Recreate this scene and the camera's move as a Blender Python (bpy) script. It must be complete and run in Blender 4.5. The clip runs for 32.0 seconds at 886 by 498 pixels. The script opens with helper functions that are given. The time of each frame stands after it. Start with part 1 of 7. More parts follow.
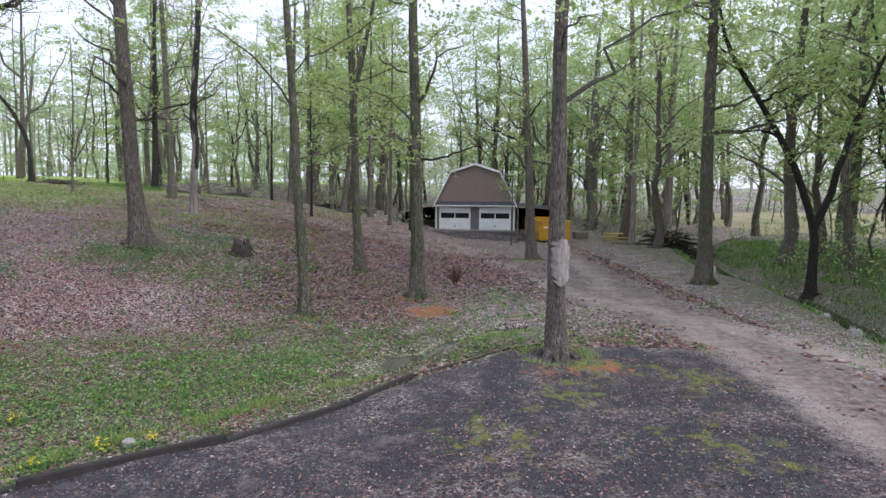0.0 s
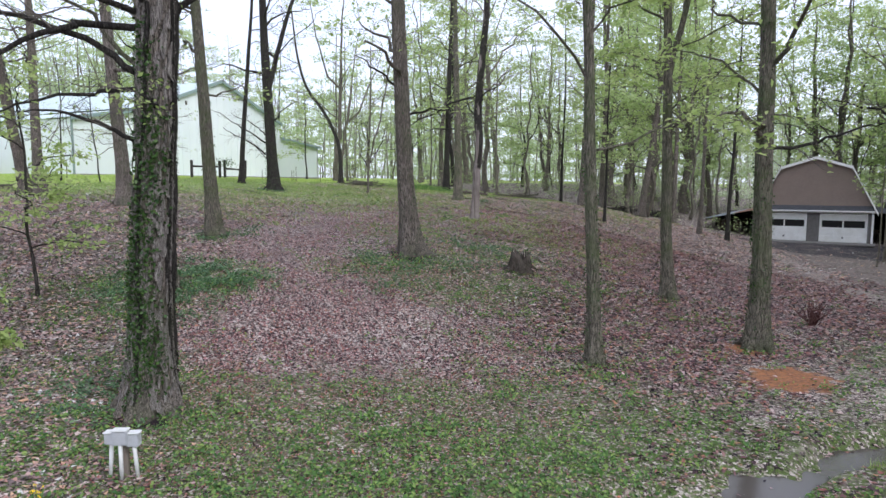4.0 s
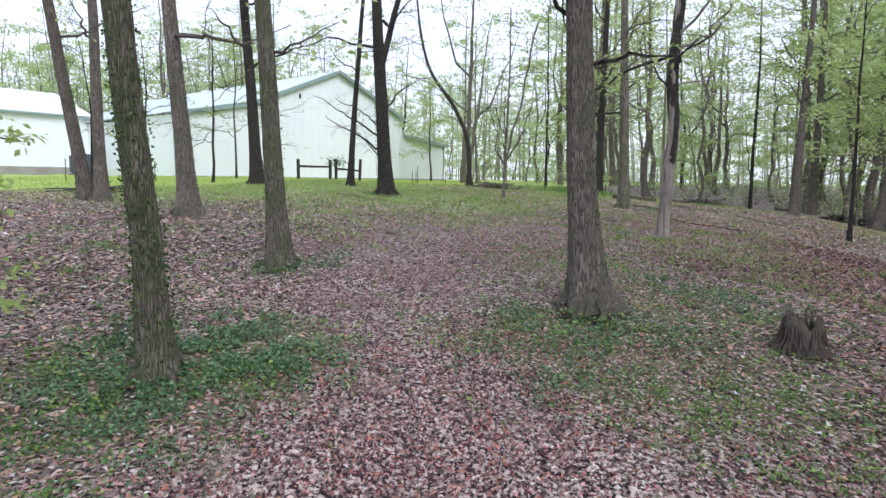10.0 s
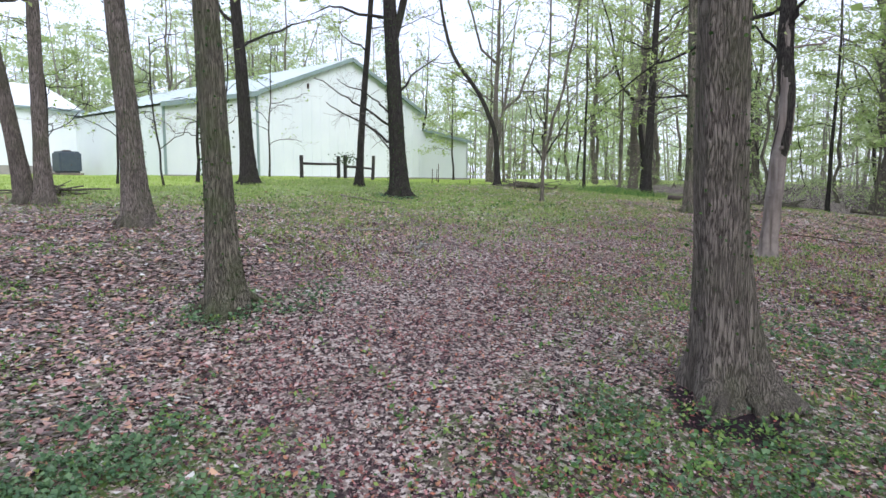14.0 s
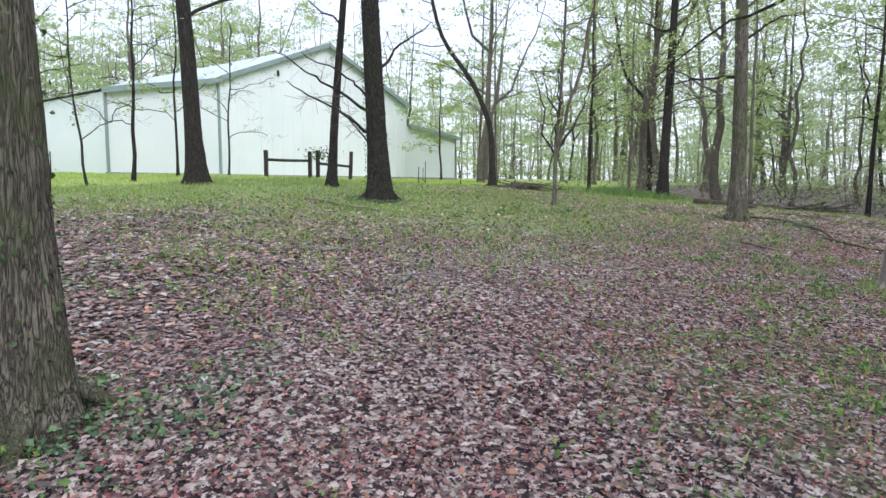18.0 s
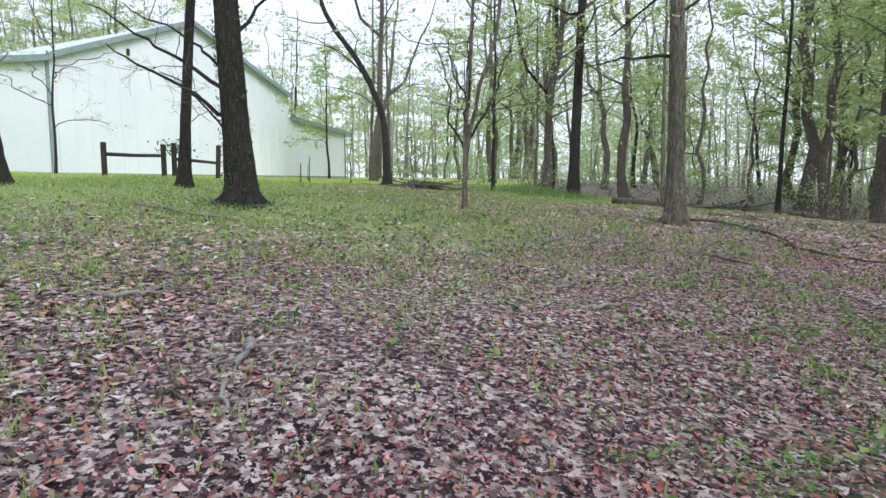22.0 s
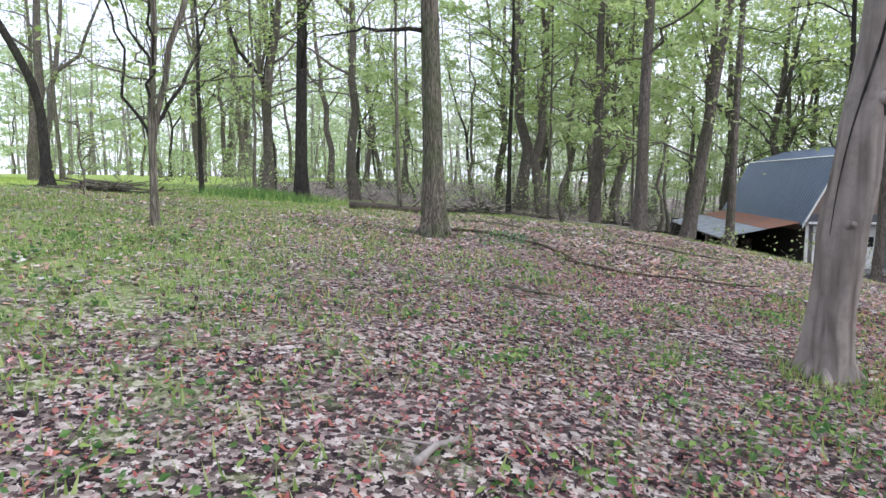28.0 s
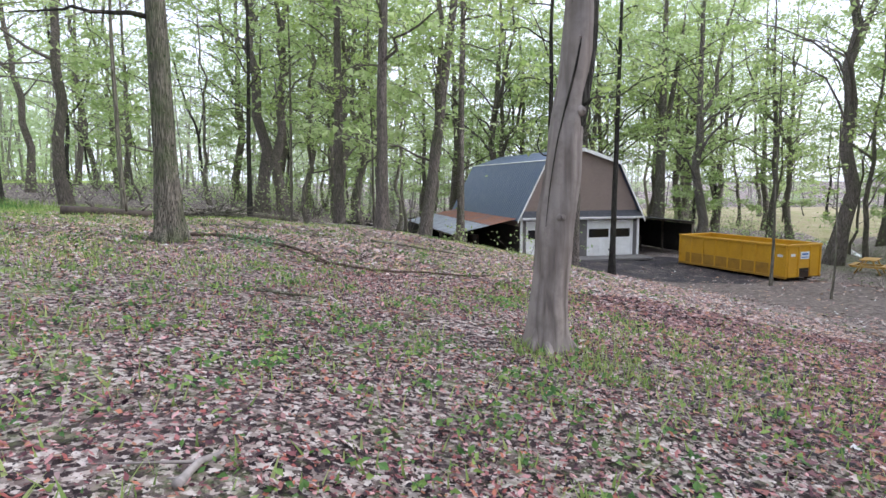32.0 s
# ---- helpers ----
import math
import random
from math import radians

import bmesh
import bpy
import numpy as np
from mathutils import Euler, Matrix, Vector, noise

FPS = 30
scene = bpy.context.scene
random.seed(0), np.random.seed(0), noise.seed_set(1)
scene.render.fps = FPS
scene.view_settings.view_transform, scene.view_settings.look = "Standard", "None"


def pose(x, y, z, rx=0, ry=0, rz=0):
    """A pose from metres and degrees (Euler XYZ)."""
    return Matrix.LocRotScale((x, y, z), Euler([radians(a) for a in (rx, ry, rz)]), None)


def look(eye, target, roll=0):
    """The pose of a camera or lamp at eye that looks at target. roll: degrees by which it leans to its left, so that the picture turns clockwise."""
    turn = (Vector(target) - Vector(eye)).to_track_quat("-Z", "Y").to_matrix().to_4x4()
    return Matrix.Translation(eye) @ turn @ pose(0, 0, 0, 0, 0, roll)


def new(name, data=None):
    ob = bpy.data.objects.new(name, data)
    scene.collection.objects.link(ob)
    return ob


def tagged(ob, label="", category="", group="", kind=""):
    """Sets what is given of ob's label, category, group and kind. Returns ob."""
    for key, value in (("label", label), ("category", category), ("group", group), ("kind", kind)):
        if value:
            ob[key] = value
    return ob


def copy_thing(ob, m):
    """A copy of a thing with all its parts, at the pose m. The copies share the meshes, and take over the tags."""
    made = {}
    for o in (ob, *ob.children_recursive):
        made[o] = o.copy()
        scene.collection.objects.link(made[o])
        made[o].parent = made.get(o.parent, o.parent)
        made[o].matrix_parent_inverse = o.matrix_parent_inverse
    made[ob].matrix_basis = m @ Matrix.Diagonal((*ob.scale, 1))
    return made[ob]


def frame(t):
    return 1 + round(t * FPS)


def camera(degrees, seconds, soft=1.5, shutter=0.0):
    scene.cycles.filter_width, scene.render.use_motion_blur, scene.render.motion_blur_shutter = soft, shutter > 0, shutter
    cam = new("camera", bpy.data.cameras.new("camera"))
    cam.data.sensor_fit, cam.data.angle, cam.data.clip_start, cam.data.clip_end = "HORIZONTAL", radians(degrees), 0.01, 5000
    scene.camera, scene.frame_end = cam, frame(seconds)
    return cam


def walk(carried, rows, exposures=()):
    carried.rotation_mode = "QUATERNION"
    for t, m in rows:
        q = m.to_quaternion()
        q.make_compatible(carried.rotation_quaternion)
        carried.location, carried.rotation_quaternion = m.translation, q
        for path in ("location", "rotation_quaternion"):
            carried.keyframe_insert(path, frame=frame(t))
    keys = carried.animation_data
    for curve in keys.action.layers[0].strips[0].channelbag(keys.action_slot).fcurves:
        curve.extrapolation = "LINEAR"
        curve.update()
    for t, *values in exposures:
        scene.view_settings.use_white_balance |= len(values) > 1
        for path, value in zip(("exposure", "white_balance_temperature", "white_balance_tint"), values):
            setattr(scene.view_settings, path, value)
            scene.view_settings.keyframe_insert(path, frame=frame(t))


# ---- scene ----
cam = camera(69.88, 32.0)
# seconds; eye in metres; turn in degrees
ROWS = [
    (0.0, -0.123, 0.091, 3.780, 84.25, -0.35, -0.79),
    (0.5, -0.161, 0.729, 3.801, 84.22, -0.33, 2.42),
    (1.0, -0.178, 1.339, 3.818, 84.19, -0.34, 5.58),
    (1.5, -0.242, 2.026, 3.811, 84.16, -0.28, 9.01),
    (2.0, -0.411, 2.709, 3.834, 84.09, -0.26, 12.47),
    (2.5, -0.594, 3.464, 3.818, 84.07, -0.22, 15.86),
    (3.0, -0.782, 4.116, 3.813, 84.10, -0.21, 18.76),
    (3.5, -1.049, 4.831, 3.814, 84.11, -0.16, 21.87),
    (4.0, -1.336, 5.511, 3.807, 84.15, -0.07, 24.95),
    (4.5, -1.666, 6.196, 3.784, 84.14, -0.11, 27.60),
    (6.5, -3.266, 8.635, 3.846, 84.23, -0.27, 33.48),
    (7.0, -3.682, 9.244, 3.838, 84.28, -0.17, 33.83),
    (7.5, -4.129, 9.837, 3.847, 84.25, -0.14, 34.25),
    (8.0, -4.598, 10.460, 3.867, 84.25, -0.07, 34.67),
    (8.5, -5.025, 11.022, 3.877, 84.26, -0.05, 35.05),
    (9.0, -5.522, 11.614, 3.871, 84.27, -0.05, 35.39),
    (9.5, -5.953, 12.269, 3.841, 84.33, -0.02, 35.89),
    (10.0, -6.378, 12.888, 3.831, 84.33, 0.03, 36.34),
    (10.5, -6.739, 13.373, 3.836, 84.35, 0.10, 36.74),
    (11.0, -7.142, 13.885, 3.869, 84.30, 0.18, 37.07),
    (11.5, -7.582, 14.420, 3.869, 84.32, 0.17, 37.26),
    (12.0, -8.009, 14.967, 3.878, 84.28, 0.09, 37.49),
    (12.5, -8.382, 15.439, 3.882, 84.29, 0.06, 37.68),
    (13.0, -8.789, 15.971, 3.875, 84.25, 0.05, 37.90),
    (13.5, -9.169, 16.468, 3.879, 84.28, 0.07, 38.09),
    (14.0, -9.596, 17.019, 3.877, 84.25, 0.16, 38.30),
    (14.5, -10.005, 17.522, 3.866, 84.28, 0.11, 38.43),
    (16.5, -11.603, 19.330, 3.899, 84.21, 0.06, 38.13),
    (17.0, -11.957, 19.736, 3.899, 84.25, 0.09, 37.88),
    (17.5, -12.329, 20.117, 3.894, 84.27, -0.03, 37.53),
    (18.0, -12.674, 20.560, 3.892, 84.26, -0.04, 36.82),
    (18.5, -12.993, 21.031, 3.899, 84.22, -0.00, 35.84),
    (19.0, -13.296, 21.458, 3.897, 84.20, 0.10, 34.68),
    (19.5, -13.611, 21.888, 3.897, 84.20, 0.14, 33.37),
    (20.0, -13.924, 22.333, 3.896, 84.20, 0.22, 32.15),
    (20.5, -14.206, 22.768, 3.894, 84.16, 0.23, 31.01),
    (21.0, -14.453, 23.126, 3.903, 84.15, 0.24, 29.89),
    (21.5, -14.697, 23.555, 3.898, 84.15, 0.31, 28.65),
    (22.0, -14.934, 23.948, 3.899, 84.14, 0.31, 27.21),
    (22.5, -15.121, 24.316, 3.900, 84.11, 0.35, 25.52),
    (23.0, -15.275, 24.668, 3.931, 84.08, 0.35, 23.73),
    (23.5, -15.379, 25.024, 3.943, 84.05, 0.31, 21.79),
    (24.0, -15.521, 25.403, 3.965, 83.99, 0.32, 19.76),
    (24.5, -15.694, 25.763, 3.994, 83.97, 0.35, 17.74),
    (26.5, -16.252, 27.041, 4.014, 83.90, 0.38, 9.51),
    (27.0, -16.351, 27.349, 4.000, 83.91, 0.42, 7.39),
    (27.5, -16.406, 27.653, 4.023, 83.84, 0.30, 5.00),
    (28.0, -16.435, 27.876, 4.022, 83.79, 0.23, 2.24),
    (28.5, -16.496, 27.895, 4.027, 83.80, 0.29, -0.49),
    (29.0, -16.533, 27.920, 4.018, 83.75, 0.30, -3.42),
    (29.5, -16.556, 27.926, 4.015, 83.78, 0.37, -6.40),
    (30.0, -16.566, 27.915, 4.005, 83.79, 0.45, -9.45),
    (30.5, -16.597, 27.857, 4.008, 83.78, 0.40, -12.19),
    (31.0, -16.585, 27.850, 4.000, 83.81, 0.31, -15.10),
    (31.5, -16.576, 27.860, 3.996, 83.83, 0.25, -17.97),
    (32.0, -16.550, 27.868, 3.992, 83.90, 0.23, -20.78),
]
EXPOSURES = [(0.0, 0.08), (4.0, 0.12), (9.0, 0.18), (14.0, 0.16), (19.0, 0.16), (24.0, 0.19), (27.0, 0.38), (32.0, 0.50)]
walk(cam, [(t, pose(x, y, z, rx, ry, rz)) for t, x, y, z, rx, ry, rz in ROWS], exposures=EXPOSURES)
# ---- light ----
SUN_AZ, SUN_EL = 112.0, 42.0
world = bpy.data.worlds.new("overcast_sky")
scene.world = world
world.use_nodes = True
wn, wl = world.node_tree.nodes, world.node_tree.links
wn.clear()
sky = wn.new("ShaderNodeTexSky")
sky.sky_type, sky.sun_disc = "NISHITA", False
sky.sun_elevation, sky.sun_rotation = radians(SUN_EL), radians(SUN_AZ)
sky.air_density, sky.dust_density, sky.altitude = 1.0, 3.0, 50.0
sky_bg, cloud_bg, sky_add, sky_out = (wn.new(k) for k in ("ShaderNodeBackground", "ShaderNodeBackground", "ShaderNodeAddShader", "ShaderNodeOutputWorld"))
sky_bg.inputs["Strength"].default_value = 0.05
# the closed cloud layer, a little brighter overhead and broken by soft grey
cloud_co, cloud_noise, cloud_ramp = wn.new("ShaderNodeTexCoord"), wn.new("ShaderNodeTexNoise"), wn.new("ShaderNodeValToRGB")
cloud_noise.inputs["Scale"].default_value, cloud_noise.inputs["Detail"].default_value = 2.2, 5.0
cloud_ramp.color_ramp.elements[0].position, cloud_ramp.color_ramp.elements[0].color = 0.3, (0.775, 0.832, 1.03, 1)
cloud_ramp.color_ramp.elements[1].position, cloud_ramp.color_ramp.elements[1].color = 0.7, (0.93, 0.976, 1.19, 1)
wl.new(cloud_co.outputs["Generated"], cloud_noise.inputs["Vector"])
wl.new(cloud_noise.outputs["Fac"], cloud_ramp.inputs["Fac"])
wl.new(cloud_ramp.outputs["Color"], cloud_bg.inputs["Color"])
cloud_bg.inputs["Strength"].default_value = 1.07
wl.new(sky.outputs["Color"], sky_bg.inputs["Color"])
wl.new(sky_bg.outputs["Background"], sky_add.inputs[0])
wl.new(cloud_bg.outputs["Background"], sky_add.inputs[1])
wl.new(sky_add.outputs["Shader"], sky_out.inputs["Surface"])
sun = new("sun", bpy.data.lights.new("sun", "SUN"))
sun.data.energy, sun.data.angle, sun.data.color = 1.65, radians(30), (0.985, 0.98, 1.13)
sun.matrix_world = look((0, 0, 0), (-math.sin(radians(SUN_AZ)) * math.cos(radians(SUN_EL)), -math.cos(radians(SUN_AZ)) * math.cos(radians(SUN_EL)), -math.sin(radians(SUN_EL))))


# ---- materials ----
def material(name, base, rough=0.8, metal=0.0, grain=(), bump=0.0, bump_scale=40.0, stretch=(1, 1, 1), coat=0.0):
    """A principled material. grain: (scale, colour, amount) layers of noise mixed over the base."""
    mat = bpy.data.materials.new(name)
    mat.use_nodes = True
    n, l = mat.node_tree.nodes, mat.node_tree.links
    p = n["Principled BSDF"]
    p.inputs["Roughness"].default_value, p.inputs["Metallic"].default_value = rough, metal
    p.inputs["Coat Weight"].default_value = coat
    co, mp = n.new("ShaderNodeTexCoord"), n.new("ShaderNodeMapping")
    mp.inputs["Scale"].default_value = stretch
    l.new(co.outputs["Object"], mp.inputs["Vector"])
    rgb = n.new("ShaderNodeRGB")
    rgb.outputs[0].default_value = (*base, 1)
    out = rgb.outputs[0]
    for scale, colour, amount in grain:
        tex, ramp, mix = n.new("ShaderNodeTexNoise"), n.new("ShaderNodeMapRange"), n.new("ShaderNodeMix")
        mix.data_type = "RGBA"
        tex.inputs["Scale"].default_value, tex.inputs["Detail"].default_value, tex.inputs["Roughness"].default_value = scale, 6.0, 0.62
        ramp.inputs["From Min"].default_value, ramp.inputs["From Max"].default_value, ramp.inputs["To Max"].default_value = 0.42, 0.68, amount
        l.new(mp.outputs["Vector"], tex.inputs["Vector"])
        l.new(tex.outputs["Fac"], ramp.inputs["Value"])
        l.new(ramp.outputs["Result"], mix.inputs[0])
        l.new(out, mix.inputs[6])
        mix.inputs[7].default_value = (*colour, 1)
        out = mix.outputs[2]
    l.new(out, p.inputs["Base Color"])
    if bump:
        tex, bm_ = n.new("ShaderNodeTexNoise"), n.new("ShaderNodeBump")
        tex.inputs["Scale"].default_value, tex.inputs["Detail"].default_value = bump_scale, 7.0
        bm_.inputs["Strength"].default_value, bm_.inputs["Distance"].default_value = bump, 0.02
        l.new(mp.outputs["Vector"], tex.inputs["Vector"])
        l.new(tex.outputs["Fac"], bm_.inputs["Height"])
        l.new(bm_.outputs["Normal"], p.inputs["Normal"])
    return mat


def bark(name, base, furrow, moss, moss_amount, scale=15.0, depth=0.03):
    """Bark: long upright furrows, plates, lichen and moss in patches."""
    mat = bpy.data.materials.new(name)
    mat.use_nodes = True
    n, l = mat.node_tree.nodes, mat.node_tree.links
    p = n["Principled BSDF"]
    p.inputs["Roughness"].default_value = 0.9
    p.inputs["Specular IOR Level"].default_value = 0.2
    co, mp = n.new("ShaderNodeTexCoord"), n.new("ShaderNodeMapping")
    mp.inputs["Scale"].default_value = (1, 1, 0.085)
    l.new(co.outputs["Object"], mp.inputs["Vector"])
    vor, fine, patch = n.new("ShaderNodeTexVoronoi"), n.new("ShaderNodeTexNoise"), n.new("ShaderNodeTexNoise")
    vor.feature = "DISTANCE_TO_EDGE"
    vor.inputs["Scale"].default_value = scale
    fine.inputs["Scale"].default_value, fine.inputs["Detail"].default_value = scale * 3.2, 8.0
    patch.inputs["Scale"].default_value, patch.inputs["Detail"].default_value = 1.3, 6.0
    bend, bent = n.new("ShaderNodeTexNoise"), n.new("ShaderNodeVectorMath")
    bend.inputs["Scale"].default_value = scale * 0.8
    bent.operation = "MULTIPLY_ADD"
    bent.inputs[1].default_value = (0.12, 0.12, 0.12)
    l.new(mp.outputs["Vector"], bend.inputs["Vector"])
    l.new(bend.outputs["Color"], bent.inputs[0])
    l.new(mp.outputs["Vector"], bent.inputs[2])
    l.new(bent.outputs["Vector"], vor.inputs["Vector"])
    l.new(mp.outputs["Vector"], fine.inputs["Vector"])
    l.new(co.outputs["Object"], patch.inputs["Vector"])
    edge = n.new("ShaderNodeMapRange")
    edge.inputs["From Max"].default_value = 0.24
    edge.inputs["To Max"].default_value = 0.70
    l.new(vor.outputs["Distance"], edge.inputs["Value"])
    height = n.new("ShaderNodeMath")
    height.operation = "MULTIPLY_ADD"
    height.inputs[1].default_value = 1.35
    l.new(fine.outputs["Fac"], height.inputs[0])
    l.new(edge.outputs["Result"], height.inputs[2])
    m1, m2, m3 = (n.new("ShaderNodeMix") for _ in range(3))
    for m in (m1, m2, m3):
        m.data_type = "RGBA"
    depth_ = n.new("ShaderNodeMapRange")
    depth_.inputs["From Min"].default_value, depth_.inputs["From Max"].default_value = 0.62, 1.30
    l.new(height.outputs[0], depth_.inputs["Value"])
    l.new(depth_.outputs["Result"], m1.inputs[0])
    m1.inputs[6].default_value, m1.inputs[7].default_value = (*furrow, 1), (*base, 1)
    mossy = n.new("ShaderNodeMapRange")
    mossy.inputs["From Min"].default_value, mossy.inputs["From Max"].default_value, mossy.inputs["To Max"].default_value = 0.44, 0.66, moss_amount
    l.new(patch.outputs["Fac"], mossy.inputs["Value"])
    l.new(mossy.outputs["Result"], m2.inputs[0])
    l.new(m1.outputs[2], m2.inputs[6])
    m2.inputs[7].default_value = (*moss, 1)
    tint = n.new("ShaderNodeObjectInfo")
    vary = n.new("ShaderNodeMapRange")
    vary.inputs["To Min"].default_value, vary.inputs["To Max"].default_value = 0.0, 0.35
    l.new(tint.outputs["Random"], vary.inputs["Value"])
    l.new(vary.outputs["Result"], m3.inputs[0])
    l.new(m2.outputs[2], m3.inputs[6])
    m3.inputs[7].default_value = (furrow[0] * 1.2, furrow[1] * 1.2, furrow[2] * 1.2, 1)
    blot, blotted, m4 = n.new("ShaderNodeTexNoise"), n.new("ShaderNodeMapRange"), n.new("ShaderNodeMix")
    blot.inputs["Scale"].default_value, blot.inputs["Detail"].default_value, blot.inputs["Roughness"].default_value = 4.5, 8.0, 0.7
    blotted.inputs["From Min"].default_value, blotted.inputs["From Max"].default_value, blotted.inputs["To Max"].default_value = 0.46, 0.68, 0.75
    m4.data_type = "RGBA"
    l.new(co.outputs["Object"], blot.inputs["Vector"])
    l.new(blot.outputs["Fac"], blotted.inputs["Value"])
    l.new(blotted.outputs["Result"], m4.inputs[0])
    l.new(m3.outputs[2], m4.inputs[6])
    m4.inputs[7].default_value = (furrow[0] * 0.55 + base[0] * 0.3, furrow[1] * 0.55 + base[1] * 0.3, furrow[2] * 0.55 + base[2] * 0.3, 1)
    l.new(m4.outputs[2], p.inputs["Base Color"])
    b = n.new("ShaderNodeBump")
    b.inputs["Strength"].default_value, b.inputs["Distance"].default_value = 0.9, depth
    l.new(height.outputs[0], b.inputs["Height"])
    l.new(b.outputs["Normal"], p.inputs["Normal"])
    return mat


def leafy(name, a, b, c, through_light=0.45, rough=0.6):
    """Leaves: colour varied from leaf to leaf, light shining through."""
    mat = bpy.data.materials.new(name)
    mat.use_nodes = True
    n, l = mat.node_tree.nodes, mat.node_tree.links
    p, out = n["Principled BSDF"], n["Material Output"]
    p.inputs["Roughness"].default_value = rough
    p.inputs["Specular IOR Level"].default_value = 0.3
    geo, ramp = n.new("ShaderNodeNewGeometry"), n.new("ShaderNodeValToRGB")
    ramp.color_ramp.elements[0].color, ramp.color_ramp.elements[1].color = (*a, 1), (*c, 1)
    ramp.color_ramp.elements.new(0.5).color = (*b, 1)
    l.new(geo.outputs["Random Per Island"], ramp.inputs["Fac"])
    l.new(ramp.outputs["Color"], p.inputs["Base Color"])
    if through_light:
        tr, mx = n.new("ShaderNodeBsdfTranslucent"), n.new("ShaderNodeMixShader")
        mx.inputs[0].default_value = through_light
        l.new(ramp.outputs["Color"], tr.inputs["Color"])
        l.new(p.outputs["BSDF"], mx.inputs[1])
        l.new(tr.outputs["BSDF"], mx.inputs[2])
        l.new(mx.outputs["Shader"], out.inputs["Surface"])
    return mat


def ground_material():
    """Leaf litter, with moss and weeds, mown grass, worn dirt track, dark gravel and red clay where the ground's own masks say so."""
    mat = bpy.data.materials.new("forest_floor")
    mat.use_nodes = True
    n, l = mat.node_tree.nodes, mat.node_tree.links
    p = n["Principled BSDF"]
    p.inputs["Roughness"].default_value = 0.75
    p.inputs["Specular IOR Level"].default_value = 0.12
    co = n.new("ShaderNodeTexCoord")

    def noise_at(scale, detail=6.0, rough=0.6):
        t = n.new("ShaderNodeTexNoise")
        t.inputs["Scale"].default_value, t.inputs["Detail"].default_value, t.inputs["Roughness"].default_value = scale, detail, rough
        l.new(co.outputs["Object"], t.inputs["Vector"])
        return t.outputs["Fac"]

    def span(value, lo, hi, top=1.0):
        r = n.new("ShaderNodeMapRange")
        r.inputs["From Min"].default_value, r.inputs["From Max"].default_value, r.inputs["To Max"].default_value = lo, hi, top
        l.new(value, r.inputs["Value"])
        return r.outputs["Result"]

    def blend(fac, a, b):
        m = n.new("ShaderNodeMix")
        m.data_type = "RGBA"
        l.new(fac, m.inputs[0])
        for slot, v in ((6, a), (7, b)):
            if isinstance(v, tuple):
                m.inputs[slot].default_value = (*v, 1)
            else:
                l.new(v, m.inputs[slot])
        return m.outputs[2]

    def mask(name, wobble=0.55, scale=1.7, soft=0.12, top=1.0):
        a, s, t = n.new("ShaderNodeAttribute"), n.new("ShaderNodeMath"), n.new("ShaderNodeMath")
        a.attribute_name = name
        s.operation, t.operation = "SUBTRACT", "MULTIPLY_ADD"
        l.new(noise_at(scale, 7.0, 0.68), s.inputs[0])
        s.inputs[1].default_value = 0.5
        l.new(s.outputs[0], t.inputs[0])
        t.inputs[1].default_value = wobble * 2.2
        l.new(a.outputs["Fac"], t.inputs[2])
        return span(t.outputs[0], 0.5 - soft, 0.5 + soft, top)

    cell = n.new("ShaderNodeTexVoronoi")
    cell.inputs["Scale"].default_value, cell.inputs["Randomness"].default_value = 24.0, 1.0
    warp, warped = n.new("ShaderNodeTexNoise"), n.new("ShaderNodeVectorMath")
    warp.inputs["Scale"].default_value, warp.inputs["Detail"].default_value = 30.0, 3.0
    warped.operation = "MULTIPLY_ADD"
    warped.inputs[1].default_value = (0.09, 0.09, 0.09)
    l.new(co.outputs["Object"], warp.inputs["Vector"])
    l.new(warp.outputs["Color"], warped.inputs[0])
    l.new(co.outputs["Object"], warped.inputs[2])
    l.new(warped.outputs["Vector"], cell.inputs["Vector"])
    hue = n.new("ShaderNodeSeparateColor")
    l.new(cell.outputs["Color"], hue.inputs["Color"])
    litter = n.new("ShaderNodeValToRGB")
    l.new(hue.outputs["Red"], litter.inputs["Fac"])
    litter.color_ramp.elements[0].color, litter.color_ramp.elements[1].color = (0.006, 0.004, 0.005, 1), (0.66, 0.60, 0.55, 1)
    for at, c in ((0.30, (0.038, 0.025, 0.028)), (0.55, (0.200, 0.155, 0.138)), (0.82, (0.46, 0.395, 0.35))):
        litter.color_ramp.elements.new(at).color = (*c, 1)
    soil = blend(span(noise_at(0.5), 0.40, 0.65, 0.3), litter.outputs["Color"], (0.13, 0.095, 0.090))
    weeds = blend(span(noise_at(60.0, 3.0), 0.35, 0.7), (0.045, 0.075, 0.020), (0.130, 0.185, 0.050))
    lawn = blend(span(noise_at(45.0, 4.0), 0.3, 0.7), (0.130, 0.205, 0.055), (0.310, 0.400, 0.130))
    mown = blend(span(noise_at(45.0, 4.0), 0.3, 0.7), (0.28, 0.40, 0.09), (0.45, 0.56, 0.17))
    lawn = blend(span(noise_at(2.6, 8.0, 0.75), 0.46, 0.64, 0.5), lawn, soil)
    field = blend(span(noise_at(0.35, 8.0), 0.35, 0.65), (0.42, 0.34, 0.24), (0.24, 0.25, 0.10))
    dirt = blend(span(noise_at(5.0, 9.0, 0.75), 0.38, 0.66), (0.105, 0.083, 0.074), (0.320, 0.268, 0.238))
    sand = blend(span(noise_at(9.0, 9.0, 0.75), 0.35, 0.7), (0.280, 0.233, 0.205), (0.47, 0.405, 0.36))
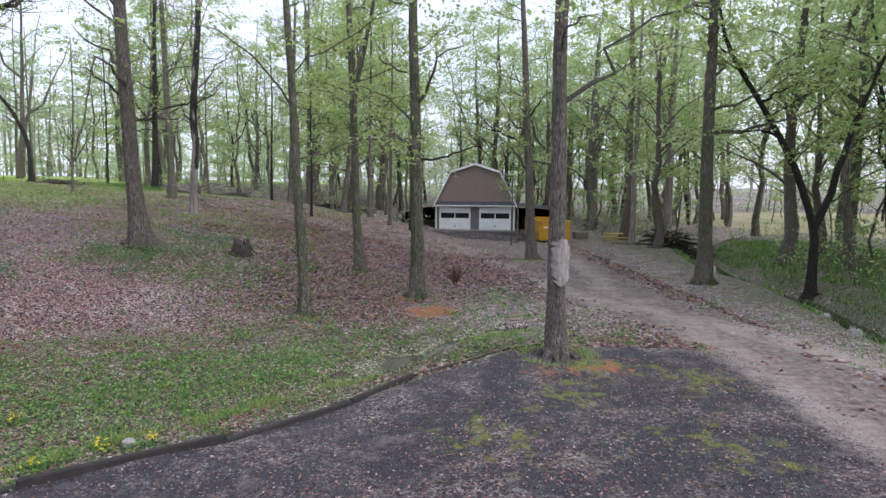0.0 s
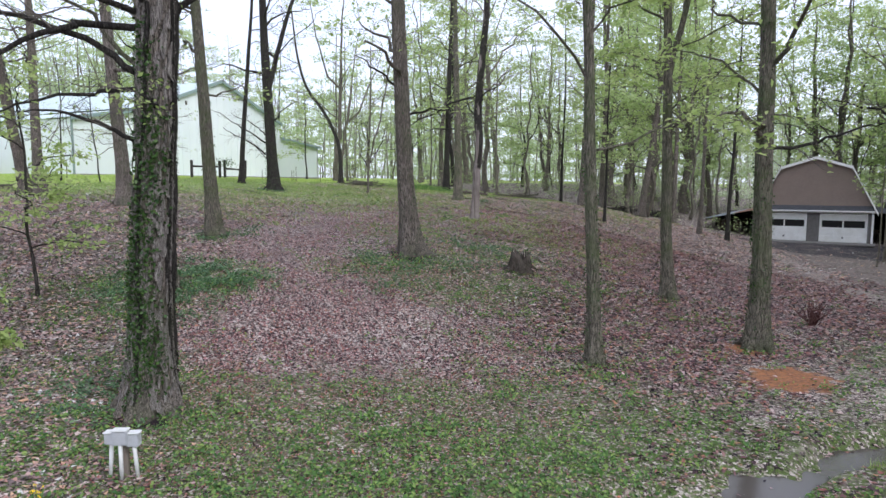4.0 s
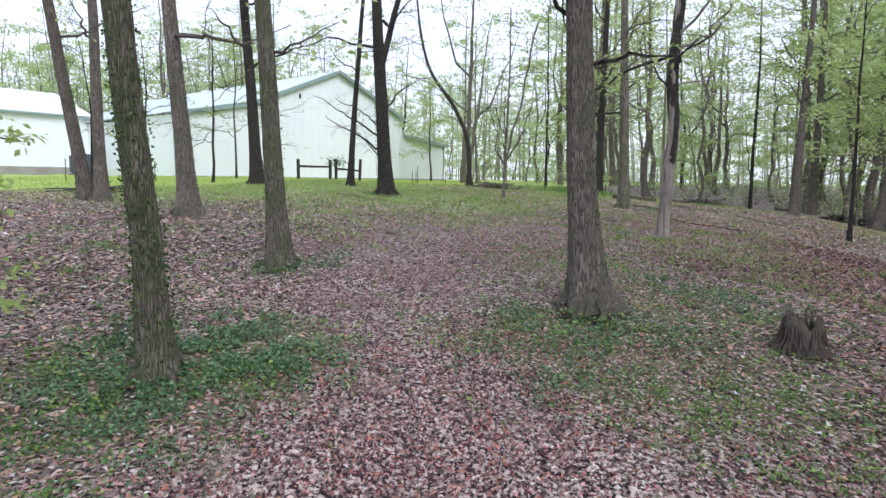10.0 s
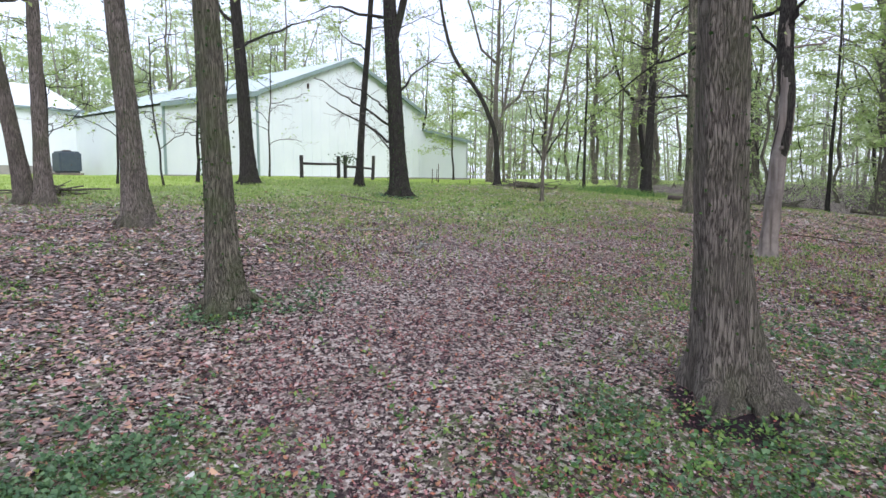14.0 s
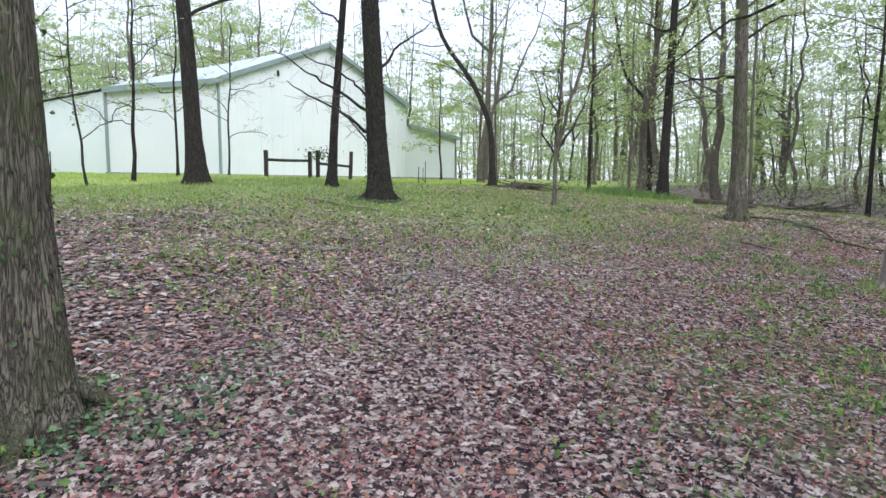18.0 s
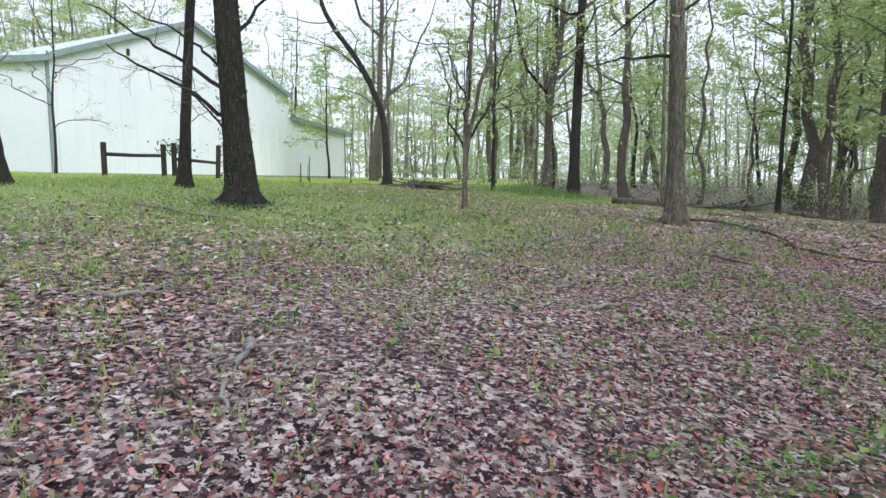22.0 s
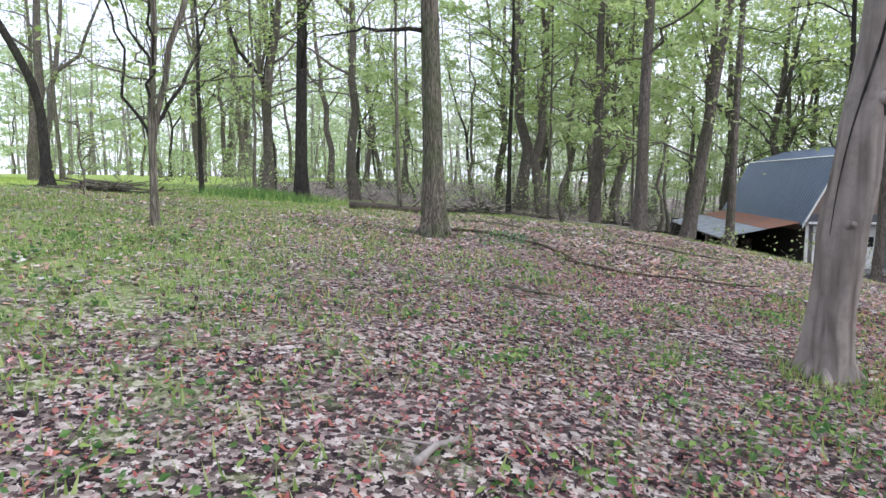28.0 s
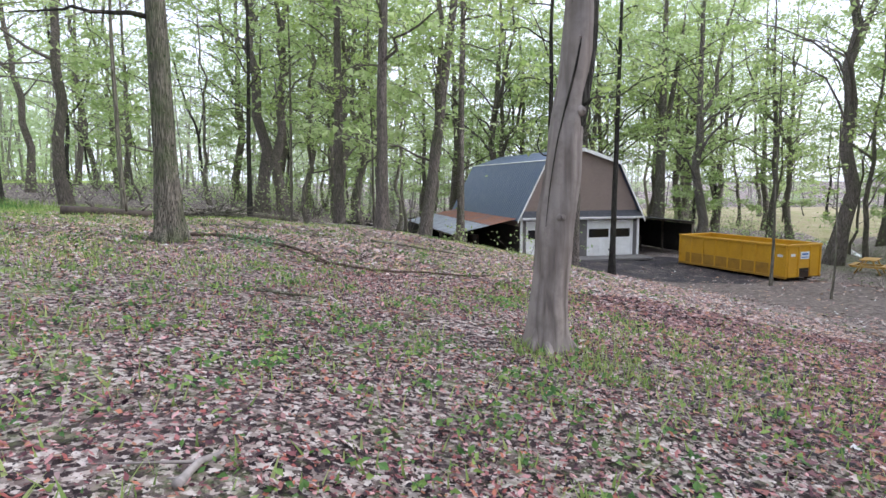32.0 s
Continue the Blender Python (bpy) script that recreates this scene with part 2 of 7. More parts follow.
    moss = blend(span(noise_at(30.0, 6.0, 0.7), 0.35, 0.65), (0.085, 0.100, 0.030), (0.22, 0.23, 0.06))
    gravel = blend(span(noise_at(46.0, 8.0, 0.85), 0.44, 0.62), (0.018, 0.017, 0.022), (0.125, 0.113, 0.118))
    gravel = blend(span(noise_at(1.1, 7.0, 0.7), 0.46, 0.64, 0.55), gravel, soil)
    clay = blend(span(noise_at(11.0, 8.0, 0.75), 0.38, 0.62), (0.38, 0.165, 0.075), (0.17, 0.088, 0.058))
    green = n.new("ShaderNodeMath")
    green.operation = "MULTIPLY"
    l.new(mask("weeds", 0.62, 1.3), green.inputs[0])
    l.new(span(noise_at(14.0, 5.0), 0.42, 0.58), green.inputs[1])
    c = blend(green.outputs[0], soil, weeds)
    for name, colour, wobble, scale in (("lawn", lawn, 0.5, 2.2), ("mown", mown, 0.25, 1.2), ("field", field, 0.3, 0.2), ("gravel", gravel, 0.55, 1.5), ("dirt", dirt, 0.95, 0.9), ("rut", sand, 1.0, 1.3), ("yard", gravel, 0.5, 1.2), ("moss", moss, 0.9, 2.6), ("clay", clay, 1.0, 3.2), ("humus", (0.024, 0.017, 0.020), 0.6, 3.0)):
        c = blend(mask(name, wobble, scale, 0.34 if name == "rut" else 0.22 if name in ("dirt", "gravel") else 0.12, 0.8 if name == "rut" else 1.0), c, colour)
    l.new(c, p.inputs["Base Color"])
    bump_a, bump_b, add_ = n.new("ShaderNodeBump"), n.new("ShaderNodeBump"), n.new("ShaderNodeMath")
    bump_a.inputs["Strength"].default_value, bump_a.inputs["Distance"].default_value = 0.55, 0.025
    bump_b.inputs["Strength"].default_value, bump_b.inputs["Distance"].default_value = 0.35, 0.10
    l.new(noise_at(26.0, 8.0, 0.7), bump_a.inputs["Height"])
    l.new(noise_at(3.0, 8.0, 0.65), bump_b.inputs["Height"])
    l.new(bump_b.outputs["Normal"], bump_a.inputs["Normal"])
    bump_c = n.new("ShaderNodeBump")
    bump_c.inputs["Strength"].default_value, bump_c.inputs["Distance"].default_value = 0.7, 0.025
    l.new(hue.outputs["Green"], bump_c.inputs["Height"])
    l.new(bump_a.outputs["Normal"], bump_c.inputs["Normal"])
    l.new(bump_c.outputs["Normal"], p.inputs["Normal"])
    return mat


def dead_leaves(name, cast, even=0.0):
    """Fallen leaves: each one rust, plum, tan, grey or pale."""
    mat = leafy(name, (0.05, 0.03, 0.03), (0.15, 0.09, 0.07), (0.4, 0.3, 0.25), 0.1, 0.5)
    ramp = next(q for q in mat.node_tree.nodes if q.type == "VALTORGB").color_ramp
    ramp.interpolation = "CONSTANT"
    while len(ramp.elements) > 2:
        ramp.elements.remove(ramp.elements[1])
    mat.node_tree.nodes["Principled BSDF"].inputs["Specular IOR Level"].default_value = 0.2
    tones = ((0.0, (0.016, 0.011, 0.014)), (0.18, (0.060, 0.034, 0.040)), (0.34, (0.150, 0.078, 0.078)), (0.50, (0.255, 0.112, 0.088)), (0.63, (0.290, 0.170, 0.150)), (0.76, (0.37, 0.205, 0.115)), (0.85, (0.400, 0.300, 0.265)), (0.94, (0.50, 0.41, 0.36)))
    for at, c in tones:
        e = ramp.elements[0] if at == 0.0 else ramp.elements[-1] if at == tones[-1][0] else ramp.elements.new(at)
        e.position, e.color = at, (*[min((u * (1 - even) + v * even) * w, 0.6) for u, v, w in zip(c, (0.26, 0.215, 0.180), cast)], 1)
    return mat


GROUND = ground_material()
BARK_OAK = bark("oak_bark", (0.365, 0.318, 0.278), (0.050, 0.042, 0.036), (0.120, 0.140, 0.070), 0.5, 26.0, 0.05)
BARK_MOSS = bark("mossy_bark", (0.310, 0.280, 0.225), (0.040, 0.037, 0.028), (0.110, 0.145, 0.060), 0.8, 24.0, 0.05)
BARK_GREY = bark("beech_bark", (0.330, 0.285, 0.255), (0.120, 0.100, 0.088), (0.350, 0.325, 0.305), 0.65, 5.0, 0.014)
BARK_DARK = bark("dark_bark", (0.085, 0.076, 0.070), (0.017, 0.016, 0.014), (0.060, 0.072, 0.036), 0.4, 22.0, 0.05)
BARK_WOOD = bark("woodland_bark", (0.280, 0.250, 0.205), (0.060, 0.052, 0.042), (0.125, 0.150, 0.080), 0.6, 12.0)
# bark of the far woods, with aerial haze put into its paler colour
BARK_HAZE = material("haze_paled_bark", (0.29, 0.27, 0.24), 0.9, grain=((0.3, (0.17, 0.155, 0.135), 0.8),))
TWIG = material("twig_bark", (0.125, 0.108, 0.098), 0.9, grain=((3.0, (0.19, 0.165, 0.14), 0.7),))
LEAF_SPRING = leafy("spring_leaves", (0.29, 0.41, 0.125), (0.42, 0.54, 0.19), (0.56, 0.65, 0.29), 0.65)
LEAF_WOOD = leafy("woodland_leaves", (0.31, 0.43, 0.155), (0.46, 0.58, 0.255), (0.61, 0.70, 0.39), 0.66)
# woodland leaves greyed and lightened to stand in for haze over distance
LEAF_HAZE = leafy("haze_paled_leaves", (0.38, 0.48, 0.27), (0.52, 0.61, 0.38), (0.65, 0.72, 0.50), 0.66)
LEAF_IVY = leafy("ivy_leaves", (0.022, 0.065, 0.015), (0.045, 0.10, 0.025), (0.08, 0.14, 0.035), 0.2, 0.45)
LEAF_DEAD = dead_leaves("fallen_leaves", (1.02, 0.94, 1.01))
# fallen leaves lightened: grazing sheen and haze put into the colour
LEAF_SHEEN = dead_leaves("sheen_paled_fallen_leaves", (1.68, 1.76, 1.82), 0.25)
LEAF_RED = dead_leaves("red_fallen_leaves", (1.15, 0.78, 0.86))
LEAF_WEED = leafy("weed_leaves", (0.055, 0.140, 0.044), (0.140, 0.270, 0.078), (0.32, 0.44, 0.12), 0.4)
GRASS = leafy("grass_blades", (0.17, 0.28, 0.075), (0.31, 0.42, 0.125), (0.46, 0.54, 0.22), 0.5)
GRASS_MOWN = leafy("mown_grass", (0.30, 0.44, 0.10), (0.43, 0.56, 0.15), (0.56, 0.64, 0.24), 0.5)
LEAF_TRAIL = leafy("trailing_leaves", (0.055, 0.120, 0.060), (0.110, 0.205, 0.100), (0.20, 0.32, 0.155), 0.3, 0.4)


# ---- building blocks ----
class Build:
    """Collects points and faces for one mesh."""

    def __init__(self):
        self.v, self.f, self.n = [], [], 0

    def add(self, verts, faces):
        self.v.append(np.asarray(verts, float).reshape(-1, 3))
        k = self.n
        self.f.extend([tuple(i + k for i in q) for q in faces])
        self.n += len(self.v[-1])

    def mesh(self, name, mat, smooth=True):
        me = bpy.data.meshes.new(name)
        pts = np.concatenate(self.v) if self.v else np.zeros((0, 3))
        me.from_pydata(pts.tolist(), [], self.f)
        if mat:
            me.materials.append(mat)
        if smooth:
            me.polygons.foreach_set("use_smooth", [True] * len(me.polygons))
        me.update()
        return me


def part(name, data, parent, label="", mat=None):
    """One mesh object under a thing or under a part."""
    if isinstance(data, Build):
        data = data.mesh(name, mat)
    elif isinstance(data, bmesh.types.BMesh):
        me = bpy.data.meshes.new(name)
        data.to_mesh(me)
        data.free()
        if mat:
            me.materials.append(mat)
        data = me
    ob = new(name, data)
    ob.parent = parent
    return tagged(ob, label=label)


def thing(name, m, label, category, group="", kind=""):
    ob = new(name)
    ob.empty_display_size = 0.2
    ob.matrix_world = m
    return tagged(ob, label, category, group, kind)


def box(sx, sy, sz, x=0, y=0, z=0, bevel=0.01, segments=1):
    """A bevelled box, its base's middle at x, y, z."""
    bm = bmesh.new()
    bmesh.ops.create_cube(bm, size=1, matrix=Matrix.Translation((x, y, z + sz / 2)) @ Matrix.Diagonal((sx, sy, sz, 1)))
    if bevel:
        bmesh.ops.bevel(bm, geom=bm.edges[:], offset=min(bevel, sx / 3, sy / 3, sz / 3), segments=segments, affect="EDGES")
    return bm


def prism(outline, depth, y=0.0):
    """An outline in x, z drawn out along +y."""
    bm = bmesh.new()
    front = [bm.verts.new((x, y, z)) for x, z in outline]
    back = [bm.verts.new((x, y + depth, z)) for x, z in outline]
    bm.faces.new(front), bm.faces.new(back[::-1])
    for i in range(len(outline)):
        j = (i + 1) % len(outline)
        bm.faces.new((front[j], front[i], back[i], back[j]))
    bmesh.ops.recalc_face_normals(bm, faces=bm.faces[:])
    return bm


def rod(a, b, r, n=8, r2=None):
    """A round bar from a to b."""
    B = Build()
    tube(B, np.array([a, b], float), [r, r if r2 is None else r2], n, True)
    return B


def tube(B, pts, radii, n=6, caps=False, lobes=None, rng=None):
    """A tube of n sides along a line of points; lobes: each ring's radius by angle."""
    pts, m = np.asarray(pts, float), len(pts)
    d = np.gradient(pts, axis=0)
    d /= np.linalg.norm(d, axis=1)[:, None] + 1e-9
    up = np.array([0.0, 0.0, 1.0]) if abs(d[:, 2]).mean() < 0.8 else np.array([1.0, 0.0, 0.0])
    s = np.cross(np.broadcast_to(up, d.shape), d)
    s /= np.linalg.norm(s, axis=1)[:, None] + 1e-9
    w = np.cross(d, s)
    a = np.arange(n) * 2 * math.pi / n
    r = np.asarray(radii, float)[:, None] * np.ones((m, n))
    if lobes is not None:
        r = r * lobes
    ring = pts[:, None, :] + r[:, :, None] * (np.cos(a)[None, :, None] * s[:, None, :] + np.sin(a)[None, :, None] * w[:, None, :])
    f = [(i * n + j, i * n + (j + 1) % n, (i + 1) * n + (j + 1) % n, (i + 1) * n + j) for i in range(m - 1) for j in range(n)]
    if caps:
        f += [tuple(range(n))[::-1], tuple((m - 1) * n + j for j in range(n))]
    B.add(ring.reshape(-1, 3), f)


def leaves(B, centres, size, rng, flat=0.5, shape=1.7):
    """Small folded leaves at the centres, turned at random; flat: how level they lie."""
    k = len(centres)
    if not k:
        return
    z = rng.normal(size=(k, 3)) * (1 - flat)
    z[:, 2] += flat * 1.3
    z /= np.linalg.norm(z, axis=1)[:, None] + 1e-9
    x = rng.normal(size=(k, 3))
    x -= (x * z).sum(1)[:, None] * z
    x /= np.linalg.norm(x, axis=1)[:, None] + 1e-9
    y = np.cross(z, x)
    s = (np.asarray(size) * rng.uniform(0.6, 1.35, k))[:, None]
    c = np.asarray(centres, float)
    fold = z * s * 0.16
    v = np.stack([c - x * s * shape / 2, c - y * s / 2 + fold, c + x * s * shape / 2, c + y * s / 2 + fold], 1).reshape(-1, 3)
    o = np.arange(k) * 4
    B.v.append(v)
    q = B.n + o
    B.f.extend(np.stack([q, q + 1, q + 2], 1).tolist())
    B.f.extend(np.stack([q, q + 2, q + 3], 1).tolist())
    B.n += 4 * k


def sprigs(B, centres, size, rng, flat=0.5, shape=1.7):
    """Many small three-cornered leaves, turned at random."""
    k = len(centres)
    if not k:
        return
    x, z = rng.normal(size=(k, 3)), rng.normal(size=(k, 3)) * (1 - flat)
    z[:, 2] += flat * 1.3
    y = np.cross(z, x)
    x = np.cross(y, z)
    x /= np.linalg.norm(x, axis=1)[:, None] + 1e-9
    y /= np.linalg.norm(y, axis=1)[:, None] + 1e-9
    s = (np.asarray(size) * rng.uniform(0.5, 1.4, k))[:, None]
    c = np.asarray(centres, float)
    B.v.append(np.stack([c + x * s * shape * 0.6, c - x * s * shape * 0.4 + y * s * 0.5, c - x * s * shape * 0.4 - y * s * 0.5], 1).reshape(-1, 3))
    B.f.extend((B.n + np.arange(k)[:, None] * 3 + np.arange(3)[None]).tolist())
    B.n += 3 * k


# ---- terrain ----
TOE_Y = (-30, 0, 13, 20, 30, 42, 55, 70, 95)
TOE_X = (-24.5, -16.5, -17.8, -2.9, -1.9, 2.2, -0.4, -0.6, 4.0)
CREEK = np.array([(12.5, -14), (13.0, 4), (13.8, 15), (15.2, 22), (16.6, 28), (16.2, 34), (18.5, 44), (25, 58), (38, 70)], float)
HOLLOW = np.array([(-2.0, 13.8), (-1.1, 14.8), (-0.2, 16.0), (0.5, 16.85), (1.5, 17.9), (2.5, 18.6)], float)
RUT_A = np.array([(0.7, 47), (2.4, 38), (3.8, 32), (5.2, 24), (6.8, 21.2), (8.4, 19.6), (9.7, 17.0), (10.6, 12)], float)
RUT_B = np.array([(7.8, 40), (7.3, 30), (6.9, 24), (7.6, 20), (7.4, 15), (7.1, 12.2), (7.3, 6)], float)
DRIVE = np.array([(10.5, -14), (9.2, 0), (8.4, 8), (8.3, 14), (7.9, 18), (7.0, 23.5), (6.6, 31), (6.2, 38), (5.6, 46), (4.6, 54)], float)
DRIVE_HALF = (1.6, 1.5, 1.35, 1.3, 1.4, 1.8, 2.3, 2.7, 3.6, 4.4)


def along(line, x, y, widths=None):
    """The distance from a bent line, and the width given along it at that place."""
    best, wide = np.full(np.shape(x), 1e9), np.zeros(np.shape(x))
    for i in range(len(line) - 1):
        a, d = line[i], line[i + 1] - line[i]
        t = np.clip(((x - a[0]) * d[0] + (y - a[1]) * d[1]) / (d @ d), 0, 1)
        q = np.hypot(x - a[0] - t * d[0], y - a[1] - t * d[1])
        near = q < best
        best = np.where(near, q, best)
        if widths is not None:
            wide = np.where(near, widths[i] + t * (widths[i + 1] - widths[i]), wide)
    return best, wide


def swell(x, y, cx, cy, r):
    return np.exp(-((x - cx) ** 2 + (y - cy) ** 2) / (2 * r * r))


def terrain(x, y):
    """The ground's height: a level yard, a wooded hill that rises from its foot, and a creek bed."""
    x, y = np.asarray(x, float), np.asarray(y, float)
    foot = sum(w * np.interp(y + d, TOE_Y, TOE_X) for d, w in ((-8, 0.1), (-4, 0.23), (0, 0.34), (4, 0.23), (8, 0.1)))
    s = foot - x
    s = np.where(s > 20, s, 1.2 * np.log1p(np.exp(np.clip(s, -40, 30) / 1.2)))
    z = -0.40 - 0.73 * np.clip((x - 8) / 40, 0, 1) + 5.47 * (1 - np.exp(-s / 21.84))
    z = z + 0.45 * swell(x, y, -11, 47.5, 5) - 0.34 * swell(x, y, -30.5, 23.5, 5) + 0.2 * swell(x, y, -36, 36, 5) - 0.22 * swell(x, y, -18.5, 21.5, 3)
    z = z + 0.2 * swell(x, y, -7.8, 26, 3.5) + 0.16 * swell(x, y, 2.8, 14.8, 3) - 0.25 * swell(x, y, -1.5, 40, 4) - 0.28 * swell(x, y, 9, 51.5, 4) + 0.14 * swell(x, y, -12.9, 34.2, 1.5) + 0.25 * swell(x, y, -11.2, 13.6, 2.5) - 0.25 * swell(x, y, -9.3, 11.3, 1.2)
    creek, _ = along(CREEK, x, y)
    z = z - 1.15 * np.exp(-(creek / 1.25) ** 2)
    wide = 0.44 + 0.13 * np.sin(2.3 * x + 1.9 * y) + 0.09 * np.sin(5.2 * x - 3.1 * y + 1.0)
    wet = np.exp(-(along(HOLLOW, x, y)[0] / wide) ** 4)
    z = (z + 0.05 * np.sin(x * 0.9 + 0.6 * y) * np.sin(y * 0.7 - 0.4 * x) + 0.025 * np.sin(2.3 * x + 1.1) * np.sin(2.0 * y)) * (1 - wet) - 0.525 * wet
    ruts = 0.06 * np.sin(1.9 * x + 0.8) * np.sin(2.1 * y + 0.5) + 0.045 * np.sin(5.1 * x - 3.7 * y) + 0.02 * np.sin(9.3 * x + 7.1 * y)
    return z + wet * ruts


def floor_at(x, y):
    return float(terrain(x, y))


def steps(lo, hi, fine, far):
    """Even steps between lo and hi, and ever longer ones out to far."""
    inner, out, d, k = list(np.arange(lo, hi, fine)), [], fine, 0.0
    while k < far:
        d *= 1.16
        k += d
        out.append(k)
    return np.array([lo - q for q in out[::-1]] + inner + [inner[-1] + q for q in out])


gx, gy = steps(-46, 26, 0.48, 1600), steps(-4, 66, 0.48, 1600)
gx, gy = np.union1d(gx, np.arange(-3, 3.6, 0.12)), np.union1d(gy, np.arange(13, 19.4, 0.12))
GX, GY = np.meshgrid(gx, gy)
GZ = terrain(GX, GY)
nx, ny = len(gx), len(gy)
idx = np.arange(nx * ny).reshape(ny, nx)
quads = np.stack([idx[:-1, :-1], idx[:-1, 1:], idx[1:, 1:], idx[1:, :-1]], -1).reshape(-1, 4)
B = Build()
B.add(np.stack([GX, GY, GZ], -1).reshape(-1, 3), quads.tolist())
ground_mesh = B.mesh("ground", GROUND)
drive_d, drive_w = along(DRIVE, GX, GY, DRIVE_HALF)
pad_side = (GX + 5.84) * 7.17 - (GY - 8.53) * 8.24
MASKS = {
    "dirt": np.clip(0.5 + (drive_w - drive_d) / 1.6, 0, 1),
    "gravel": np.clip(0.5 + pad_side / 10.9 / 0.25, 0, 1) * np.clip(0.5 + (6.9 - GX) / 2.0, 0, 1) * np.clip(0.5 + (GY + 14) / 3, 0, 1) * np.clip(0.5 + (15.6 - GY) / 1.5, 0, 1),
    "yard": np.clip(0.5 + (5.0 - np.hypot((GX - 4.6) * 0.85, GY - 54.0)) / 1.5, 0, 1),
    "rut": np.clip(np.maximum(np.exp(-(along(RUT_A, GX, GY)[0] / 0.8) ** 2), 0.85 * np.exp(-(along(RUT_B, GX, GY)[0] / 0.7) ** 2)) * 0.72, 0, 1),
    "moss": 0.62 * swell(GX, GY, 3.5, 14.2, 0.6) + 0.5 * swell(GX, GY, 2.6, 12.4, 0.7) + 0.5 * swell(GX, GY, 5.6, 13.2, 0.9) + 0.42 * swell(GX, GY, 0.8, 10.2, 1.1) + 0.4 * swell(GX, GY, 4.5, 9.8, 1.2) + 0.4 * swell(GX, GY, 9.8, 29.5, 2),
    "clay": np.clip(1.3 * swell(GX, GY, -0.2, 20.8, 0.62) + 1.2 * swell(GX, GY, -1.0, 23.1, 0.42) + 0.55 * swell(GX, GY, 3.9, 14.0, 0.6) + 0.4 * swell(GX, GY, 2.3, 13.6, 0.6), 0, 1),
    "lawn": np.clip(np.clip(0.5 - (GX + 31.5) / 7, 0, 1) * np.clip(0.5 + (GY - 24) / 8, 0, 1) + 0.72 * swell(GX, GY, -26, 35.5, 6.8) + 0.42 * swell(GX, GY, -21, 50.5, 5) + 0.35 * swell(GX, GY, -13, 54, 4) + 0.4 * swell(GX, GY, -27, 56, 6), 0, 1) + 0.3 * np.clip((GX - 20) / 4, 0, 1) * np.clip((60 - GY) / 10, 0, 1),
    "mown": np.clip(0.5 - (GX + 35.0 + 0.9 * np.sin(GY * 0.35) - 0.06 * (GY - 36)) / 2.2, 0, 1) * np.clip(0.5 + (GY - 21) / 4, 0, 1),
    "humus": np.clip(1.1 * swell(GX, GY, -11.35, 24.3, 0.55) + 0.8 * swell(GX, GY, -10.7, 13.0, 0.6) + 0.7 * swell(GX, GY, -18.2, 22.3, 0.5) + 0.6 * swell(GX, GY, -15.3, 17.5, 0.5), 0, 1),
    "field": np.clip((36 - np.hypot(GX - 68, GY - 86)) / 8 + 0.5, 0, 1),
    "weeds": 0.38 - 0.16 * np.clip((GY - 24) / 4, 0, 1) + 0.6 * swell(GX, GY, -3.0, 14.6, 2.6) + 0.65 * swell(GX, GY, -7.5, 11.5, 2.8) + 0.3 * swell(GX, GY, -11.8, 12.0, 1.8) + 0.75 * swell(GX, GY, -14.6, 19.0, 0.8) + 0.7 * swell(GX, GY, -15.8, 16.9, 1.1) + 0.22 * swell(GX, GY, -11.7, 22.4, 1.1) + 0.45 * swell(GX, GY, -9.3, 23.0, 1.2) + 0.3 * swell(GX, GY, -9.5, 26.5, 2.2)
    + 0.28 * swell(GX, GY, -14.2, 27.6, 1.6) + 0.16 * swell(GX, GY, -21, 35, 5) + 0.14 * swell(GX, GY, -12.5, 33, 3) + 0.4 * swell(GX, GY, 1.5, 16.3, 1.3) + 0.3 * swell(GX, GY, 2.2, 24, 1.0) - 0.3 * swell(GX, GY, -11, 18.5, 1.9) - 0.25 * swell(GX, GY, -16.5, 25, 2.2) + 0.35 * np.clip((GX - 11) / 3, 0, 1) - 0.2 * np.clip((GY - 56) / 12, 0, 1),
}
for key, value in MASKS.items():
    ground_mesh.attributes.new(key, "FLOAT", "POINT").data.foreach_set("value", value.astype(np.float32).ravel())
ground = tagged(new("ground", ground_mesh), "leaf-strewn woodland ground with a dirt track and dark gravel", "ground", kind="structure")

WATER = material("still_water", (0.030, 0.028, 0.022), 0.04, bump=0.12, bump_scale=3.0)
WET = material("muddy_water", (0.070, 0.060, 0.052), 0.14, bump=0.08, bump_scale=6.0)


def water_sheet(name, line, half, z, mat, label):
    """A level sheet of water with an uneven edge along a line."""
    B, line, rng = Build(), np.asarray(line, float), np.random.default_rng(4)
    d = np.gradient(line, axis=0)
    d /= np.linalg.norm(d, axis=1)[:, None]
    w = np.asarray(half)[:, None] * rng.uniform(0.75, 1.25, (len(line), 2))
    left = line + np.stack([-d[:, 1], d[:, 0]], 1) * w[:, :1]
    right = line - np.stack([-d[:, 1], d[:, 0]], 1) * w[:, 1:]
    m = len(line)
    B.add([(*q, z) for q in left] + [(*q, z) for q in right], [(i, i + 1, m + i + 1, m + i) for i in range(m - 1)])
    me = B.mesh(name, mat, False)
    bm = bmesh.new()
    bm.from_mesh(me)
    bmesh.ops.recalc_face_normals(bm, faces=bm.faces[:])
    if bm.faces[0].normal.z < 0:
        bmesh.ops.reverse_faces(bm, faces=bm.faces[:])
    bm.to_mesh(me)
    bm.free()
    return tagged(new(name, me), label, "water", kind="structure")


fine_creek = np.stack([np.interp(np.linspace(0, 8, 60), range(9), CREEK[:, k]) for k in (0, 1)], 1)
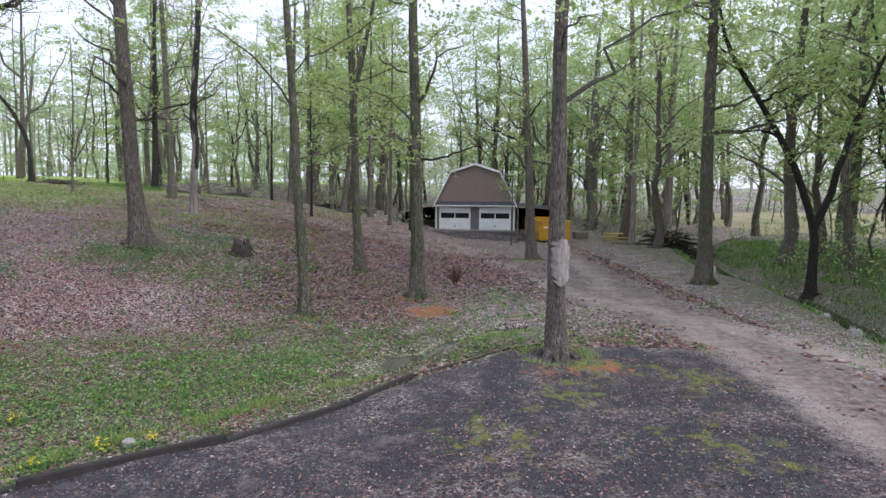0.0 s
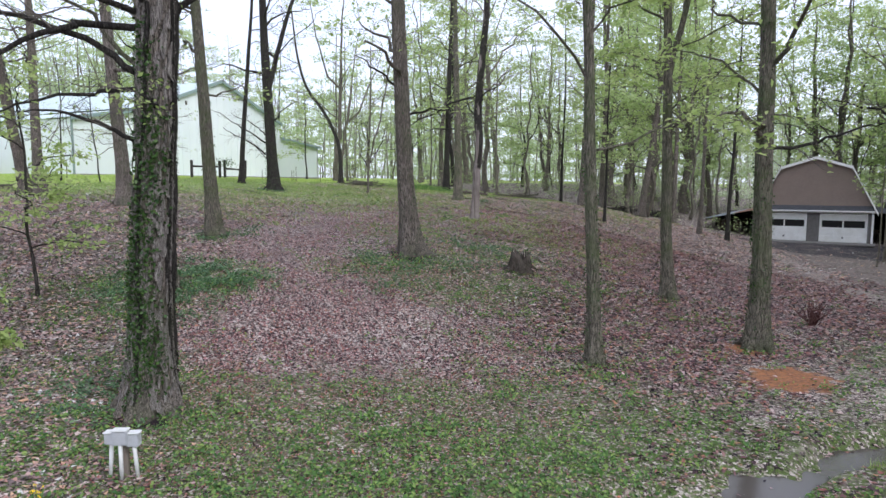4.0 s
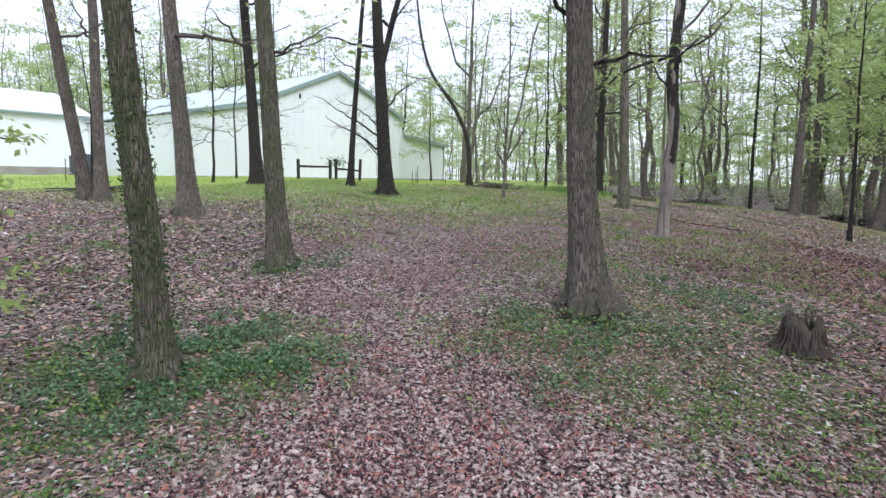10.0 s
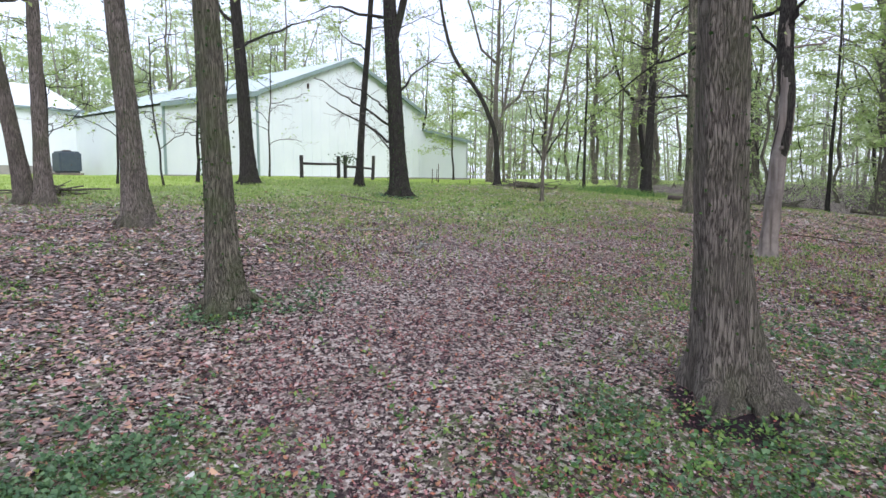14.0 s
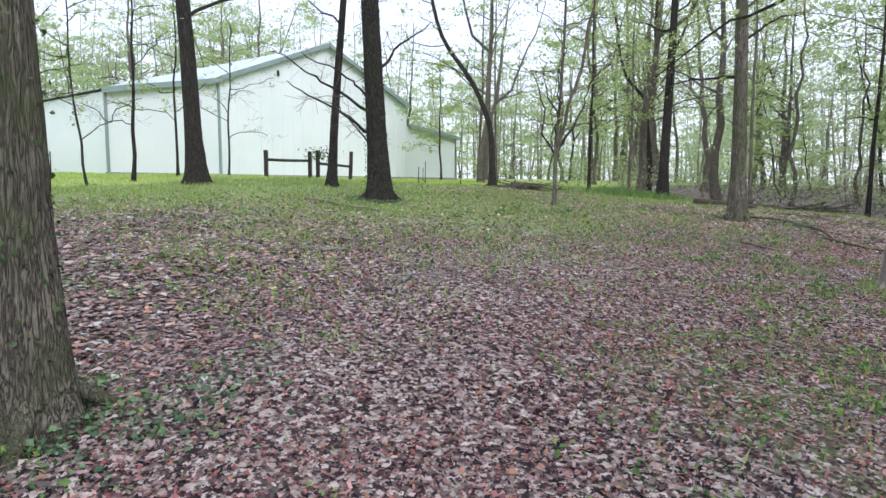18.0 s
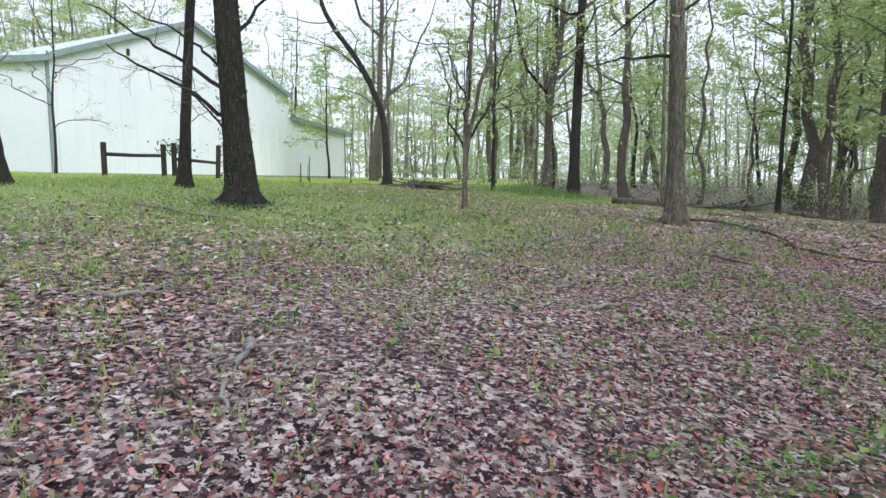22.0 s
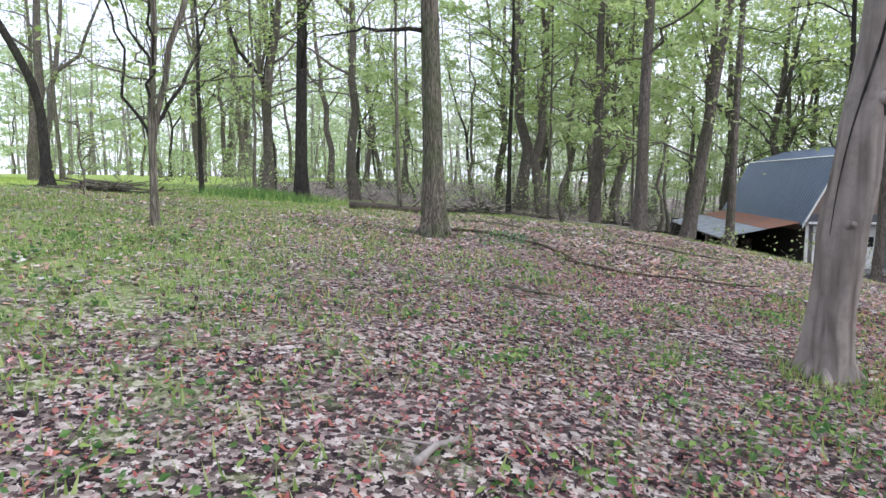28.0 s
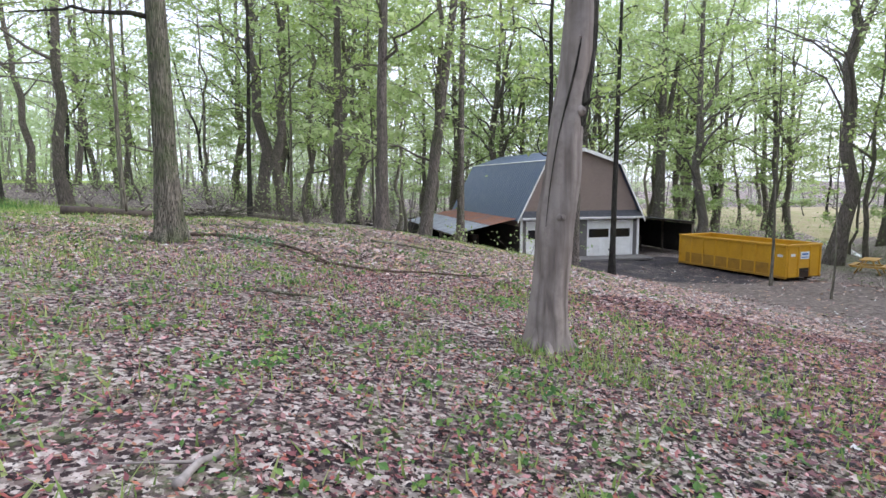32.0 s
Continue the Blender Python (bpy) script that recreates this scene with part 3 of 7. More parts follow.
water_sheet("creek_water", fine_creek, [0.62] * 60, -1.45, WATER, "dark still water in the narrow creek bed")


# ---- trees ----
def bend(base, top, wobble, m, rng, sag=0.0):
    """A line from base to top that wavers and, with sag, first rises steeply and then leans out."""
    t = np.linspace(0, 1, m)[:, None]
    base, top = np.asarray(base, float), np.asarray(top, float)
    line = base + (top - base) * t
    off = np.cumsum(rng.normal(size=(m, 3)), 0)
    off -= off[0] + (off[-1] - off[0]) * t
    line = line + off * wobble * np.array([1, 1, 0.4])
    line[:, 2] += sag * np.sin(t[:, 0] * math.pi)
    return line


def spray(tw, lf, start, way, length, r, depth, rng, leaf_size, leaf_rate):
    """A branch with side branches, down to twigs; leaves stand along the last ones."""
    way = way / (np.linalg.norm(way) + 1e-9)
    m = 5 if depth else 4
    end = start + way * length
    line = bend(start, end, length * 0.045, m, rng, -0.03 * length if depth == 0 else 0.05 * length)
    kept = line if depth else line[[0, 2, 3]]
    tube(tw, kept, np.linspace(r, max(r * 0.35, 0.004), len(kept)), 5 if r > 0.03 else 3)
    if depth == 0:
        k = rng.poisson(leaf_rate)
        if k:
            t = rng.uniform(0.25, 1.05, k)
            c = np.stack([np.interp(t, np.linspace(0, 1, m), line[:, q]) for q in range(3)], 1) + rng.normal(size=(k, 3)) * np.array([0.16, 0.16, 0.08])
            leaves(lf, c, leaf_size, rng, 0.55)
        return
    count = 4 if depth > 1 else 5
    for i in range(count):
        t = rng.uniform(0.3, 1.0) if i else 1.0
        p = np.array([np.interp(t, np.linspace(0, 1, m), line[:, q]) for q in range(3)])
        side = rng.normal(size=3)
        side[2] = side[2] * 0.5 + 0.12
        spray(tw, lf, p, way * 0.75 + side * 0.62, length * rng.uniform(0.42, 0.65), r * 0.5, depth - 1, rng, leaf_size, leaf_rate)


TAPER_AT = np.concatenate([np.linspace(0, 0.09, 9), np.linspace(0.13, 1, 17)])


def taper(line):
    """How far along its thinning a trunk is at each point of its line: quick above the foot, then slow."""
    if len(line) in (26, 46):
        up = line[:, 2] - line[0, 2]
        return np.interp(up / up[-1], TAPER_AT, np.linspace(0, 1, 26))
    return np.linspace(0, 1, len(line))


def trunk_mesh(name, line, r0, r1, flare, rng, mat, sides=18, lumps=0.0):
    """A tapered trunk with root buttresses at its foot, ribs and knots."""
    B, m = Build(), len(line)
    up = line[:, 2] - line[0, 2]
    run = taper(line)
    a = np.arange(sides) * 2 * math.pi / sides
    k, ph = rng.integers(4, 7), rng.uniform(0, 6.3, 3)
    foot = 0.75 * np.exp(-np.clip(up, 0, 9) / 0.24) + 0.3 * np.exp(-np.clip(up, 0, 9) / 0.8)
    lob = 1 + 0.05 * np.cos(3 * a + ph[0])[None, :] * np.ones((m, 1)) + 0.035 * np.cos(7 * a + ph[1] + 3 * run[:, None]) + rng.normal(size=(m, sides)) * 0.018
    lob = lob * (1 + foot[:, None] * flare * (0.62 + 0.36 * np.cos(k * a + ph[2])[None, :]))
    if sides > 24 and not lumps:
        # long ridges of bark that wander and part as they climb
        sway = 0.5 * np.sin(1.1 * up + ph[0]) + 0.22 * np.sin(3.7 * up + ph[1])
        ridge = np.abs(np.sin(5.5 * a[None, :] + sway[:, None])) * 0.6 + np.abs(np.sin(9 * a[None, :] - 1.3 * sway[:, None] + ph[2])) * 0.4
        lob = lob * (0.97 + 0.075 * ridge)
    if lumps:
        lob = lob * (1 + lumps * np.sin(2.6 * up[:, None] + 1.3 * np.cos(a + 1.0)[None, :]) * np.cos(2 * a + 0.9 * up[:, None]) + 0.5 * lumps * np.sin(6.1 * up[:, None] + 2.0 * np.sin(a)[None, :]))
    tube(B, line, r0 + (r1 - r0) * run, sides, False, lob)
    return B.mesh(name, mat)


def ivy_on(lf, line, r0, r1, low, high, count, size, rng, side=None):
    """Ivy leaves that hug the trunk between two heights."""
    z = line[0, 2] + low + (high - low) * rng.beta(1.1, 1.6, count)
    t = np.interp(z, line[:, 2], taper(line))
    r = (r0 + (r1 - r0) * t) * 1.08 + rng.uniform(0.0, 0.06, count)
    a = rng.normal(rng.uniform(0, 6.3), 1.6, count) if side is None else side[0] + 0.25 * np.sin(1.7 * (z - line[0, 2])) + rng.normal(size=count) * side[1]
    c = np.stack([np.interp(z, line[:, 2], line[:, 0]) + r * np.cos(a), np.interp(z, line[:, 2], line[:, 1]) + r * np.sin(a), z], 1)
    leaves(lf, c, size, rng, 0.2, 1.1)


LINES = {}


def roots(owner, x, y, r, flare, seed, mat):
    """Surface roots that run out from a trunk's foot and sink into the soil."""
    rng = np.random.default_rng(seed + 900)
    z0 = floor_at(x, y) - 0.12
    a0 = rng.uniform(0, 6.3)
    for k in range(int(rng.integers(4, 7))):
        a, far = a0 + k * 1.15 + rng.normal() * 0.2, r * rng.uniform(2.4, 4.0) * (0.6 + 0.4 * flare)
        d = np.linspace(0.55 * r, far, 8)
        w = a + np.cumsum(rng.normal(size=8)) * 0.06
        px, py = d * np.cos(w), d * np.sin(w)
        drop = np.linspace(0, 1, 8)
        lift = (0.75 * r + 0.14) * (1 - drop) ** 2.6 + 0.02 - 0.12 * drop ** 1.5
        B = Build()
        tube(B, [(px[i], py[i], floor_at(x + px[i], y + py[i]) - z0 + lift[i] - 0.05) for i in range(8)], np.linspace(0.32 * r, 0.025, 8), 8)
        part("root", B.mesh("root", mat), owner)


def tree(name, x, y, r, high, lean=(0.0, 0.0), seed=1, mat=None, label="", clear=4.0, limbs=9, leaf=0.10, rate=3.0, ivy=0, ivy_top=6.0, flare=0.7, group="", reach=4.2, fork=None, stems=None, depth=2, wob=0.03, cat="tree", boughs=(), way_up=None, slim=0.22, lumps=0.0, ivy_side=None):
    """A standing tree. lean: the top's offset in metres. fork: (height, offset x, offset y, share) for a second main stem. stems: more stems from the foot."""
    rng = np.random.default_rng(seed)
    z = floor_at(x, y) - 0.12
    t = thing(name, pose(x, y, z), label, cat, group)
    mat = mat or BARK_OAK
    tw, lf = Build(), Build()
    feet = [((0, 0), lean, r)] + list(stems or [])
    for (ox, oy), (lx, ly), sr in feet:
        m = 70 if lumps else 46 if sr >= 0.2 else 26
        s = np.linspace(0, 1, m) ** 1.15 if lumps else TAPER_AT if m == 26 else np.concatenate([np.linspace(0, 0.09, 9), np.linspace(0.10, 0.42, 26), np.linspace(0.46, 1, 11)])
        line = bend((ox, oy, 0), (ox + lx, oy + ly, high), wob, 9, rng)
        line = np.stack([np.interp(s, np.linspace(0, 1, 9), line[:, q]) for q in range(3)], 1)
        if way_up and (ox, oy) == (0, 0):
            k = np.array([(0, 0, 0)] + list(way_up), float)
            line[:, 2] = s * k[-1, 2]
            wide = np.stack([np.interp(np.clip(line[:, 2, None] + np.linspace(-1, 1, 7) * (0.06 if not lumps else 0.03) * k[-1, 2], 0, k[-1, 2]), k[:, 2], k[:, q]).mean(1) for q in (0, 1)], 1)
            line[:, :2] = wide - wide[0]
        top = max(sr * slim, 0.02)
        LINES[seed] = line
        if sr >= 0.2 and flare >= 0.45:
            roots(t, x + ox, y + oy, sr, flare, seed, mat)
        part("trunk", trunk_mesh("trunk", line, sr, top, flare, rng, mat, 18 if lumps or sr < 0.2 else 32, lumps), t)
        mains = [(line, sr, top, clear, limbs)]
        if fork:
            fh, fx, fy, share = fork
            p = np.array([np.interp(fh, line[:, 2], line[:, q]) for q in range(3)])
            fr = (sr + (top - sr) * fh / high) * share
            l2 = bend(p, (p[0] + fx, p[1] + fy, high * 0.93), wob * 1.3, 12, rng)
            B = Build()
            tube(B, l2, np.linspace(fr, 0.04, 12), 12)
            part("limb", B.mesh("limb", mat), t)
            mains.append((l2, fr, 0.04, fh + 1.0, limbs // 2))
        for ln, ra, rb, lo, count in mains:
            z0, z1 = ln[0, 2], ln[-1, 2]
            for i in range(count):
                h = lo + (z1 - lo) * (i + rng.uniform(0, 0.8)) / count * 0.97
                p = np.array([np.interp(h, ln[:, 2], ln[:, q]) for q in range(3)])
                rad = max((ra + (rb - ra) * (h - z0) / (z1 - z0)) * rng.uniform(0.18, 0.34), 0.02)
                az = rng.uniform(0, 2 * math.pi)
                rise = rng.uniform(0.05, 0.75)
                far = reach * rng.uniform(0.55, 1.15) * (1 - 0.45 * (h - z0) / (z1 - z0))
                way = np.array([math.cos(az), math.sin(az), rise])
                limb = bend(p, p + way * far, far * 0.055, 9, rng, 0.10 * far * rng.choice((-1, 1, 1)))
                B = Build()
                tube(B, limb, np.linspace(rad, 0.012, 9), 7 if rad > 0.05 else 5)
                part("limb", B.mesh("limb", mat), t)
                for q in range(6):
                    f = 0.25 + 0.14 * q
                    b = np.array([np.interp(f, np.linspace(0, 1, 9), limb[:, c]) for c in range(3)])
                    side = rng.normal(size=3) * np.array([1, 1, 0.45])
                    spray(tw, lf, b, way * 0.5 + side, far * rng.uniform(0.28, 0.45), rad * 0.35 * (1.1 - f), depth - 1, rng, leaf, rate)
        for h, bx, by, bz, rad, green in boughs if (ox, oy) == (0, 0) else ():
            p = np.array([np.interp(h, line[:, 2], line[:, q]) for q in range(3)])
            way, far = np.array([bx, by, bz], float), math.sqrt(bx * bx + by * by + bz * bz)
            limb = bend(p, p + way, far * 0.038, 12, rng, 0.05 * far)
            B = Build()
            tube(B, limb, np.linspace(rad, 0.012, 12), 8)
            part("limb", B.mesh("limb", BARK_DARK), t)
            for q in range(7):
                f = 0.2 + 0.13 * q
                b = np.array([np.interp(f, np.linspace(0, 1, 12), limb[:, c]) for c in range(3)])
                side = rng.normal(size=3) * np.array([1, 1, 0.6])
                spray(tw, lf, b, way / far * 0.6 + side, far * rng.uniform(0.2, 0.36), rad * 0.35 * (1.1 - f), 1, rng, leaf, green)
        if ivy:
            iv = Build()
            ivy_on(iv, line, sr, top, 0.1, ivy_top, ivy, 0.042 if ivy_side is None else 0.055, rng, ivy_side)
            tagged(part("ivy", iv.mesh("ivy", LEAF_IVY), t, "dark green climbing ivy leaves"), kind="stuff")
    if tw.n:
        tagged(part("twigwork", tw.mesh("twigwork", TWIG), t), kind="stuff")
    if lf.n:
        tagged(part("crown", lf.mesh("crown", LEAF_SPRING), t, "sparse young yellow-green leaves"), kind="stuff")
    return t


def scar(owner, r, low, high, seed):
    """A pale strip of bare wood on a trunk's front, with a ragged edge."""
    rng, rows, cols = np.random.default_rng(seed), 34, 13
    pts, faces = [], []
    left, right = rng.normal(size=rows) * 0.16, rng.normal(size=rows) * 0.16
    for i in range(rows):
        f = i / (rows - 1)
        body = min(1.0, 5 * f + 0.15, 4 * (1 - f) + 0.12)
        a0, a1 = -math.pi / 2 + 0.25 - 0.95 * body + left[i], -math.pi / 2 + 0.25 + 1.0 * body + right[i]
        for j in range(cols):
            a = a0 + (a1 - a0) * j / (cols - 1)
            rr = r * 1.035 + 0.006 * rng.normal()
            h = low + (high - low) * f + 0.03 * math.sin(5 * a)
            pts.append((rr * math.cos(a) + 0.002 * h, rr * math.sin(a) + 0.064 * h, h))
    for i in range(rows - 1):
        for j in range(cols - 1):
            faces.append((i * cols + j, i * cols + j + 1, (i + 1) * cols + j + 1, (i + 1) * cols + j))
    B = Build()
    B.add(pts, faces)
    part("bark_scar", B.mesh("bark_scar", PALE_WOOD), owner, "pale bare wood where bark is missing")


PALE_WOOD = material("bare_sapwood", (0.36, 0.325, 0.30), 0.85, grain=((11.0, (0.14, 0.115, 0.10), 0.95), (3.0, (0.26, 0.225, 0.205), 0.6)), bump=0.6, bump_scale=14, stretch=(1, 1, 0.25))
def dress_beech(owner, line, r0, flare):
    """A woody vine that climbs the trunk, knots, a broken stub, and dark stems hanging by the upper trunk."""
    run = np.linspace(0, 1, len(line))

    def at(h, a, off):
        h, a = np.asarray(h, float), np.asarray(a, float)
        f = np.interp(h, line[:, 2], run)
        foot = 0.75 * np.exp(-h / 0.24) + 0.3 * np.exp(-h / 0.8)
        r = (r0 - r0 * (1 - 0.45) * f) * (1 + foot * flare * 0.62) + off
        return np.stack([np.interp(h, line[:, 2], line[:, 0]) + r * np.cos(a), np.interp(h, line[:, 2], line[:, 1]) + r * np.sin(a), h], -1)

    h = np.linspace(1.5, 8.0, 48)
    a = -2.75 + 0.30 * (h - 1.5) + 0.16 * np.sin(2.1 * h)
    B = Build()
    tube(B, at(h, a, 0.006), np.interp(h, (1.5, 3.2, 8.0), (0.003, 0.013, 0.012)), 6)
    part("woody_vine", B.mesh("woody_vine", BARK_DARK), owner, "thin dark woody vine")
    for h, a, q in ((1.6, -1.9, 0.030), (2.75, -1.35, 0.034), (3.5, -2.0, 0.028), (4.2, -1.2, 0.032)):
        B = Build()
        tube(B, np.array([at(h, a, d) for d in (-0.03, -0.004, 0.012, 0.020, 0.010)]), [q * 2.0, q * 1.7, q * 1.1, q * 0.6, 0.004], 10)
        part("knot", B.mesh("knot", BARK_GREY), owner)
    B = Build()
    tube(B, np.array([at(2.8, -1.3, -0.02), at(2.82, -1.3, 0.05), at(2.86, -1.28, 0.085)]), [0.026, 0.02, 0.016], 8, True)
    part("stub", B.mesh("stub", BARK_DARK), owner, "dark broken branch stub")
    h = np.linspace(2.3, 11.0, 60)
    f = np.interp(h, line[:, 2], run)
    a = np.arange(16) * 2 * math.pi / 16
    over = np.clip((h - 3.4) / 1.0, 0, 1)[:, None]
    side = np.clip(np.cos(a + 0.15), -1, 1)[None, :]
    cover = 0.78 + 0.31 * np.maximum(over, np.clip(side * 1.6, 0, 1) * np.clip((h - 2.3) / 0.5, 0, 1)[:, None])
    cover = cover + 0.05 * np.sin(4.2 * h[:, None] + 2 * np.cos(a)[None, :]) * np.cos(3 * a + 1.7 * h[:, None])
    B = Build()
    rng = np.random.default_rng(8)
    c = np.stack([np.interp(h, line[:, 2], line[:, 0]), np.interp(h, line[:, 2], line[:, 1]), h], 1)
    ring = c[:, None, :] + ((r0 - r0 * 0.55 * f)[:, None] * (cover + rng.normal(size=cover.shape) * 0.02))[:, :, None] * np.stack([np.cos(a), np.sin(a), 0 * a], 1)[None]
    B.add(ring.reshape(-1, 3), [(i * 16 + j, i * 16 + (j + 1) % 16, (i + 1) * 16 + (j + 1) % 16, (i + 1) * 16 + j) for i in range(59) for j in range(16)])
    part("bark_crust", B.mesh("bark_crust", BARK_DARK), owner, "black lumpy bark on the upper trunk")
    h = np.linspace(4.4, 9.0, 14)
    for k in range(2):
        B = Build()
        tube(B, at(h, -0.35 + 0.16 * k + 0.1 * np.sin(2.0 * h + k), 0.012), np.linspace(0.006, 0.016, 14), 5)
        part("hanging_vine", B.mesh("hanging_vine", BARK_DARK), owner, "tangled dark vine stem")


def hairy_vine(owner, line, r0, angle, thick, seed):
    """A thick old vine that clings to the bark with a fringe of dark rootlets."""
    rng = np.random.default_rng(seed)
    run = taper(line)
    h = np.linspace(0.2, 9.0, 50)
    a = math.radians(angle) + 0.12 * np.sin(1.3 * h + seed) + 0.05 * np.sin(4 * h)
    r = r0 - r0 * 0.78 * np.interp(h, line[:, 2], run) + thick * 0.5 + 0.25 * r0 * np.exp(-h / 0.3)
    c = np.stack([np.interp(h, line[:, 2], line[:, 0]) + r * np.cos(a), np.interp(h, line[:, 2], line[:, 1]) + r * np.sin(a), h], 1)
    B = Build()
    tube(B, c, thick * (1 + 0.25 * np.sin(5 * h + seed)), 7)
    part("woody_vine", B.mesh("woody_vine", BARK_DARK), owner, "thick dark hairy vine")
    B = Build()
    for i in rng.integers(0, 50, 1100):
        b = a[i] + rng.normal() * 1.0
        o = np.array([math.cos(b), math.sin(b), rng.normal() * 0.5])
        p = c[i] + o * thick * 0.8 + np.array([0, 0, rng.uniform(-0.09, 0.09)])
        tube(B, [p, p + o * rng.uniform(0.01, 0.045) + np.array([0, 0, -0.03])], [0.006, 0.002], 3)
    tagged(part("root_fringe", B.mesh("root_fringe", BARK_DARK), owner, "fringe of dark rootlets"), kind="stuff")


def shaggy_bark(owner, line, r0, flare, top, count, seed, mat):
    """Long loose plates of bark that stand off a trunk at their ends."""
    rng = np.random.default_rng(seed)
    run, B = taper(line), Build()
    for _ in range(count):
        h0, a0 = rng.uniform(0.15, top), rng.uniform(0, 2 * math.pi)
        tall, wide = rng.uniform(0.16, 0.55), rng.uniform(0.022, 0.055)
        f = np.linspace(0, 1, 6)
        h = h0 + tall * (f - 0.5)
        drift = a0 + np.cumsum(rng.normal(size=6)) * 0.025
        foot = 0.75 * np.exp(-np.clip(h, 0, 9) / 0.24) + 0.3 * np.exp(-np.clip(h, 0, 9) / 0.8)
        r = (r0 - r0 * 0.78 * np.interp(h, line[:, 2], run)) * (1.0 + foot * flare * 0.62)
        lift = 0.020 + rng.uniform(0.008, 0.045) * np.abs(2 * f - 1) ** 2 * rng.uniform(0, 1)
        half = wide * (1 - 0.6 * np.abs(2 * f - 1) ** 3)
        cx, cy = np.interp(h, line[:, 2], line[:, 0]), np.interp(h, line[:, 2], line[:, 1])
        pts = []
        for k in range(6):
            for side, out in ((-1, 0.0), (0, 0.010), (1, 0.0)):
                a = drift[k] + side * half[k] / r[k]
                q = r[k] + lift[k] + out
                pts.append((cx[k] + q * math.cos(a), cy[k] + q * math.sin(a), h[k]))
        B.add(pts, [(3 * k + c, 3 * k + c + 1, 3 * k + c + 4, 3 * k + c + 3) for k in range(5) for c in (0, 1)])
    tagged(part("shaggy_bark", B.mesh("shaggy_bark", mat, False), owner, "loose shaggy plates of grey bark"), kind="stuff")


BARK_PLATE = bark("grey_bark_plate", (0.40, 0.37, 0.345), (0.10, 0.088, 0.080), (0.20, 0.20, 0.15), 0.4, 30.0, 0.03)
OAKS = "tall trees on the leafy slope"
# the trees that stand apart on the slope and by the track
old_oak = tree("oak_tree", -10.80, 13.32, 0.43, 19, (2.2, -0.5), 11, BARK_OAK, "thick rough-barked old tree wrapped in ivy beside a utility pedestal", 6.5, 11, ivy=2500, ivy_top=6.8, ivy_side=(-1.15, 0.5), group=OAKS, rate=1.0, reach=4.5, leaf=0.055, boughs=((6.6, -2.6, -3.1, -1.4, 0.064, 0.3), (6.8, -2.3, -2.9, 0.5, 0.058, 0.3), (6.4, 1.2, 1.5, 2, 0.072, 0.4), (5.3, 0.8, -0.9, 0.1, 0.032, 3), (4.6, -1.2, -1.4, 0.6, 0.048, 0.3), (5.8, -2.6, -2.2, 1.2, 0.064, 0.3), (7.2, -1.4, -3, 0.7, 0.072, 0.3), (6.9, 1.8, -2, 0.9, 0.064, 0.4), (5.6, -2, -1.6, -0.4, 0.048, 0.2), (7.4, 2.4, 1.2, 1, 0.072, 0.5)))
for ang_, thick_ in ((58, 0.065), (20, 0.03), (-75, 0.035)):
    hairy_vine(old_oak, LINES[11], 0.43, ang_, thick_, ang_ + 100)
shaggy_bark(old_oak, LINES[11], 0.43, 0.7, 7.0, 620, 5, BARK_PLATE)
tree("oak_tree", -15.43, 17.9, 0.29, 18, (0.38, -1.40), 12, BARK_MOSS, "mossy leaning tree with ivy round its foot", 5.3, 13, ivy=1500, ivy_top=7, group=OAKS, rate=1.8)
tree("oak_tree", -18.26, 22.57, 0.29, 19, (-1.42, 0.17), 13, BARK_MOSS, "straight mossy tree with a flared foot in fallen leaves", 4.8, 13, group=OAKS, rate=1.8, ivy=350)
tree("oak_tree", -11.51, 24.79, 0.38, 20, (-0.04, -1.90), 14, BARK_OAK, "stout brown furrowed tree with spreading surface roots", 5.3, 13, group=OAKS, rate=2.2, flare=1.2, ivy=350, ivy_top=7, boughs=((4.6, 1.6, 0.9, 0.3, 0.05, 0.3), (5.6, -1.2, -0.8, 1.0, 0.05, 0.5)))
beech = tree("beech_tree", -12.94, 34.06, 0.205, 17, (0.35, -1.8), 15, BARK_GREY, "smooth grey-barked tree with a dark knot and crooked upper limbs", 4.6, 12, group=OAKS, rate=1.0, flare=0.75, slim=0.45, lumps=0.09, way_up=((0.09, -0.04, 1.5), (0.16, -0.08, 2.4), (0.30, -0.14, 3.5), (0.30, -0.15, 4.1), (0.18, -0.10, 5.0), (0.2, 0.1, 6.5), (0.45, 0.35, 10), (0.5, 0.4, 17)), boughs=((6.1, -4.4, -0.3, -2.0, 0.06, 1), (5.4, 1.8, -0.6, 1.6, 0.05, 1), (4.6, -1.0, 0.8, 1.8, 0.045, 1)))
dress_beech(beech, LINES[15], 0.205, 0.75)
tree("oak_tree", -17.18, 41.75, 0.28, 20, (-0.50, 0.08), 16, BARK_MOSS, "straight dark-barked tree with one long low branch", 5.8, 12, group=OAKS, rate=1.5, ivy=150, boughs=((4.45, -2.5, 0.3, 0.0, 0.055, 0.4), (5.6, 1.8, 1.2, 0.9, 0.045, 2)))
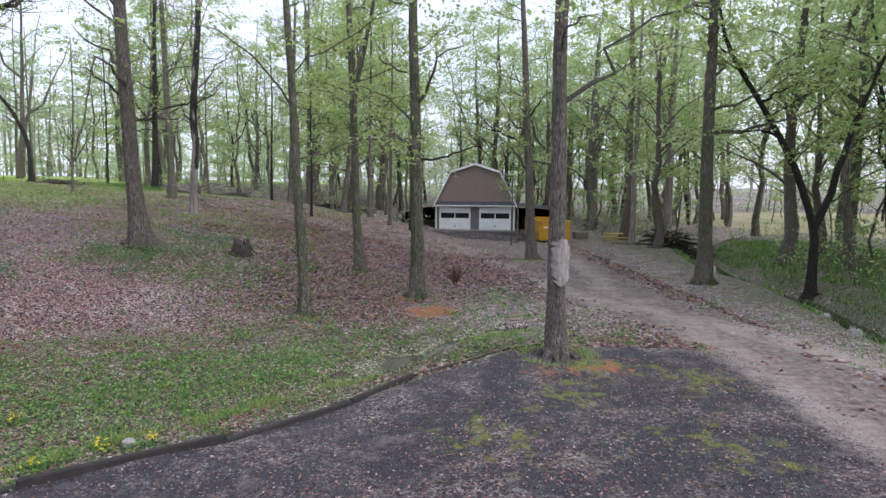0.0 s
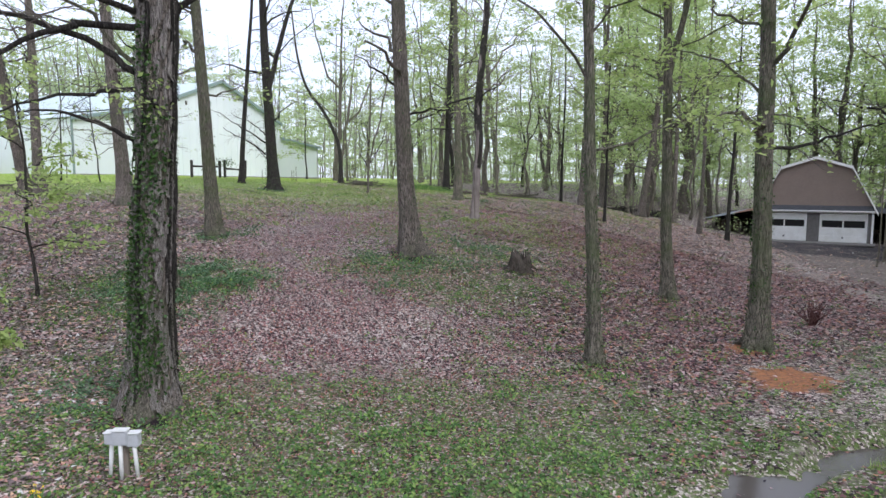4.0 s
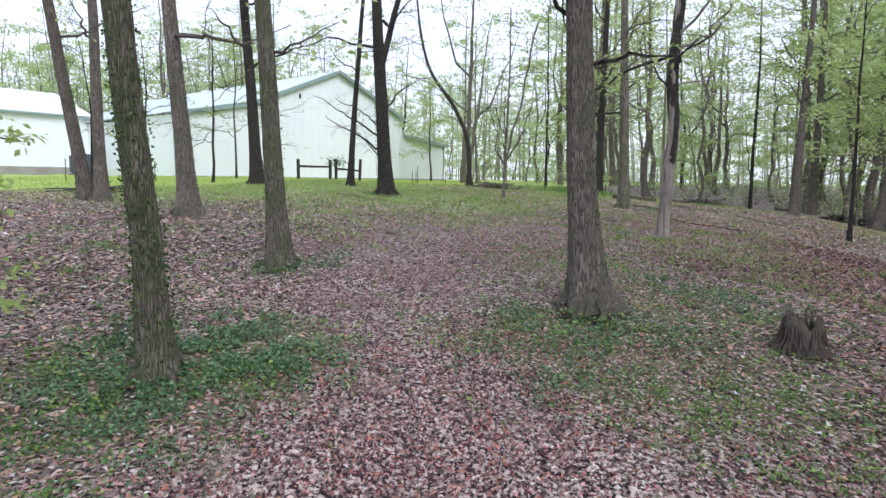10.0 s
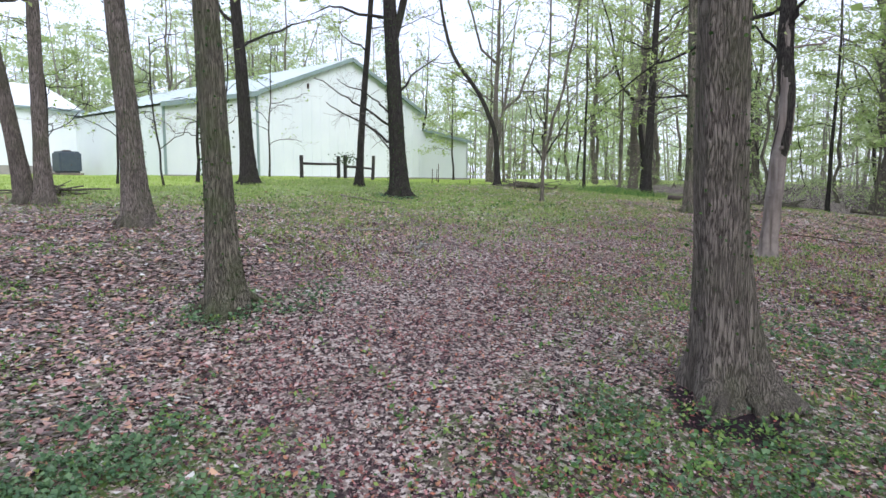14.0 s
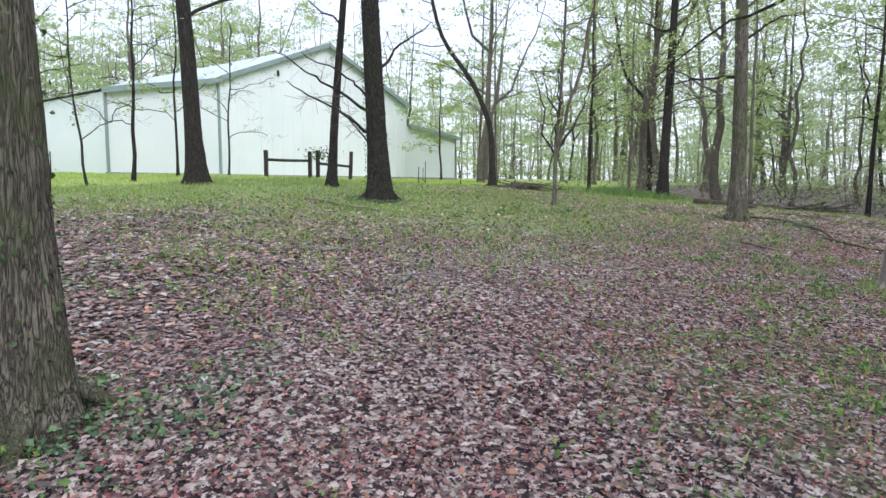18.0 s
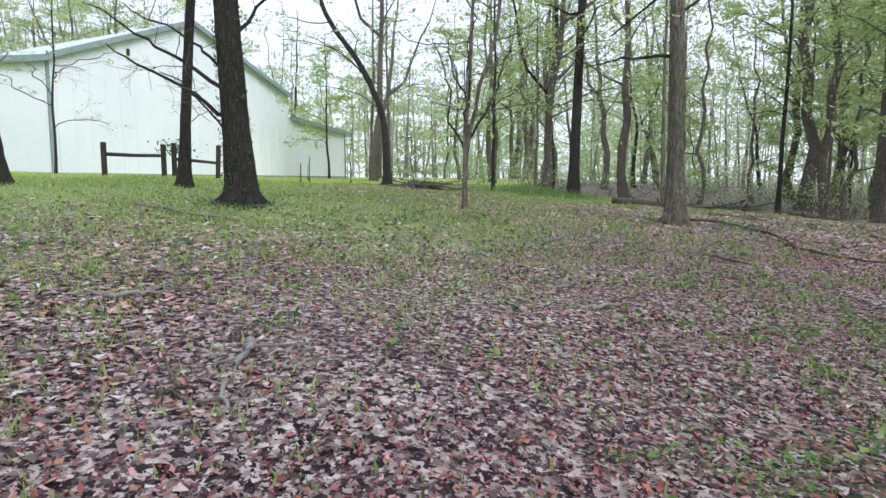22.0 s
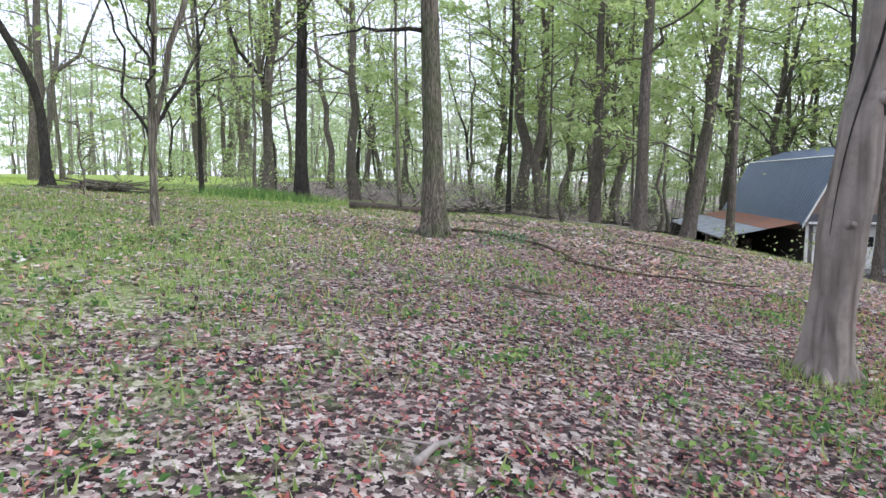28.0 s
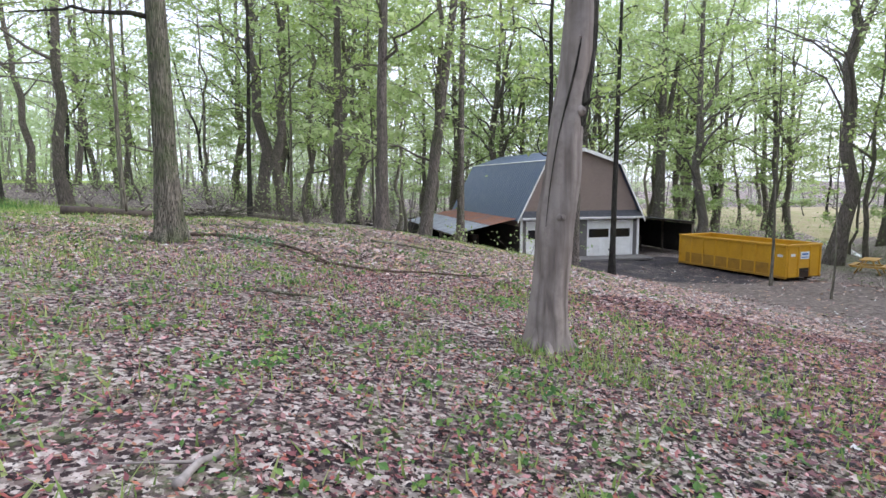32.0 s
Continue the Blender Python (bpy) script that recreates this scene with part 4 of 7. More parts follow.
tree("oak_tree", -26.02, 35.14, 0.40, 19, (-0.02, -0.81), 17, BARK_DARK, "thick ivy-covered tree with a second stem leaning out", 5.3, 13, ivy=1100, ivy_top=9, group=OAKS, rate=1.0, fork=(5.6, 2.7, 2.4, 0.5), boughs=((2.0, -1.9, -1.8, 1.7, 0.06, 0), (2.7, -2.4, -1.9, 1.9, 0.05, 0), (1.6, -1.0, -1.2, 1.5, 0.035, 0), (3.2, -1.4, -1.6, 1.3, 0.04, 0), (3.9, 1.3, 1.2, 1.6, 0.05, 0.5)))
tree("sapling", -22.15, 39.25, 0.085, 9, (0.25, 0.1), 18, BARK_WOOD, "slender young tree with upswept thin bare branches", 1.9, 15, rate=0.6, reach=2.6, flare=0.6, wob=0.05, slim=0.3, fork=(1.5, 1.3, 0.8, 0.75), boughs=((1.6, -0.7, -0.5, 2.9, 0.035, 0.3), (1.9, 1.0, 0.8, 2.6, 0.04, 0.3), (2.4, 0.6, -0.8, 2.4, 0.03, 0.3), (2.8, -0.9, 0.4, 2.2, 0.03, 0.3)))
tree("oak_tree", -22.97, 52.58, 0.30, 20, (0.60, 0.20), 19, BARK_DARK, "dark tree at the woodland's edge with leafy low boughs", 5, 12, rate=9, reach=5)
tree("oak_tree", -4.22, 20.07, 0.20, 18, (-0.78, 0.27), 20, BARK_MOSS, "slim ivy-flecked tree standing in brown leaves", 4.8, 12, ivy=800, ivy_top=9, group=OAKS, rate=4.5)
tree("oak_tree", -0.76, 23.44, 0.30, 19, (-0.31, 0.59), 21, BARK_MOSS, "ivy-speckled tree beside bare orange clay", 4.6, 13, ivy=1100, ivy_top=9, group=OAKS, rate=6.5, boughs=((5.2, 2.6, 0.5, 0.6, 0.05, 1.5),))
scarred = tree("oak_tree", 2.80, 14.82, 0.27, 19, (0.04, 1.21), 22, BARK_OAK, "tall grey-brown tree with a pale bark scar", 5.8, 12, group=OAKS, rate=4)
scar(scarred, 0.27, 1.85, 3.0, 2)
tree("oak_tree", -3.3, 27.4, 0.24, 18, (-0.70, -0.15), 23, BARK_MOSS, "mossy tree with two upper stems on the foot of the slope", 4.8, 14, group=OAKS, rate=9, fork=(7.0, 2.0, 0.3, 0.6))
tree("oak_tree", 5.5, 36.2, 0.34, 20, (-1.00, 0.40), 24, BARK_OAK, "tree beside the dirt track with grass round its foot", 4.8, 15, group=OAKS, rate=6, boughs=((6.5, -4.0, -1.0, 1.4, 0.07, 1), (8.0, 2.0, -1.0, 2.0, 0.06, 3)))
tree("pole_tree", -30.45, 37.30, 0.20, 17, (1.08, 0.85), 25, BARK_DARK, "thin black straight trunk beside the rail fence", 5.8, 10, group=OAKS, rate=0.6)
tree("oak_tree", -25.55, 24.79, 0.36, 19, (-0.78, -0.80), 26, BARK_OAK, "thick brown tree near the lawn's edge", 5.8, 12, group=OAKS, rate=1.0, ivy=200)
tree("oak_tree", -33.35, 33.53, 0.37, 19, (-0.63, -0.59), 27, BARK_DARK, "dark leaning tree by the grass strip with a wide foot", 5.3, 13, group=OAKS, rate=1.0)
tree("twin_tree", -31.9, 24.5, 0.30, 18, (-0.64, -2.14), 28, BARK_OAK, "twin-stemmed tree whose trunks spread from one foot", 5.8, 11, group=OAKS, rate=1.0, stems=[((0.5, 0.3), (0.22, -0.14), 0.28)])
tree("bent_tree", -30.93, 49.34, 0.21, 14, (-4.2, -1.2), 29, BARK_DARK, "dark tree whose trunk bows over to one side", 4.5, 8, rate=1.0, wob=0.35, way_up=((-0.1, 0, 3.3), (-1.0, -0.6, 5.8), (-2.3, -1.45, 7.7), (-2.8, -1.8, 10.2), (-3.2, -1.9, 14)))
tree("oak_tree", -10.98, 48.34, 0.24, 18, (0.5, 0.6), 30, BARK_OAK, "tree on the brow of the slope with a rusty peeled patch", 5, 9, rate=6)
tree("oak_tree", -10.97, 55.31, 0.27, 19, (0.2, 0.2), 31, BARK_OAK, "brown woodland tree on the falling slope", 5, 10, rate=7)
tree("oak_tree", -7.77, 53.38, 0.30, 18, (2.14, -0.82), 32, BARK_OAK, "leaning tree on the slope above the garage", 6, 9, rate=5)
tree("oak_tree", -5.62, 54.5, 0.22, 18, (0.24, -0.10), 33, BARK_OAK, "upright tree beside the garage's lean-to", 5.5, 9, rate=6)
tree("sapling", -8.23, 42.1, 0.10, 10, (0.1, 0.1), 34, BARK_DARK, "thin dark young tree on the open slope", 3, 8, rate=3, reach=2.5, flare=0.4, wob=0.04)
tree("oak_tree", 11.7, 27.4, 0.38, 20, (-0.15, 0.07), 35, BARK_MOSS, "big mossy tree on the creek bank", 6, 11, rate=11, reach=5)
tree("forked_tree", 17.4, 29.0, 0.26, 14, (-5.0, 0.4), 36, BARK_DARK, "dark tree over the creek that forks above a short trunk", 6, 9, rate=10, fork=(3.2, 3.7, 0.5, 0.85), wob=0.10, way_up=((0.05, 0, 3.2), (-1.2, 0, 6.4), (-2.8, 0.1, 9.0), (-4.4, 0.2, 11.4), (-5.0, 0.2, 14)), boughs=((9.0, 2.6, 0.2, 0.9, 0.08, 3), (10.6, -2.0, 0, 1.6, 0.06, 4), (7.4, -2.2, 0.3, 0.3, 0.08, 3)))
tree("oak_tree", 14.8, 47.5, 0.26, 19, (0.2, 0.0), 37, BARK_GREY, "pale tree by the woodpile beside the yard", 5, 11, rate=12)
tree("oak_tree", 18.5, 50.5, 0.42, 20, (0.3, 0.2), 38, BARK_GREY, "big pale tree with rising limbs behind the yard", 5, 12, rate=10, fork=(6.0, -2.0, 0.4, 0.6))
tree("oak_tree", 27.0, 41.0, 0.42, 20, (0.6, 0.3), 39, BARK_OAK, "ivy-hung tree beyond the creek", 4, 12, rate=14, ivy=500, ivy_top=7)
tree("oak_tree", 17.0, 68.5, 0.55, 20, (0.3, 0.2), 40, BARK_OAK, "thick tree with great forking limbs behind the shed", 6, 12, rate=10, fork=(7.0, 2.5, 0.5, 0.7))
tree("sapling", 6.2, 48.1, 0.085, 10, (0.1, 0.1), 41, BARK_WOOD, "thin straight young tree in front of the yellow container", 4, 8, rate=2, reach=2.4, flare=0.3, wob=0.03)
tree("sapling", 5.3, 44.6, 0.05, 7, (0.1, 0.1), 42, BARK_WOOD, "thin young stem at the yard's edge", 3, 6, rate=1, reach=2, flare=0.3, wob=0.03)
tree("oak_tree", -1.9, 48.2, 0.15, 14, (0.3, 0.2), 43, BARK_DARK, "slim dark tree on the slope before the garage", 5, 8, rate=4, flare=0.4)
tree("oak_tree", -3.5, 48.3, 0.17, 15, (0.2, 0.2), 44, BARK_OAK, "slim rough tree before the garage's corner", 5, 8, rate=4, flare=0.4)

# ---- the woods behind and around ----
WOODS = "trees of the surrounding woods"


def bough(p, az, rise, drop, length, m, rng):
    """A limb that leaves the stem at one slope and bends to another on its way out."""
    e = np.linspace(rise, drop, m - 1) + rng.normal(size=m - 1) * 0.13
    w = az + np.cumsum(rng.normal(size=m - 1)) * 0.16
    d = np.stack([np.cos(w) * np.cos(e), np.sin(w) * np.cos(e), np.sin(e)], 1) * length / (m - 1)
    return np.concatenate([[p], p + np.cumsum(d, 0)])


def wood_kind(seed, r, high, clear, limbs, rate, leaf, reach, lean, mat, label, fork=0.0, leaf_mat=None):
    """One tree of the woods, built once and then copied. fork: the share of the height where the stem parts in two."""
    rng = np.random.default_rng(seed)
    t = thing("woodland_tree", pose(0, 0, 0), label, "tree", WOODS)
    line = bend((0, 0, -0.2), (*lean, high), 0.17, 14, rng)
    part("trunk", trunk_mesh("trunk", line, r, 0.03, 0.5, rng, mat, 9), t)
    stems = [(line, r, limbs)]
    tw, lf = Build(), Build()
    if fork:
        k = int(fork * 13)
        turn = rng.uniform(0, 6.283)
        way = np.array([math.cos(turn), math.sin(turn), 0]) * (high * 0.16)
        second = bend(line[k], line[-1] * (1, 1, 0.94) + way, 0.16, 9, rng)
        second[1:-1] += (way * 0.35)[None]
        B = Build()
        tube(B, second, np.linspace(r * (1 - fork) * 0.85, 0.02, 9), 7)
        part("limb", B.mesh("limb", mat), t)
        stems.append((second, r * (1 - fork), limbs // 2))
    for stem, sr, count in stems:
        z0, z1 = stem[0, 2], stem[-1, 2]
        low = max(clear, z0 + 0.4)
        for i in range(count):
            h = low + (z1 - low) * (i + rng.uniform(0, 0.9)) / count
            p = np.array([np.interp(h, stem[:, 2], stem[:, q]) for q in range(3)])
            far = reach * rng.uniform(0.5, 1.15) * (1 - 0.45 * (h / high) ** 2)
            rad = max(sr * rng.uniform(0.25, 0.5) * (1 - h / high), 0.014)
            az, rise = rng.uniform(0, 6.283), rng.uniform(0.35, 1.15)
            limb = bough(p, az, rise, rise * 0.35 - 0.1, far * 1.15, 6, rng)
            tube(tw, limb, np.linspace(rad, 0.009, 6), 3)
            for q in range(4):
                b = limb[2 + q] if q < 4 else limb[-1]
                sub = bough(b, az + rng.normal() * 0.9, rng.uniform(-0.1, 0.7), rng.uniform(-0.25, 0.2), far * rng.uniform(0.28, 0.5), 4, rng)
                tube(tw, sub[[0, 2, 3]], [max(rad * 0.35, 0.008), 0.007, 0.004], 3)
                g = sub[rng.integers(1, 3)]
                tube(tw, np.array([g, g + rng.normal(size=3) * np.array([0.4, 0.4, 0.2]) * far * 0.3]), [0.006, 0.003], 3)
                k = rng.poisson(rate * 1.85)
                c = sub[rng.integers(1, 4, k)] + rng.normal(size=(k, 3)) * np.array([0.36, 0.36, 0.12]) * (far / 2.2)
                sprigs(lf, c, leaf, rng, 0.55)
    tagged(part("branchwork", tw.mesh("branchwork", TWIG), t), kind="stuff")
    tagged(part("crown", lf.mesh("crown", leaf_mat or LEAF_WOOD), t, "light green young leaves"), kind="stuff")
    return t


kinds = [
    wood_kind(101, 0.19, 18, 3.4, 14, 15, 0.160, 4.4, (0.5, 0.3), BARK_WOOD, "woodland tree with rising limbs in young light-green leaf", 0.42),
    wood_kind(102, 0.13, 14, 2.0, 14, 19, 0.150, 3.8, (-0.9, 0.4), BARK_WOOD, "thin woodland tree with low leafy boughs"),
    wood_kind(103, 0.26, 21, 4.5, 14, 14, 0.160, 5.0, (0.3, -0.8), BARK_OAK, "tall thick woodland tree with sparse leaves", 0.5),
    wood_kind(104, 0.09, 11, 1.2, 15, 24, 0.140, 3.2, (0.9, 0.1), BARK_WOOD, "understorey tree with flat sprays of green leaves"),
    wood_kind(105, 0.17, 17, 4.5, 15, 3, 0.14, 4.2, (-1.6, 0.6), BARK_DARK, "almost bare dark woodland tree", 0.36),
    wood_kind(106, 0.06, 8, 0.8, 13, 20, 0.13, 2.4, (0.4, -0.3), BARK_DARK, "young thin woodland tree with fine twigs"),
]
bare_giant = wood_kind(108, 0.32, 22, 5.0, 17, 4, 0.14, 6.0, (0.8, -0.5), BARK_OAK, "thick woodland tree with high bare limbs", 0.4)
kinds.append(bare_giant)
leafy_giant = wood_kind(107, 0.32, 21, 3.2, 19, 22, 0.175, 6.2, (0.6, 0.5), BARK_OAK, "big spreading tree in full young green leaf", 0.45)
EYE_LINE = np.array([(-0.1, -12), (-0.1, 0), (-1.3, 5.5), (-9, 16.3), (-16.5, 28)], float)
NO_TREES = ((3.5, 63, 11), (5.0, 69, 9), (9, 51, 6), (6, 44, 5), (-53, 48, 17), (-62, 22, 14), (-57, 35, 12), (-38, 42, 7))


def may_stand(x, y):
    """Whether a tree of the woods may stand here: off the open slope, the yard, the track, the creek and the barn."""
    if any(math.hypot(x - a, y - b) < c for a, b, c in NO_TREES):
        return False
    if along(EYE_LINE, np.array(x), np.array(y))[0] < 9 or along(DRIVE, np.array(x), np.array(y))[0] < 5.5 or along(CREEK, np.array(x), np.array(y))[0] < 2.2:
        return False
    back = y > 55 - 0.12 * (x + 20) and -44 < x < 0
    behind = y > 66 and x >= 0
    right = x > 14.5 and math.hypot(x - 68, y - 86) > 38
    left = x < -66 or (x < -22 and y < 16) or (-48 < x < -36 and y > 68)
    rear = y < -16
    return back or behind or right or left or rear


rng = np.random.default_rng(77)
placed, first = [], True
tries = 0
while len(placed) < 226 and tries < 40000:
    tries += 1
    far = rng.uniform(0, 1) ** 0.8
    ang = rng.uniform(0, 2 * math.pi)
    x, y = -10 + 115 * far * math.cos(ang), 42 + 75 * far * math.sin(ang)
    if (y < 12 and rng.uniform() > 0.06) or not may_stand(x, y) or any((x - a) ** 2 + (y - b) ** 2 < 3.2 for a, b in placed) or (-37 < x < -19 and y < 84 and rng.uniform() < 0.45):
        continue
    placed.append((x, y))
    shares = (0.12, 0.08, 0.18, 0.08, 0.28, 0.06, 0.20) if -48 < x < -17 else (0.22, 0.17, 0.18, 0.17, 0.10, 0.08, 0.08)
    kind = kinds[rng.choice(7, p=shares)]
    m = pose(x, y, floor_at(x, y), rng.normal() * 3.4, rng.normal() * 3.4, rng.uniform(0, 360)) @ Matrix.Scale(rng.uniform(0.75, 1.3), 4)
    c = copy_thing(kind, m)
    c.matrix_basis = m
for k, (x, y) in enumerate(((-9.5, 61.5), (-5.2, 66.0), (-7.6, 73.5), (-3.0, 71.0))):
    m = pose(x, y, floor_at(x, y), rng.normal() * 2, rng.normal() * 2, rng.uniform(0, 360))
    copy_thing(kinds[(0, 1, 0, 1)[k]], m).matrix_basis = m
giants, tries = [], 0
while len(giants) < 30 and tries < 9000:
    tries += 1
    k = (0, 1, 0, 1, 0, 1, 2)[tries % 7]
    x, y = ((rng.uniform(14.5, 34), rng.uniform(16, 64)), (rng.uniform(2, 30), rng.uniform(68, 86)), (rng.uniform(-14, -2), rng.uniform(66, 90)))[k]
    if not may_stand(x, y) or any((x - a) ** 2 + (y - b) ** 2 < 16 for a, b in giants) or math.hypot(x - 17.4, y - 29) < 4:
        continue
    giants.append((x, y))
    m = pose(x, y, floor_at(x, y), rng.normal() * 1.5, rng.normal() * 1.5, rng.uniform(0, 360)) @ Matrix.Scale(rng.uniform(0.85, 1.2), 4)
    copy_thing(leafy_giant, m).matrix_basis = m
for x, y in ((13.0, 73.0), (19.0, 79.0), (9.0, 80.0)):
    m = pose(x, y, floor_at(x, y), 0, 0, x * 40)
    copy_thing(leafy_giant, m).matrix_basis = m
leafy_giant.matrix_world = pose(26, 30, floor_at(26, 30))
for kind, (x, y) in zip(kinds, ((-29, 66), (-16, 74), (-36, 74), (-6, 78), (24, 33), (31, 22), (-12, 66))):
    kind.matrix_world = pose(x, y, floor_at(x, y))


def far_woods():
    """Woods too far off to count: many trunks and young leaves, haze put into their colours, in one mesh each."""
    rng = np.random.default_rng(5)
    tr, lf = Build(), Build()
    for i in range(1600):
        ang = rng.uniform(0, 2 * math.pi)
        d = 66 + 84 * rng.uniform(0, 1) ** 1.3
        x, y = -10 + d * 1.15 * math.cos(ang), 40 + d * math.sin(ang)
        if math.hypot(x + 57, y - 38) < 34 or math.hypot(x - 68, y - 86) < 38 or (y < 10 and rng.uniform() > 0.25):
            continue
        z, h, r = floor_at(x, y), rng.uniform(11, 21), rng.uniform(0.06, 0.32) * rng.uniform(0.6, 1.0)
        line = bend((x, y, z - 0.3), (x + rng.normal() * 1.2, y + rng.normal() * 1.2, z + h), 0.15, 5, rng)
        tube(tr, line, np.linspace(r, 0.03, 5), 4)
        for _ in range(5):
            s = line[0] + (line[-1] - line[0]) * rng.uniform(0.3, 0.95)
            tube(tr, np.array([s, s + rng.normal(size=3) * np.array([1.5, 1.5, 0.6]) + (0, 0, 1.2)]), [r * 0.3, 0.015], 3)
        k = rng.integers(170, 420)
        clump = rng.normal(size=(14, 3)) * np.array([1.9, 1.9, 0]) + np.array([0, 0, 1]) * (h * rng.beta(1.3, 1.2, (14, 1)))
        c = np.array((x, y, z)) + clump[rng.integers(0, 14, k)] + rng.normal(size=(k, 3)) * np.array([0.75, 0.75, 0.26])
        c[:, 2] = np.maximum(c[:, 2], z + 0.8)
        sprigs(lf, c, 0.37, rng, 0.5, 1.3)
    a = tagged(new("far_trunks", tr.mesh("far_trunks", BARK_HAZE)), "grey-brown trunks and boughs of distant woods, paled for haze", "woods", kind="stuff")
    b = tagged(new("far_foliage", lf.mesh("far_foliage", LEAF_HAZE)), "spring foliage of distant woods, its green paled for haze", "foliage", kind="stuff")
    return a, b


far_woods()

# ---- garage ----
SIDING = material("brown_siding", (0.255, 0.195, 0.165), 0.75, grain=((1.2, (0.20, 0.155, 0.13), 0.6), (9.0, (0.29, 0.23, 0.20), 0.4)), bump=0.15, bump_scale=60)
WHITE = material("white_paint", (0.86, 0.86, 0.85), 0.5, grain=((2.0, (0.62, 0.61, 0.57), 0.5), (18.0, (0.70, 0.69, 0.66), 0.5)))
SHINGLE = material("dark_shingle", (0.045, 0.048, 0.056), 0.85, grain=((6.0, (0.085, 0.085, 0.095), 0.6),), bump=0.5, bump_scale=50)
ROOF_BLUE = material("grey_blue_roofing", (0.150, 0.190, 0.310), 0.38, metal=0.45, grain=((2.0, (0.22, 0.26, 0.36), 0.6), (11.0, (0.080, 0.105, 0.175), 0.5)))
RUST = material("rusty_tin", (0.30, 0.120, 0.070), 0.7, grain=((0.9, (0.14, 0.125, 0.135), 0.9), (7.0, (0.30, 0.13, 0.075), 0.6)))
TIN_GREY = material("blue_grey_tin", (0.30, 0.33, 0.39), 0.5, metal=0.2, grain=((1.3, (0.15, 0.14, 0.145), 0.7), (8.0, (0.27, 0.27, 0.29), 0.4)))
BRICK_GREY = material("grey_block", (0.165, 0.155, 0.150), 0.85, grain=((5.0, (0.10, 0.095, 0.09), 0.6),), bump=0.4, bump_scale=30)
GLASS_DARK = material("dark_glass", (0.015, 0.017, 0.018), 0.06)
WOOD_OLD = material("weathered_wood", (0.205, 0.175, 0.145), 0.85, grain=((4.0, (0.10, 0.083, 0.068), 0.7),), bump=0.4, bump_scale=25, stretch=(1, 1, 0.2))
TARRED = material("dark_stained_wood", (0.026, 0.022, 0.020), 0.85, grain=((5.0, (0.055, 0.048, 0.042), 0.6),), bump=0.4, bump_scale=20)
CONCRETE = material("concrete", (0.30, 0.285, 0.265), 0.9, grain=((1.5, (0.20, 0.185, 0.17), 0.7), (20.0, (0.36, 0.345, 0.325), 0.4)), bump=0.3, bump_scale=40)


def slab(name, a, b, c, d, thick, parent, mat, label=""):
    """A sheet with thickness through four corners."""
    p = np.array([a, b, c, d], float)
    nrm = np.cross(p[1] - p[0], p[3] - p[0])
    nrm /= np.linalg.norm(nrm)
    q = p - nrm * thick
    B = Build()
    B.add(np.concatenate([p, q]), [(0, 1, 2, 3), (7, 6, 5, 4), (0, 4, 5, 1), (1, 5, 6, 2), (2, 6, 7, 3), (3, 7, 4, 0)])
    me = B.mesh(name, mat, False)
    return part(name, me, parent, label)


def ribbed(name, a, b, c, d, ribs, parent, mat, label="", depth=0.02):
    """Corrugated sheet: a, b along the lower edge, d, c along the upper; the ribs run up the slope."""
    a, b, c, d = (np.array(q, float) for q in (a, b, c, d))
    nrm = np.cross(b - a, d - a)
    nrm /= np.linalg.norm(nrm)
    m = ribs * 4
    t = np.linspace(0, 1, m + 1)[:, None]
    wave = np.tile([0, 0, 1, 1], ribs + 1)[: m + 1, None] * depth
    low, high = a + (b - a) * t + nrm * wave, d + (c - d) * t + nrm * wave
    B = Build()
    k = m + 1
    B.add(np.concatenate([low, high, low - nrm * 0.012, high - nrm * 0.012]), [(i, i + 1, k + i + 1, k + i) for i in range(m)] + [(2 * k + i + 1, 2 * k + i, 3 * k + i, 3 * k + i + 1) for i in range(m)])
    return part(name, B.mesh(name, mat, False), parent, label)


